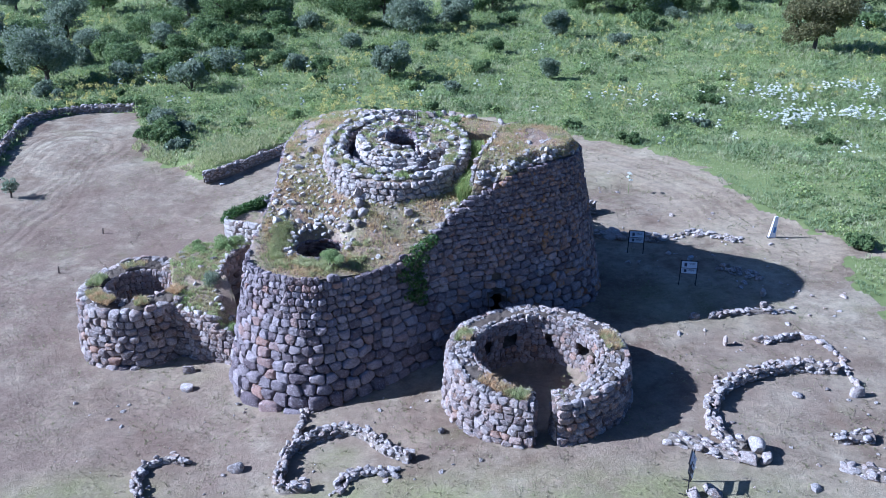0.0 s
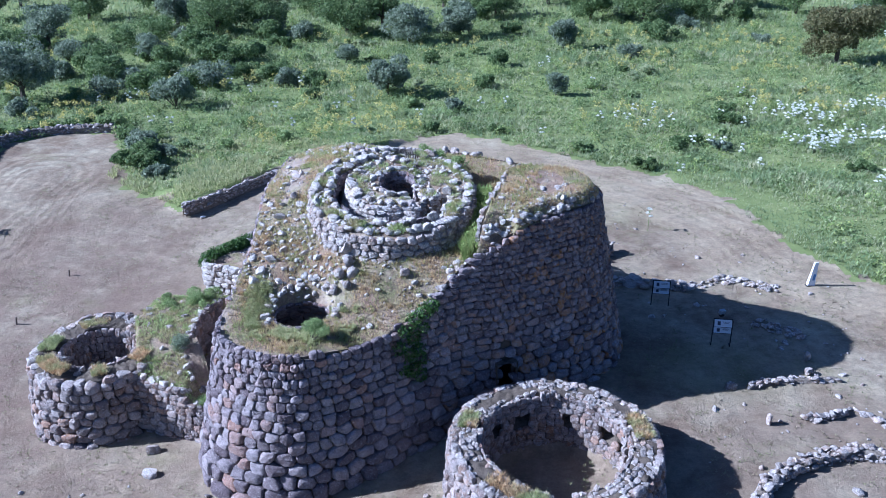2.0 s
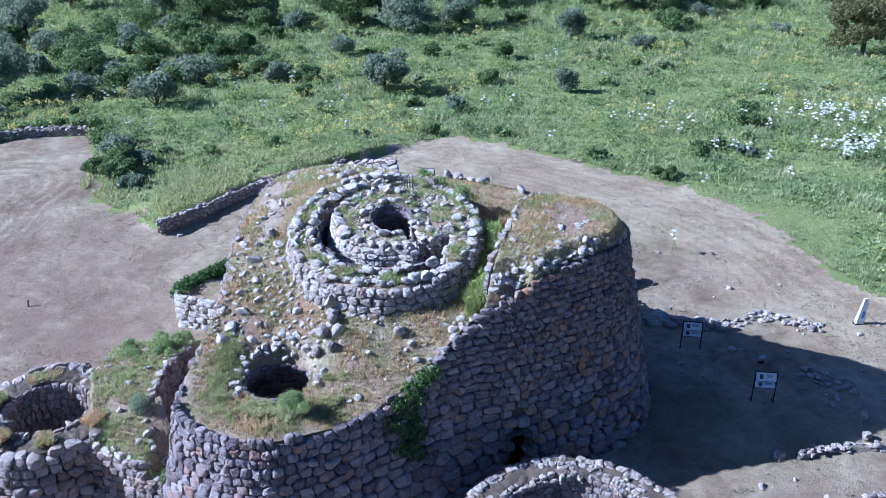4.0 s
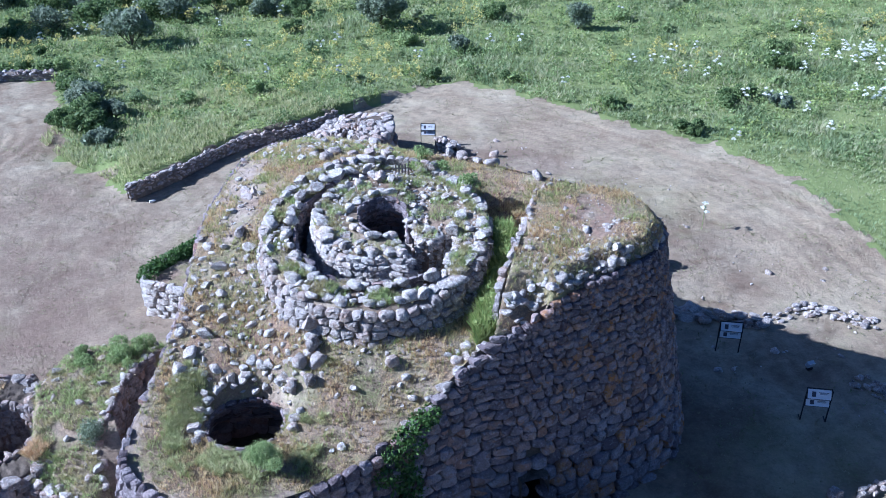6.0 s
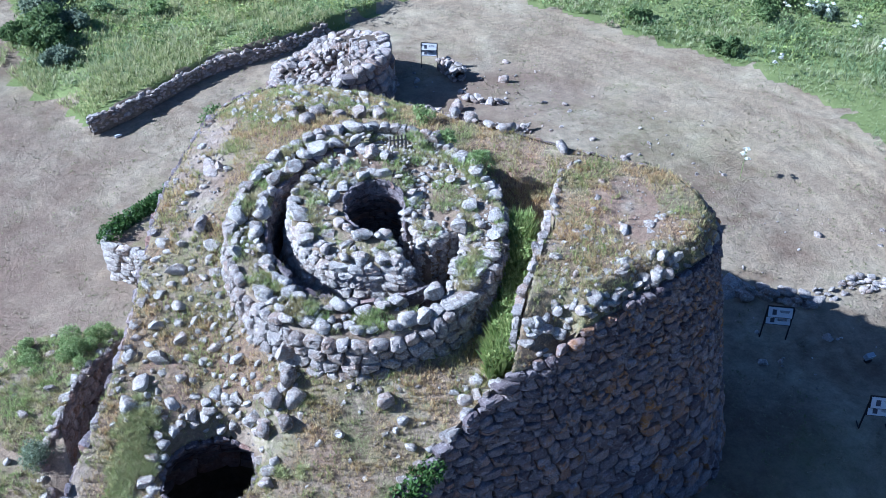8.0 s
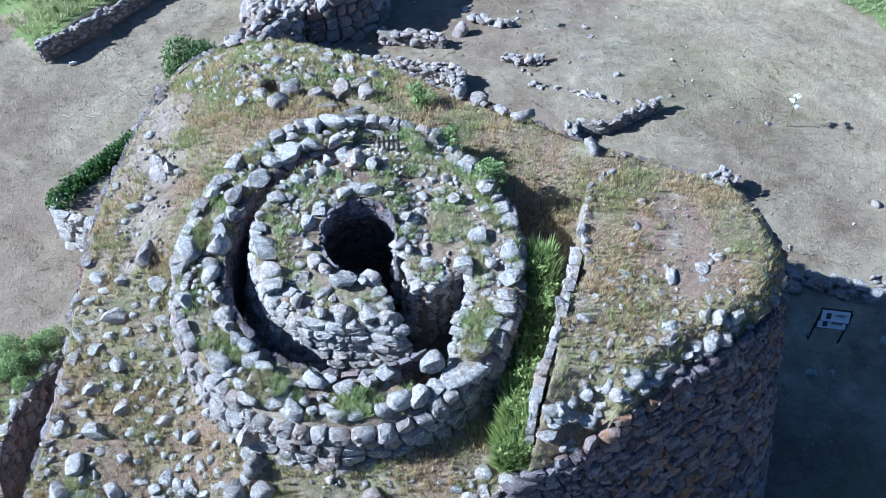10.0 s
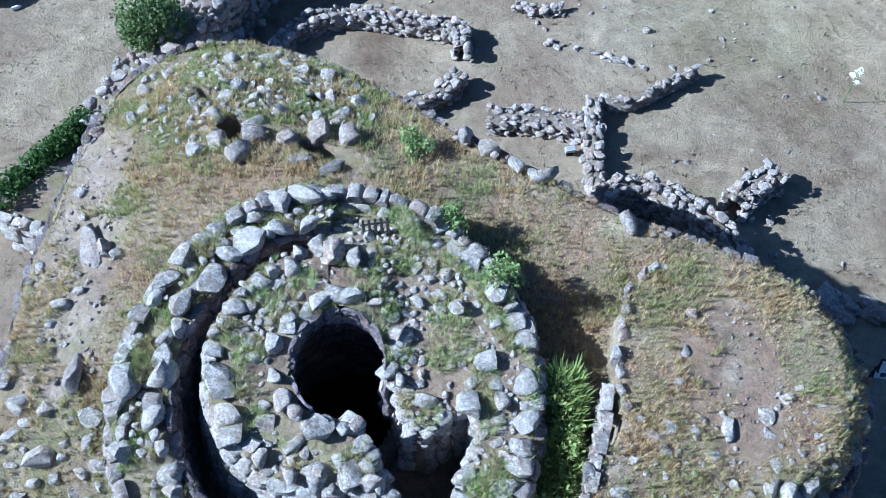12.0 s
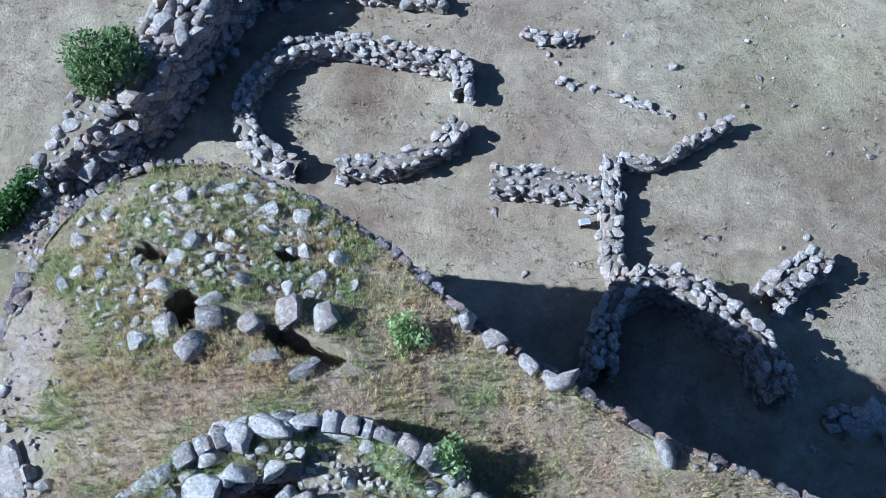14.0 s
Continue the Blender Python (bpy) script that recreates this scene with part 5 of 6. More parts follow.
for x, y, size in ((-6.1, 67.2, (0.85, 0.75, 0.65)), (-5.8, 67.9, (0.75, 0.8, 0.6)), (-4.85, 67.7, (0.6, 0.7, 0.6)), (-4.0, 68.1, (0.95, 0.75, 0.75)),
                   (-3.15, 68.0, (0.75, 0.8, 0.7)), (-4.4, 66.9, (0.8, 0.5, 0.4)), (-3.5, 66.6, (0.8, 0.5, 0.4)), (-7.0, 68.7, (0.6, 0.45, 0.4))):
    lone_stone("large grey boulder at the edge of an opening", (x, y, float(terrace_plane(x, y)) + size[2] * 0.08), size, (0.1, 0.1, RNG.uniform(0, 3)))
for x, y, size in ((0.1, 68.0, (0.45, 0.5, 0.8)), (0.7, 67.5, (0.6, 0.5, 0.7)), (2.2, 66.5, (0.9, 0.5, 0.5)), (4.3, 65.0, (0.4, 0.9, 0.5))):
    lone_stone("upright grey stone on the bastion's edge", (x, y, float(terrace_plane(x, y)) + size[2] * 0.3), size, (0.2, -0.1, 0.4))
lone_stone("long flat slab lying in dry grass", (-9.7, 64.4, float(terrace_plane(-9.7, 64.4)) + 0.05), (0.65, 1.5, 0.25), (0.05, 0.05, 0.2))
lone_stone("dark leaning slab on bare ground", (-9.3, 60.8, float(terrace_plane(-9.3, 60.8)) + 0.1), (0.5, 1.1, 0.5), (0.1, 0.4, 0.1))
for x, y, w, h in ((-5.5, 55.5, 1.0, 0.9), (-5.4, 54.8, 0.8, 0.7), (-5.2, 54.2, 0.75, 0.7), (-5.9, 54.3, 0.8, 0.7), (-5.5, 53.6, 0.7, 0.6), (-6.2, 53.5, 0.6, 0.6), (-2.2, 54.0, 0.7, 0.55)):
    lone_stone("grey boulder of a broken step in the slope", (x, y, float(terrace_plane(x, y)) + h * 0.2), (w, w * 0.8, h), (RNG.normal(scale=0.2), 0.1, RNG.uniform(0, 3)))

# row of edging stones of the high lobe, and the wall along the gully
lobe_row = thing("edging_row", "curved row of pale edging stones on the high lobe", "stone edging")
items = []
for path, gap, w0 in (([(5.0, 63.65), (4.15, 62.85), (3.8, 61.95), (3.62, 60.96), (3.64, 60.15), (3.96, 59.4), (4.5, 58.6)], 0.42, 0.46),
                      ([(3.2, 60.0), (2.95, 58.9), (2.7, 57.9), (2.4, 56.9), (2.05, 56.1), (1.7, 54.9)], 0.42, 0.42), ([(5.4, 62.2), (5.1, 61.0), (4.95, 60.0), (5.3, 58.9)], 1.1, 0.36)):
    pts, run = spline(path, 200)
    s = 0.0
    while s < run:
        i = int(s / run * 199)
        d = pts[min(i + 1, 199)] - pts[max(i - 1, 0)]
        w = w0 * RNG.uniform(0.75, 1.3)
        x, y = pts[i] + RNG.normal(scale=0.04, size=2)
        items.append((0, (x, y, float(bastion_top(x + 0.15, y))), (w, w * 0.7, w * 0.7), (RNG.normal(scale=0.1), RNG.normal(scale=0.1), math.atan2(d[1], d[0]))))
        s += w * gap / 0.42 * RNG.uniform(0.9, 1.1)
set_stones(lobe_row, items, 150, dull=True)


gully_wall = thing("gully_facing", "pale stone facing beside an overgrown gully", "stone facing")
gully, gully_run = spline([(3.1, 60.3), (2.95, 59.4), (2.68, 58.4), (2.45, 57.6), (2.15, 56.8), (1.85, 56.0), (1.6, 54.8)], 120)
gully_at = np.linspace(0, gully_run, 120)


def gully_face(s, z, out):
    x, y = np.interp(s, gully_at, gully[:, 0]), np.interp(s, gully_at, gully[:, 1])
    return np.array((x + 0.2 - out + 0.02 * (z - 9), y + 0.2 * out, z))


facing(gully_wall, gully_run, lambda s: 8.2, lambda s: float(bastion_top(gully_face(s, 9, 0)[0] + 0.35, gully_face(s, 9, 0)[1])) - 0.05, gully_face, (0.5, 0.46), (0.36, 0.3), 0.16, limit=90, rank=lambda s, z: -z, pale="dull")


edge = thing("edge_blocks", "sunlit rough blocks along the high lobe's broken edge", "stones")
items = []
s_a, s_b = near_foot(1.2, 52.6), near_foot(9.6, 55.2)
for u in np.linspace(0, 1, 64):
    q = s_a + (s_b - s_a) * u
    d = RNG.uniform(0.1, 1.0)
    x, y = along(rim[:, 0], q) - d * along(outw[:, 0], q), along(rim[:, 1], q) - d * along(outw[:, 1], q)
    w = RNG.uniform(0.26, 0.58)
    items.append((-w, (x, y, float(bastion_top(x, y))), (w * 1.15, w * 0.85, w * 0.7), (RNG.normal(scale=0.15), RNG.normal(scale=0.15), RNG.uniform(0, 6.3))))
set_stones(edge, items, 64)
heap = thing("rubble_heap", "grey blocks heaped over the far tower's top", "rubble")
scatter(heap, [(FAR[0] + 3.9 * math.cos(a), FAR[1] + 3.9 * math.sin(a)) for a in np.arange(0, 6.2, 0.4)], 110, 0.4, 1.0,
        lambda x, y: 0.65 + 0.31 * (x - FAR[0]) + 0.15 * math.sin(2 * x) if math.hypot(x - FAR[0] - 1.0, y - FAR[1] + 1.0) > 1.2 else None, 1.2, 60, 0.1, dull=True)

# paving and rubble round the front shaft
shaft_rim = thing("shaft_rim", "ring of grey stones round a dark shaft in the low lobe", "stone rim")
items = []
for a in np.arange(-0.3, 3.78, 0.136) + RNG.normal(scale=0.07, size=30):
    r = RNG.uniform(1.6, 2.25)
    x, y = -7.9 + r * math.cos(a), 52.5 + r * math.sin(a)
    w = RNG.uniform(0.3, 0.62)
    items.append((0, (x, y, float(bastion_top(x, y)) + 0.08), (w, w * 0.8, w * 0.7), (RNG.normal(scale=0.2), RNG.normal(scale=0.2), a)))
set_stones(shaft_rim, items, 60)


def front_shaft(s, z, out):
    t = s / 1.5
    g = 1 + 0.9 * (1 - math.exp(-max(6.2 - z, 0) / 1.3))
    return np.array((-7.9 + (1.52 * g - out) * math.cos(t), 52.5 + (1.47 * g - out) * math.sin(t), z))


# Darker coat than the rim's stones, to put the hole's shade into colour.
facing(shaft_rim, 2 * math.pi * 1.5, lambda s: 3.6, lambda s: 6.25, front_shaft, (0.5, 0.5), (0.4, 0.38), 0.1, limit=40, closed=True, rest="shaft_lining", pale="lichened")
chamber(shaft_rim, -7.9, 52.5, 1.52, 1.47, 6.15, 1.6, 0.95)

# ---- stones on the open ground ----


def clear_ground(x, y):
    if math.hypot(x - HUT[0], y - HUT[1]) < 5.9 or math.hypot(x - LEFT[0], y - LEFT[1]) < 4.6 or inside([tuple(p) for p in foot], x, y) or inside(LINK, x, y):
        return None
    return float(ground_z(x, y))


for label, outline, count, small, large in (
        ("small stones strewn over dry ground by the track", [(12, 64), (30, 56), (28, 72), (18, 78), (12, 76)], 110, 0.12, 0.6),
        ("small stones strewn over dry ground by ruins", [(13, 36), (34, 34), (33, 57), (17, 56), (14, 48)], 130, 0.12, 0.65),
        ("small stones scattered below the bastion", [(-24, 36), (4, 36), (0, 48), (-9, 46), (-14, 50), (-24, 50)], 80, 0.1, 0.45),
        ("small stones scattered on open ground", [(1, 74), (16, 70), (17, 88), (6, 94), (0, 92), (1, 84)], 110, 0.1, 0.5),
        ("brown stones on bare ground by the far tower", [(-3, 86), (6, 86), (8, 96), (0, 98), (-3, 95)], 50, 0.15, 0.7)):
    ob = thing("strewn_stones", label, "stones", "strewn stones")
    scatter(ob, outline, count, small, large, clear_ground, 4.0, 60, sink=0.3, dull=True)
def bank_or_ground(x, y):
    if inside(NORTH, x, y):
        return -0.3 - 0.5 * float(smooth(74, 78, y)) - 0.5 * float(smooth(-15, -13, x))
    return float(ground_z(x, y)) + 1.0 * (1 - float(smooth(-14.5, -10.8, x)))


rubble = thing("rubble_heap", "dark small rubble filling the hollow beside the outer wall", "rubble")
scatter(rubble, [(-17.8, 75.5), (-13.6, 73.0), (-11.6, 76.5), (-11.0, 79.5), (-13.5, 80.5), (-16.4, 78.4)], 700, 0.14, 0.42, bank_or_ground, 2.0, 120, dull=True)
blocks = thing("tumbled_blocks", "large tumbled blocks of the ruined outer wall", "stones")
scatter(blocks, [(-17.6, 77.2), (-15.6, 77.6), (-12.2, 80.6), (-9.8, 84.4), (-8.2, 88.2), (-12.5, 88.6), (-13.8, 84.8), (-15.6, 81.4)], 150, 0.35, 1.1, lambda x, y: float(ground_z(x, y)) + 1.9 * max(0.0, 1 - max(0.0, capsule(x, y, -16.5, 78.5, -9.8, 88.3) - 0.8) / 1.6), 1.5, 110, dull=True)
BOULDERS = [(16.9, 40.0, 1.3, 1.15, "large pale boulder at a wall's end"), (17.2, 39.1, 0.9, 0.7, "dark boulder under a paler one"), (16.1, 39.0, 1.1, 0.75, "pale boulder leaning by a larger one"), 
                       (24.6, 45.4, 1.0, 0.8, "round boulder near a low wall"), (21.0, 45.2, 0.7, 0.4, "small boulder on dry ground"), (18.4, 51.3, 0.5, 0.9, "upright pale stone on dry ground"), (22.6, 56.5, 0.7, 0.6, "pale stone at the shadow's edge"),
                       (23.1, 58.2, 0.7, 0.8, "pale upright stone on dry ground"), (17.3, 55.0, 0.8, 0.5, "dark-edged stone on dry ground"), (19.6, 47.8, 0.7, 0.4, "low stone by a wall"), (-11.6, 40.9, 1.0, 0.6, "grey boulder on dry grass"),
                       (-17.0, 52.0, 1.0, 0.7, "grey stone below the tower"), (-16.6, 49.8, 1.1, 0.6, "grey stone on dry ground"), (-12.4, 48.4, 0.9, 0.7, "fallen block at the bastion's foot"), (-0.1, 42.8, 0.6, 0.4, "small stone beside the hut"),
                       (-2.7, 41.0, 0.8, 0.8, "upright stone of a fallen arc")]
BOULDERS += [(14.0, 69.0, 1.6, 0.8, "broad block by the bastion"), (14.8, 68.4, 1.2, 0.6, "broad block by the bastion"), (-15.9, 83.6, 0.7, 0.5, "grey stone on mown ground"),
                       (-16.5, 83.2, 0.6, 0.5, "grey stone on mown ground"), (-15.3, 83.3, 0.6, 0.4, "grey stone on mown ground"), (3.8, 93.2, 0.8, 0.7, "round pale stone by the track"), (0.4, 89.0, 1.1, 0.9, "grey block by the far tower"),
                       (12.6, 36.2, 0.9, 0.5, "stone at the foot of a panel"),
                       (13.6, 36.4, 1.1, 0.6, "stone at the foot of a panel")]
for x, y, w, h, label in BOULDERS:
    lone_stone(label, (x, y, float(ground_z(x, y)) + h * 0.28), (w, w * 0.75, h), (RNG.normal(scale=0.12), RNG.normal(scale=0.12), RNG.uniform(0, 3.1)), "boulders on the ground")


# ---- grasses ----
def stuff(name, label, category, verts, tris, mat):
    ob = new(name, tri_mesh(name, verts, tris, mat, False))
    return tagged(ob, label, category, kind="stuff")


def sprinkle(outline, count, height):
    poly = np.array(outline)
    lo, hi = poly.min(axis=0), poly.max(axis=0)
    p = RNG.uniform(lo, hi, (count, 2))
    p = p[inside(outline, p[:, 0], p[:, 1])]
    z = height(p[:, 0], p[:, 1])
    return np.column_stack([p, z])


def noise_at(p, scale, seed=0.0):
    return np.array([noise.noise(Vector((a * scale, c * scale, seed))) for a, c in p[:, :2]])


rim_poly = [tuple(p) for p in rim[::6, :2]]
p = sprinkle(rim_poly, 170000, bastion_top)
q = terrace_plane(p[:, 0], p[:, 1])
rho = np.hypot((p[:, 0] - CX) / WIDE, p[:, 1] - CY)
p = p[(p[:, 2] > q - 0.5) & (rho > 5.25)]
edge_free = np.ones(len(p), bool)
low = np.nonzero((p[:, 1] < 52.5) & (p[:, 0] < -5.5))[0]
edge_free[low] = rim_distance(p[low]) > RNG.uniform(0.3, 0.75, len(low))
p = p[edge_free]
dens = noise_at(p, 0.5) + 0.7 * noise_at(p, 1.9, 4)
worn_spot = inside([(-11.2, 60.2), (-9.2, 60.2), (-8.8, 64.5), (-9.4, 69), (-10.8, 69)], p[:, 0], p[:, 1]) | (np.hypot((p[:, 0] - 6.15) / 1.15, (p[:, 1] - 60.5) / 2.1) < 1.0)
keep_it = ~worn_spot | (dens + RNG.uniform(-0.5, 0.1, len(p)) > 0.04)
p, dens = p[keep_it], dens[keep_it]
v, t = tufts(p, RNG.uniform(0.05, 0.13, len(p)) + 0.12 * np.clip(dens, 0, 1), 0.7, 6, 0.024)
stuff("dry_grass", "tufts of straw and green grass on the bastion", "grass", v, t, straw_mat)

pick = RNG.choice(len(p), 17000, replace=False)
pick = pick[dens[pick] + RNG.uniform(-0.4, 0.4, len(pick)) > -0.1]
v, t = tufts(p[pick], RNG.uniform(0.1, 0.3, len(pick)), 0.5, 14, 0.016)
stuff("grass_clumps", "taller straw and green clumps on the bastion", "grass", v, t, clump_mat)

# greener tufts: rear stones, keep top, gully, low lobe round the shaft
p = sprinkle([(-10.2, 69.0), (-7.4, 66.8), (-5.5, 68.4), (-2.2, 68.4), (-2.2, 70.4), (-5.0, 72.3), (-8.3, 72.3), (-10.0, 71.0)], 11000, bastion_top)
p = p[(p[:, 2] > 9.4) & (noise_at(p, 0.9, 41) > -0.02)]
around = np.array([oval(math.radians(a), 5.3 + 0.7 * b ** 2) for a, b in zip(RNG.uniform(40, 205, 2600), RNG.uniform(0, 1, 2600))])
around = np.column_stack([around, terrace_plane(around[:, 0], around[:, 1])])
p = np.vstack([p, around[noise_at(around, 0.6, 43) > -0.05]])
v, t = tufts(p, RNG.uniform(0.07, 0.2, len(p)), 0.55, 12, 0.018)
stuff("rear_grass", "green grass growing between the heaped stones", "grass", v, t, tuft_mat)
spots = []
for _ in range(9000):
    a, r = RNG.uniform(0, 2 * math.pi), math.sqrt(RNG.uniform(2.5, 26.5))
    x, y = oval(a, r)
    z = float(bastion_top(x, y))
    if z > 9.4 and noise.noise(Vector((x * 1.3, y * 1.3, 9))) > -0.03:
        spots.append((x, y, z))
for _ in range(5000):
    a, r = RNG.uniform(0, 2 * math.pi), RNG.uniform(4.2, 5.05)
    x, y = oval(a, r)
    if noise.noise(Vector((x * 0.9, y * 0.9, 19))) > 0.1:
        spots.append((x, y, ring_top(y) + 0.02))
v, t = tufts(np.array(spots), RNG.uniform(0.1, 0.3, len(spots)), 0.75, 12, 0.018)
stuff("keep_grass", "green grass tufts between the keep's stones", "grass", v, t, tuft_mat)
g = [(2.4 - 0.35 * RNG.uniform(-1, 1) - 1.0 * u ** 1.4, 60.8 - 6.2 * u) for u in RNG.uniform(0, 1, 2400)]
g = np.array([(x, y, float(bastion_top(x, y))) for x, y in g if not inside(MOUND, x, y)])
v, t = tufts(g, RNG.uniform(0.4, 1.25, len(g)), 0.5, 12, 0.025)
leafy = g[RNG.choice(len(g), 200, replace=False)] + np.column_stack([np.zeros((200, 2)), RNG.uniform(0.3, 1.1, 200)])
v2, t2 = leaf_cloud(leafy, RNG.uniform(0.12, 0.32, len(leafy)), 11000, 0.06, np.random.default_rng(12))
v, t = np.vstack([v, v2]), np.vstack([t, t2 + len(v)])
stuff("gully_weeds", "tall green weeds filling the gully beside the keep", "weeds", v, t, weed_mat)
lobe = []
for _ in range(8000):
    a, r = RNG.uniform(2.4, 6.2), 1.65 + 1.8 * RNG.uniform() ** 1.3
    x, y = -7.9 + r * math.cos(a), 52.6 + r * math.sin(a)
    if inside(rim_poly, x, y) and rim_distance([(x, y)])[0] > 0.6 and noise.noise(Vector((x * 0.9, y * 0.9, 2))) + 0.4 * noise.noise(Vector((x * 2.6, y * 2.6, 2))) > 0.0:
        lobe.append((x, y, float(terrace_plane(x, y))))
v, t = tufts(np.array(lobe), RNG.uniform(0.08, 0.3, len(lobe)), 1.0, 16, 0.022)
stuff("lobe_grass", "soft green grass round the shaft of the low lobe", "grass", v, t, pale_grass_mat)
p = sprinkle(LINK, 11000, lambda x, y: np.array([link_top(a, c) for a, c in zip(x, y)]))
p = p[(noise_at(p, 0.7, 11) + 0.6 * noise_at(p, 2.0, 12) > -0.3) | (p[:, 0] > -16.6)]
v, t = tufts(p, RNG.uniform(0.07, 0.28, len(p)), 0.8, 12, 0.025)
stuff("bank_grass", "long green grass over the bank", "grass", v, t, tuft_mat)
p = []
for c, r0, r1, zt in ((HUT, 4.05, 5.0, 2.2), (LEFT, 2.6, 3.6, 1.5)):
    for _ in range(5200):
        a, r = RNG.uniform(0, 2 * math.pi), RNG.uniform(r0, r1)
        if noise.noise(Vector((math.cos(a) * 2, math.sin(a) * 2, c[0]))) > 0.05 and abs((a + math.pi / 2 + math.pi) % (2 * math.pi) - math.pi) > 0.2:
            p.append((c[0] + r * math.cos(a), c[1] + r * math.sin(a), (2.6 - 0.55 * max(0.0, -math.sin(a)) ** 2 if c is HUT else 1.5) + 0.05))
v, t = tufts(np.array(p), RNG.uniform(0.15, 0.42, len(p)), 0.8, 10, 0.025)
stuff("wall_top_grass", "dry and green grass on the round walls", "grass", v, t, straw_mat)

# short straw on the mown ground
p = sprinkle([(-46, 34), (34, 34), (32, 60), (30, 76), (22, 96), (4, 109), (-8, 103), (-22, 90), (-40, 100)], 60000, ground_z)
p = p[(noise_at(p, 0.3, 7) + 0.5 * noise_at(p, 1.5, 8) > -0.05) & ~inside([tuple(q) for q in foot], p[:, 0], p[:, 1])]
v, t = tufts(p, RNG.uniform(0.04, 0.13, len(p)), 1.6, 6, 0.13)
stuff("mown_straw", "short dry grass stubble on the mown ground", "grass", v, t, leaf_material("stubble", ((0.0, (0.19, 0.16, 0.10)), (0.6, (0.30, 0.26, 0.17)), (1.0, (0.38, 0.34, 0.24))), patch=((0.0, (0.15, 0.17, 0.07)), (1.0, (0.26, 0.27, 0.13)))))

# meadow
rows_ = []
for y0, y1, density, size in ((58, 90, 9.0, 0.5), (90, 118, 9.0, 0.55), (118, 140, 4.0, 0.7), (140, 170, 2.2, 0.9), (170, 240, 0.7, 1.4)):
    half = 0.52 * y1 + 4
    k = int((y1 - y0) * 2 * half * density)
    q = np.column_stack([RNG.uniform(-half, half, k), RNG.uniform(y0, y1, k)])
    q = q[~inside(DRY, q[:, 0] + 0.9 * noise_at(q, 0.5, 21), q[:, 1] + 0.9 * noise_at(q, 0.5, 22)) & ((q[:, 1] > 92) | (q[:, 0] > 20))]
    rows_.append(np.column_stack([q, ground_z(q[:, 0], q[:, 1]), size * RNG.uniform(0.5, 1.25, len(q))]))
q = np.vstack(rows_)
h = q[:, 3] * (1 + 0.9 * noise_at(q, 0.09, 3) + 0.5 * noise_at(q, 0.35, 5))
v, t = tufts(q[:, :3], np.clip(h * 0.75, 0.15, 1.3), 0.8, 8, 0.045)
stuff("meadow", "tall green spring meadow of grass and weeds", "meadow", v, t, meadow_mat)
for name, mat_, seed, count in (("meadow_weeds", dark_leaf_mat, 31, 2000), ("meadow_herbs", weed_mat, 32, 1700), ("meadow_thistles", fresh_mat, 33, 2600)):
    rng = np.random.default_rng(seed)
    y = 60 + 130 * rng.uniform(0, 1, count) ** 0.8
    x = rng.uniform(-0.52, 0.52, count) * y
    ok = ~inside(DRY, x, y) & ((y > 96) | (x > 32))
    x, y = x[ok], y[ok]
    size = rng.uniform(0.25, 0.9, len(x)) * (0.7 + y / 200)
    cents = [(a, c, float(ground_z(a, c)) + 0.35 * w) for a, c, w in zip(x, y, size)]
    v, t = leaf_cloud(cents, size, 90000, 0.13, rng)
    v[:, 2] = np.maximum(v[:, 2], -1.4)
    stuff(name, "leafy weeds growing through the meadow", "weeds", v, t, mat_)


p = sprinkle([(-35, 97), (-31, 93), (-25, 88.6), (-21.5, 91.8), (-14, 98.8), (-9, 103), (-18, 109), (-34, 108)], 16000, ground_z)
p = p[noise_at(p, 0.2, 17) + 0.6 * noise_at(p, 0.8, 18) > -0.25]
v, t = tufts(p, RNG.uniform(0.2, 0.6, len(p)), 0.6, 8, 0.03)
stuff("strip_grass", "tall pale grass beside the retaining wall", "grass", v, t, pale_grass_mat)


# ---- trees, shrubs, flowers ----
def tube(bm, a, c, r0, r1, seg=7):
    a, c = Vector(a), Vector(c)
    turn = (c - a).to_track_quat("Z", "Y").to_matrix().to_4x4()
    bmesh.ops.create_cone(bm, cap_ends=True, segments=seg, radius1=r0, radius2=r1, depth=(c - a).length, matrix=Matrix.Translation((a + c) / 2) @ turn)


def tree(label, x, y, height, width, mat, seed, leaves=9000, size=0.19, name="tree", group="trees in the meadow"):
    rng = np.random.default_rng(seed)
    ob = thing(name, label, name, group, at=(x, y, float(ground_z(x, y))))
    bm = bmesh.new()
    tall = height * 0.34
    tube(bm, (0, 0, -0.2), (0.1, 0, tall), 0.045 * height, 0.03 * height)
    centres, radii = [], []
    for i in range(7):
        a = i * 0.9 + rng.uniform(0, 0.5)
        r = width * rng.uniform(0.18, 0.36)
        tip = (r * math.cos(a), r * math.sin(a), height * rng.uniform(0.35, 0.8))
        tube(bm, (0.05, 0, tall * rng.uniform(0.5, 0.95)), tip, 0.02 * height, 0.006 * height, 5)
        centres.append(tip)
        radii.append(width * rng.uniform(0.15, 0.25))
    for _ in range(16):
        a, r = rng.uniform(0, 6.3), width * rng.uniform(0.05, 0.42)
        centres.append((r * math.cos(a), r * math.sin(a), height * rng.uniform(0.26, 0.88)))
        radii.append(width * rng.uniform(0.11, 0.22))
    part("trunk", bm, bark_mat, ob)
    v, t = leaf_cloud(centres, radii, leaves, size, rng)
    v[:, 2] = np.maximum(v[:, 2], 0.2)
    sub("crown", tri_mesh("crown", v, t, mat, False), ob)
    return ob


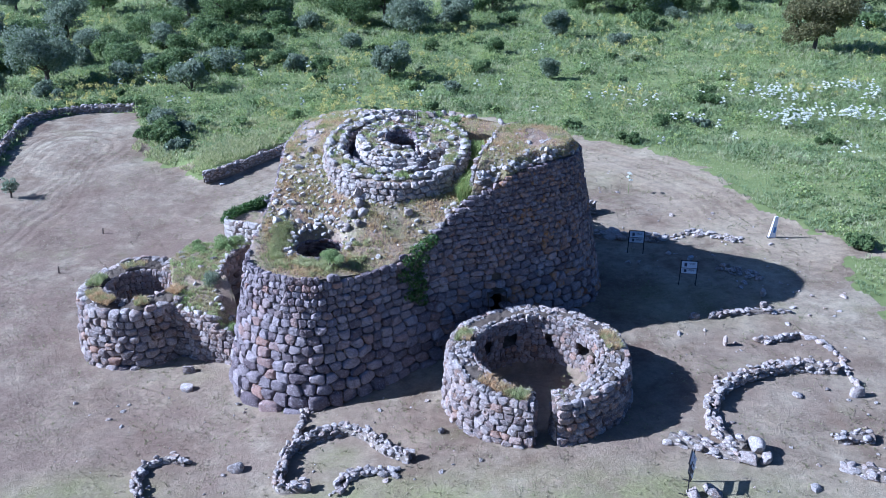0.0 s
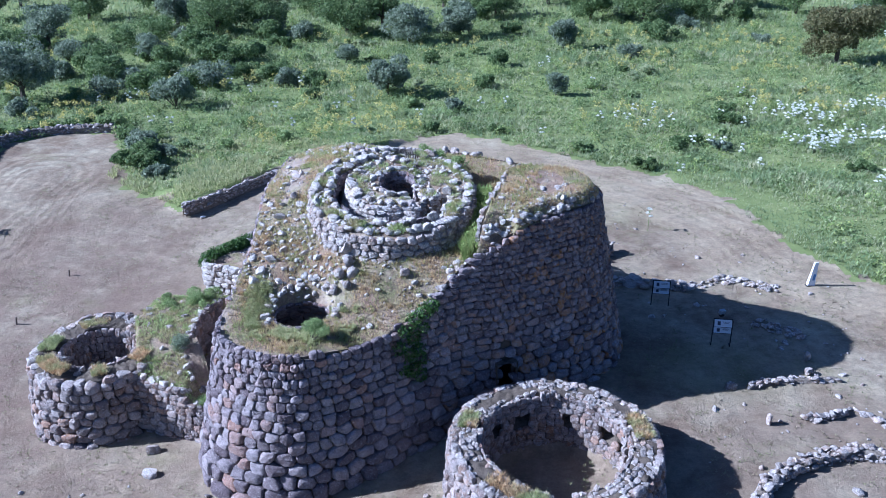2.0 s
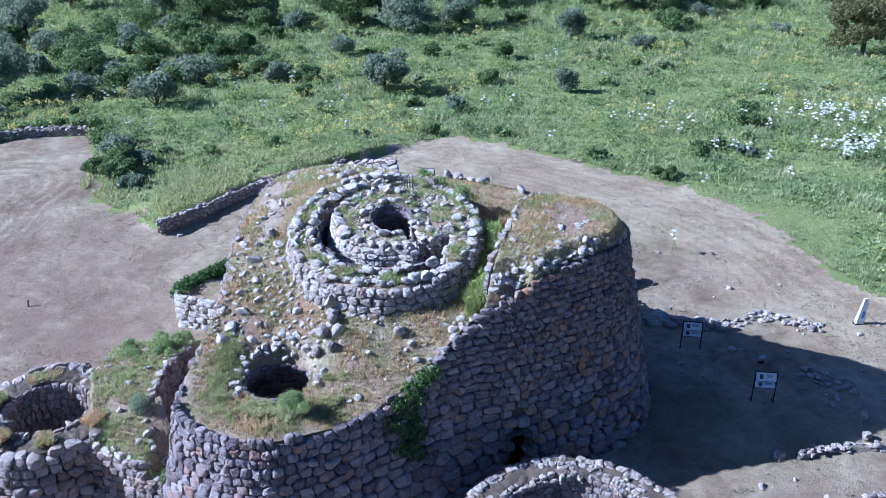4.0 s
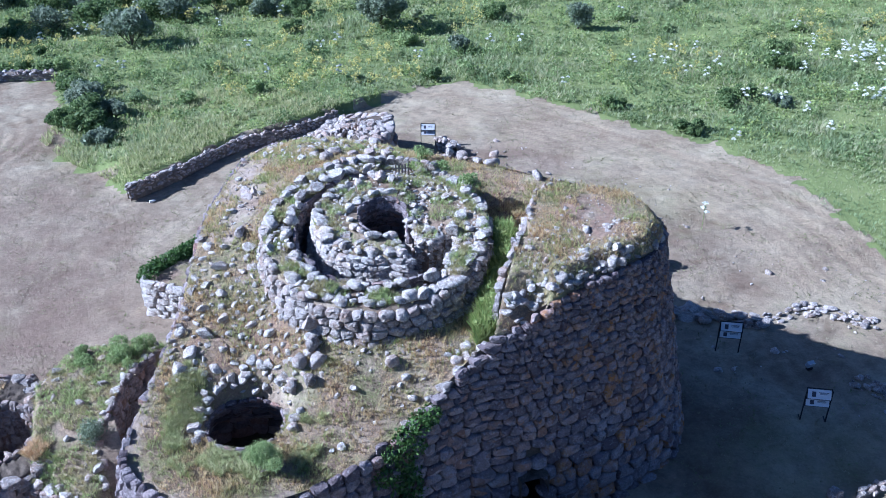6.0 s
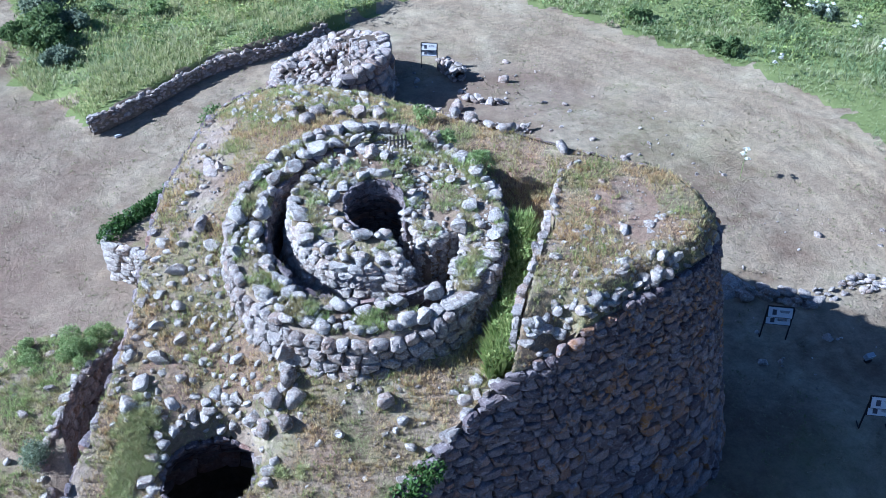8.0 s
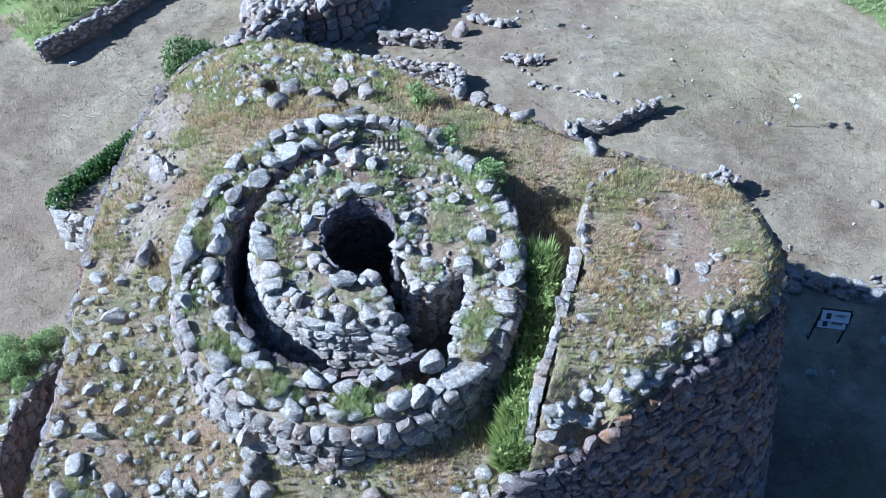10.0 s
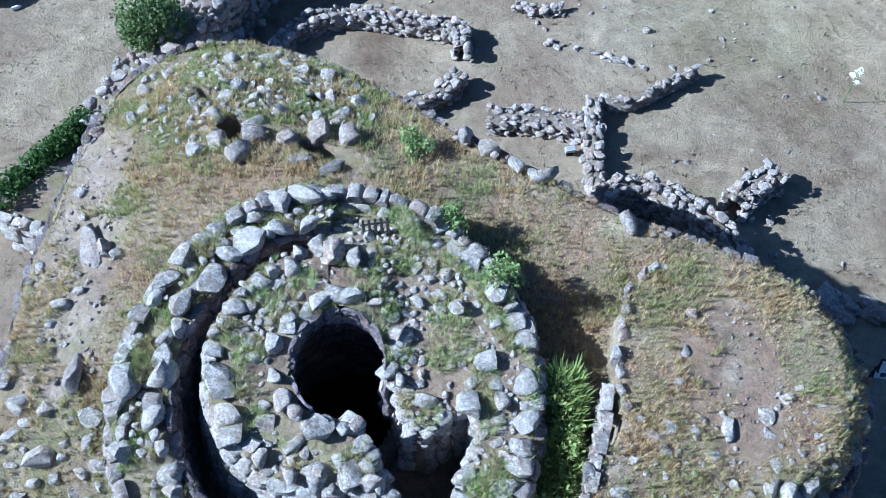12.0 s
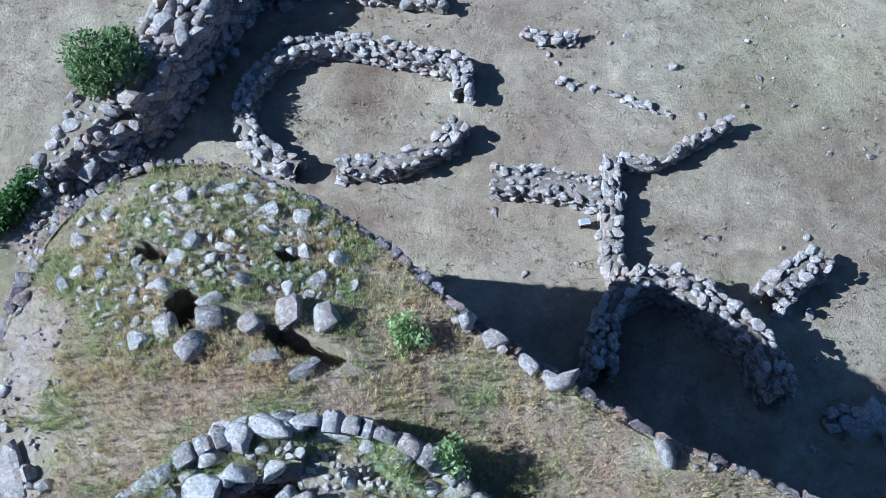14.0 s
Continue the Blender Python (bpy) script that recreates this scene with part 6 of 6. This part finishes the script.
def shrub(label, x, y, height, width, mat, seed, leaves=900, size=0.16, z=None, group="shrubs in the meadow"):
    rng = np.random.default_rng(seed)
    ob = thing("shrub", label, "shrub", group, at=(x, y, float(ground_z(x, y)) if z is None else z))
    bm = bmesh.new()
    centres, radii = [], []
    for i in range(9):
        a, r = rng.uniform(0, 6.3), width * 0.5 * rng.uniform(0, 0.75)
        top = height * rng.uniform(0.3, 0.75)
        tube(bm, (0, 0, -0.05), (r * math.cos(a), r * math.sin(a), top), 0.02 * height, 0.006 * height, 4)
        centres.append((r * math.cos(a), r * math.sin(a), top))
        radii.append(min(width * 0.26, height * 0.4) * rng.uniform(0.6, 1.2))
    part("stem", bm, bark_mat, ob)
    v, t = leaf_cloud(centres, radii, leaves, size, rng)
    v[:, 2] = np.maximum(v[:, 2], 0.02)
    sub("foliage", tri_mesh("foliage", v, t, mat, False), ob)
    return ob


OLIVE, DARK, BRONZE = (olive_mat, "grey-green olive tree standing in rough grass"), (dark_leaf_mat, "dark green leafy tree at the meadow's far side"), (brown_leaf_mat, "bronze-leaved broad tree casting a shadow on grass")
TREES = [
        (-55.6, 125.6, 8.5, 9.5, OLIVE), (-65.2, 158.4, 7.5, 8.5, OLIVE), (-84.5, 182.6, 7, 7, OLIVE), (-67.7, 184, 8, 9, DARK), (-48.7, 176.3, 8, 8, OLIVE), (-40, 170, 8.5, 11, DARK),
        (-32, 172, 8, 9, DARK), (-17, 169, 9, 11, DARK), (-11, 173, 9, 9, DARK), (-6, 163.4, 6.5, 8.5, OLIVE), (2.7, 168, 6, 7, OLIVE), (19.7, 158.4, 5, 5.5, OLIVE), (37.3, 181, 8, 13, DARK), (28, 184, 7, 10, DARK),
        (50, 186, 7, 9, DARK), (82.8, 182, 8, 10, DARK), (60.3, 147.3, 9, 11, BRONZE)]
TREES += [(-86.8, 198, 8, 9, OLIVE), (-58, 195, 8, 10, DARK), (-7.7, 129, 6, 6, OLIVE), (70, 192, 8, 10, DARK), (10, 188, 7, 10, DARK), (-75, 150, 6, 7, OLIVE),
        (-76, 132, 8, 9, OLIVE), (-46, 196, 8, 10, DARK), (-24, 188, 8, 11, DARK), (60, 200, 8, 12, DARK), (92, 160, 7, 8, DARK), (0, 200, 9, 14, DARK), (22, 204, 9, 14, DARK), (-36, 208, 9, 14, DARK), (42, 210, 9, 14, DARK), (-72, 212, 9, 13, OLIVE)]
for i, (x, y, h, w, (mat, label)) in enumerate(TREES):
    tree(label, x, y, h, w, mat, 100 + i, 15000 if mat is brown_leaf_mat else 7500, 0.2)
for i, u in enumerate(np.linspace(0, 1, 26)):
    x, y = np.interp(u, (0, 0.5, 0.75, 1), (-49.5, -52, -46.5, -39)), np.interp(u, (0, 0.5, 0.75, 1), (86, 107, 113, 113.6))
    shrub("low leafy clump along the field wall", x + RNG.normal(scale=0.4), y + RNG.normal(scale=0.3), RNG.uniform(0.9, 1.7), RNG.uniform(1.8, 3.2), (dark_leaf_mat, fresh_mat)[i % 2], 1100 + i, 900, 0.13)
tree("small young olive sapling on the worked plot", -42.9, 84.0, 2.4, 1.7, olive_mat, 90, 500, 0.12)
SHRUBS = [(-58.4, 149.0, 4, 5), (-51.5, 144.7, 4.5, 7), (-52.2, 157.4, 4, 6), (-15.2, 148.2, 3, 5), (8.8, 146, 2.5, 4), (5.5, 132.4, 2, 4), (15.1, 128.6, 3.2, 3.6), (-28.7, 137, 2.5, 6), (-24.8, 137, 2.5, 5), (-22.3, 134, 2.5, 4),
          (-17.4, 135.3, 2.2, 4), (-39.7, 136, 3, 6), (-52.6, 117.9, 2.5, 5), (-33.7, 132.4, 2.5, 5), (-50.1, 167.7, 4, 9), (29.1, 152.6, 2, 5), (34.3, 115.1, 1.4, 4), (-2, 148, 2, 4), (1.2, 120.9, 1.5, 3), (-60, 138, 4, 7)]
SHRUBS += [(-35.4, 107.5, 1.8, 3.4), (-33.4, 104.6, 2.2, 3.6), (-36.6, 110, 1.5, 3), (-31.4, 98.6, 1.9, 3.4), (-29.6, 96.6, 1.5, 2.8), (-32.2, 101.4, 2.3, 3.6), (-34.3, 100.4, 1.4, 2.6), (-30.2, 102.6, 1.5, 3), (-1.7, 112.2, 1.2, 2.6), (20.9, 98, 1.2, 3.2), (-45, 127, 3, 6), (-48, 133, 3.5, 6), (-42, 146, 3, 6), (-62, 122, 3, 4),
           (-66, 145, 4, 6), (22, 170, 2, 8), (53.9, 162.4, 2, 5), (12.2, 170.5, 2.4, 7), (72, 170, 2.4, 8), (44, 176, 3, 8), (-27, 160, 2, 6), (34, 66.8, 1.0, 3.4), (36, 58, 1.6, 4.2), (35.5, 62, 1.2, 3.0), (40, 74, 1.0, 4), (31, 106, 1.0, 4), (44, 98, 1.0, 5)]
for i, (x, y, h, w) in enumerate(SHRUBS):
    shrub("dense dark green shrub among meadow grass", x, y, h, w, dark_leaf_mat if i % 3 else olive_mat, 300 + i, 2200, 0.17)
for i in range(46):
    x, y = (RNG.uniform(-78, -28), RNG.uniform(122, 176)) if i < 26 else (RNG.uniform(-40, 85), RNG.uniform(164, 192))
    if not inside(DRY, x, y):
        shrub("tall dark thicket at the meadow's edge", x, y, RNG.uniform(2.2, 4.5), RNG.uniform(4.5, 8.5), (dark_leaf_mat, dark_leaf_mat, olive_mat)[i % 3], 800 + i, 2600, 0.22)
for i in range(90):
    y = RNG.uniform(104, 178)
    x = RNG.uniform(-0.5, 0.5) * y
    if not inside(DRY, x, y):
        shrub("low leafy clump in the meadow", x, y, RNG.uniform(0.7, 1.5), RNG.uniform(1.6, 4.0), (meadow_mat, dark_leaf_mat, fresh_mat)[i % 3], 500 + i, 700, 0.16)
shrub("round green bush on the ruined outer wall", -14.2, 82.6, 3.0, 3.4, dark_leaf_mat, 401, 5200, 0.1, z=0.0, group="bushes on the ruins")
shrub("small green bush on the bastion's top", -1.35, 67.5, 0.9, 1.1, fresh_mat, 402, 700, 0.06, z=10.5, group="bushes on the ruins")
shrub("green bush on the bank beside the bastion", -16.2, 62.6, 1.1, 3.4, fresh_mat, 403, 7000, 0.045, z=1.55, group="bushes on the ruins")
shrub("green bush on the bank beside the bastion", -18.2, 61.6, 0.9, 3.0, fresh_mat, 404, 6000, 0.045, z=1.7, group="bushes on the ruins")
shrub("pale green bush on the bank's front", -16.2, 56.6, 1.3, 1.6, olive_mat, 405, 2200, 0.045, z=1.5, group="bushes on the ruins")
shrub("green bush at the gap beside the bastion", -14.1, 53.0, 0.9, 1.5, fresh_mat, 406, 2000, 0.045, z=-0.35, group="bushes on the ruins")
shrub("green bush on the low lobe's edge", -7.0, 50.0, 1.1, 2.6, fresh_mat, 407, 9000, 0.028, z=6.15, group="bushes on the ruins")
shrub("green bush on the keep's rim", 1.0, 62.9, 0.7, 1.1, fresh_mat, 408, 600, 0.06, z=11.4, group="bushes on the ruins")
shrub("green bush on the keep's rim", -0.3, 64.6, 0.6, 1.0, fresh_mat, 409, 500, 0.06, z=11.4, group="bushes on the ruins")

# ivy over the bastion's front edge and along the outer bank
ivy = thing("ivy", "dark ivy hanging over the bastion's front edge", "ivy")
s0 = near_foot(-1.2, 50.6)
c = [bastion_face(s0 + ds, along(rim[:, 2], s0 + ds) - dz, 0.2) for ds, dz in ((-0.9, 0.9), (-0.4, 0.2), (0.2, 0.0), (0.9, 0.1), (0.0, 0.9), (0.5, 0.7), (-0.3, 1.6), (0.2, 1.7), (-0.6, 2.3), (-0.2, 2.6), (0.3, 2.3), (0.1, 3.1), (1.4, 0.1))]
v, t = leaf_cloud(c, np.full(len(c), 0.5), 2600, 0.09, np.random.default_rng(5))
sub("foliage", tri_mesh("foliage", v, t, ivy_mat, False), ivy)
ivy = thing("ivy", "thick green ivy along the outer bank's edge", "ivy")
c = [(-18.8 + 2.2 * u + RNG.normal(scale=0.15), 73.5 + 4.6 * u, -0.15 - 0.4 * u + RNG.uniform(-0.3, 0.2)) for u in np.linspace(0, 1, 16)]
v, t = leaf_cloud(c, np.full(len(c), 0.72), 7000, 0.1, np.random.default_rng(6))
sub("foliage", tri_mesh("foliage", v, t, ivy_mat, False), ivy)


def fennel(seed, height):
    rng = np.random.default_rng(seed)
    ob = thing("giant_fennel", "tall wild plant with flat white flower heads", "wildflower", "white-flowering plants")
    bm = bmesh.new()
    tube(bm, (0, 0, 0), (0, 0, height * 0.8), 0.025, 0.015, 5)
    tips = []
    for i in range(4):
        a, r = i * 1.55 + rng.uniform(0, 0.4), rng.uniform(0.12, 0.5)
        tip = Vector((r * math.cos(a), r * math.sin(a), height * rng.uniform(0.62, 1.05)))
        tube(bm, (0, 0, height * rng.uniform(0.5, 0.75)), tip, 0.012, 0.007, 4)
        tips.append(tip)
    part("stem", bm, stem_mat, ob)
    for tip in tips:
        size = rng.uniform(0.16, 0.27)
        ring = [(size * rng.uniform(0.75, 1.1) * (1.0 if k % 2 else 0.35) * math.cos(k * math.pi / 12), size * rng.uniform(0.75, 1.1) * (1.0 if k % 2 else 0.35) * math.sin(k * math.pi / 12), rng.uniform(-0.16, -0.04)) for k in range(24)]
        sub("flower_head", tri_mesh("flower_head", np.array([(0, 0, 0.08)] + ring) + np.array(tip), np.array([(0, k + 1, (k + 1) % 24 + 1) for k in range(24)]), petal_mat, False), ob)
    return ob


UMBELS = [(-44.7, 134.7), (-40.4, 124), (-39.1, 124), (-33.4, 114), (-38, 133.5), (-25.7, 125.1), (-21.8, 119.8), (-20.1, 131), (-17.1, 110.5), (-13.6, 119.8), (-11.4, 123), (-10.6, 108.8), (-2.9, 116.9), (-34, 112.2), (-43.2, 120.2), (-29.7, 132.2), (5.1, 120.9), (7.6, 119.9), (11.4, 108.8), (14.7, 132.3), (16.7, 143.1)]
UMBELS += [(21.2, 132.3), (18.8, 114.1), (20.4, 115), (21.6, 115), (23.8, 116.9), (25.6, 116.9), (23.2, 111.4), (27.4, 114.1), (25.5, 108.9), (27.9, 105.6), (29.4, 104.9), (30, 103.3), (34.2, 116), (39.7, 126.4), (31.4, 100.3), (32.3, 96.6), (24.3, 94.8), (17.3, 80.3), (-45.8, 138.2), (-49, 174), (75, 163), (14.8, 142.3), (4, 178)]
CLUSTERS = [(43.5, 116.5, 26, 1.9), (39.8, 104.5, 14, 1.6), (44.2, 105.5, 12, 1.2), (53.5, 119, 12, 1.9), (48.2, 107, 10, 1.3), (51.5, 106, 10, 1.3), (56.5, 116, 7, 1.2), (42.6, 91, 3, 0.8)]
plants = [fennel(700 + i, h) for i, h in enumerate((1.5, 1.9, 2.3))]
sown = [(x + RNG.normal(scale=0.5), y + RNG.normal(scale=0.5)) for x, y in UMBELS]
sown += [(x + RNG.normal(scale=s), y + RNG.normal(scale=s)) for x, y, k, s in CLUSTERS for _ in range(k)]
for i, (x, y) in enumerate(sown):
    m = pose(x, y, float(ground_z(x, y)) - 0.05, 0, 0, RNG.uniform(0, 360))
    if i < 3:
        plants[i].matrix_basis = m
    else:
        copy_thing(plants[i % 3], m)
cents, rads = [], []
for _ in range(700):
    y = 106 + 70 * RNG.uniform() ** 1.4
    x = RNG.uniform(-0.48, 0.5) * y
    if not inside(DRY, x, y) and noise.noise(Vector((x * 0.05, y * 0.05, 6))) > -0.05:
        for _ in range(4):
            cents.append((x + RNG.normal(scale=0.4), y + RNG.normal(scale=0.4), float(ground_z(x, y)) + RNG.uniform(0.7, 1.7)))
            rads.append(RNG.uniform(0.18, 0.4))
v, t = leaf_cloud(cents, rads, 16000, 0.12, np.random.default_rng(8))
stuff("yellow_flowers", "yellow-flowering stalks through the meadow", "wildflowers", v, t, yellow_mat)


# ---- panels, marker, lamps, litter ----
def info_panel(label, x, y, turn, width=1.2, height=1.95):
    ob = thing("information_panel", label, "sign", "information panels")
    for side in (-1, 1):
        bm = bmesh.new()
        box(bm, (0.06, 0.06, height), (side * width / 2, 0, height / 2), bevel=0.008)
        part("post", bm, iron_mat, ob)
        bm = bmesh.new()
        box(bm, (0.05, 0.45, 0.05), (side * width / 2, 0.2, 0.03), bevel=0.006)
        part("foot", bm, iron_mat, ob)
    tilt = Matrix.Rotation(radians(-28), 4, "X")
    for z, h in ((height - 0.22, 0.52), (height - 0.72, 0.42)):
        bm = bmesh.new()
        box(bm, (width + 0.02, 0.05, h + 0.06), (0, 0.0, z), tilt, 0.01)
        backing = part("panel_frame", bm, iron_mat, ob)
        bm = bmesh.new()
        box(bm, (width - 0.1, 0.02, h - 0.04), (0, -0.035, z - 0.005), tilt, 0.004)
        board = part("board", bm, panel_mat, backing, "white printed board")
        bm = bmesh.new()
        for k in range(5):
            box(bm, (width * RNG.uniform(0.25, 0.4), 0.004, 0.018), (width * 0.15, -0.052, z + 0.12 - 0.055 * k), tilt)
        box(bm, (width * 0.16, 0.004, h * 0.5), (-width * 0.22, -0.052, z), tilt)
        part("print_bars", bm, ink_mat, backing)
    ob.matrix_basis = pose(x, y, float(ground_z(x, y)) - 0.02, 0, 0, turn)
    return ob


info_panel("black-framed panel with white boards beside the bastion", 15.3, 65.5, -8)
info_panel("black-framed panel with white boards on shaded ground", 18.05, 59.9, -8)
info_panel("black-framed panel seen edge-on beside tumbled stones", 12.5, 36.9, 68)
info_panel("black-framed panel beside the far tower", -1.6, 95.7, -4)


def small_lamp(label, x, y, z, turn):
    ob = thing("floodlight", label, "floodlight", "ground floodlights")
    bm = bmesh.new()
    box(bm, (0.42, 0.25, 0.32), (0, 0, 0.34), Matrix.Rotation(0.4, 4, "X"), 0.03)
    part("housing", bm, plain("grey_metal", (0.35, 0.37, 0.4), 0.4), ob)
    bm = bmesh.new()
    box(bm, (0.36, 0.02, 0.26), (0, -0.13, 0.39), Matrix.Rotation(0.4, 4, "X"), 0.005)
    part("lens", bm, panel_mat, ob)
    bm = bmesh.new()
    box(bm, (0.3, 0.2, 0.14), (0, 0, 0.07), bevel=0.01)
    part("bracket", bm, iron_mat, ob)
    ob.matrix_basis = pose(x, y, z, 0, 0, turn)


small_lamp("grey floodlight on the shaded ground", 19.3, 64.0, float(ground_z(19.3, 64)), 20)
small_lamp("grey floodlight against a low wall", 4.9, 76.6, float(ground_z(4.9, 76.6)), 10)
marker = thing("site_marker", "tapering white marker board leaning beside the track", "marker")
bm = bmesh.new()
made = bmesh.ops.create_cone(bm, cap_ends=True, segments=4, radius1=0.42, radius2=0.2, depth=1.9, matrix=pose(0, 0, 0.95, 0, 0, 45))["verts"]
bmesh.ops.scale(bm, vec=(1, 0.45, 1), verts=made)
part("board", bm, white_paint, marker)
bm = bmesh.new()
box(bm, (0.2, 0.01, 0.5), (0.05, -0.13, 0.75), bevel=0.002)
part("emblem", bm, blue_print, marker)
bm = bmesh.new()
box(bm, (0.7, 0.35, 0.08), (0, 0, 0.03), bevel=0.01)
part("base_plate", bm, iron_mat, marker)
marker.matrix_basis = pose(27.2, 68.7, float(ground_z(27.2, 68.7)), 0, 6, 10)
for x, y in ((-31.1, 75.9), (-32.1, 68.0)):
    ob = thing("wooden_stake", "short dark wooden stake in dry ground", "stake", "stakes", at=(x, y, float(ground_z(x, y))))
    bm = bmesh.new()
    tube(bm, (0, 0, -0.1), (0.08, 0, 0.6), 0.09, 0.07, 8)
    part("shaft", bm, wood_mat, ob)
gate = thing("wooden_hurdle", "weathered slatted timber hurdle closing the stair's end", "hurdle")
for i in range(5):
    bm = bmesh.new()
    box(bm, (0.07, 0.05, 0.9), (-0.3 + 0.15 * i, 0, 0.45), bevel=0.006)
    part("slat", bm, wood_mat, gate)
for z in (0.2, 0.7):
    bm = bmesh.new()
    box(bm, (0.75, 0.04, 0.07), (0, 0.05, z), bevel=0.006)
    part("rail", bm, wood_mat, gate)
gate.matrix_basis = pose(-2.15, 64.1, 11.0, -15, 0, 10)
bottle = thing("plastic_bottle", "crumpled white plastic bottle on the ground", "litter")
bm = bmesh.new()
tube(bm, (-0.2, 0, 0.1), (0.12, 0, 0.1), 0.1, 0.1, 10)
tube(bm, (0.12, 0, 0.1), (0.26, 0, 0.1), 0.1, 0.04, 10)
part("body", bm, white_paint, bottle)
bottle.matrix_basis = pose(-22.6, 87.0, float(ground_z(-22.6, 87.0)), 0, 0, 30)
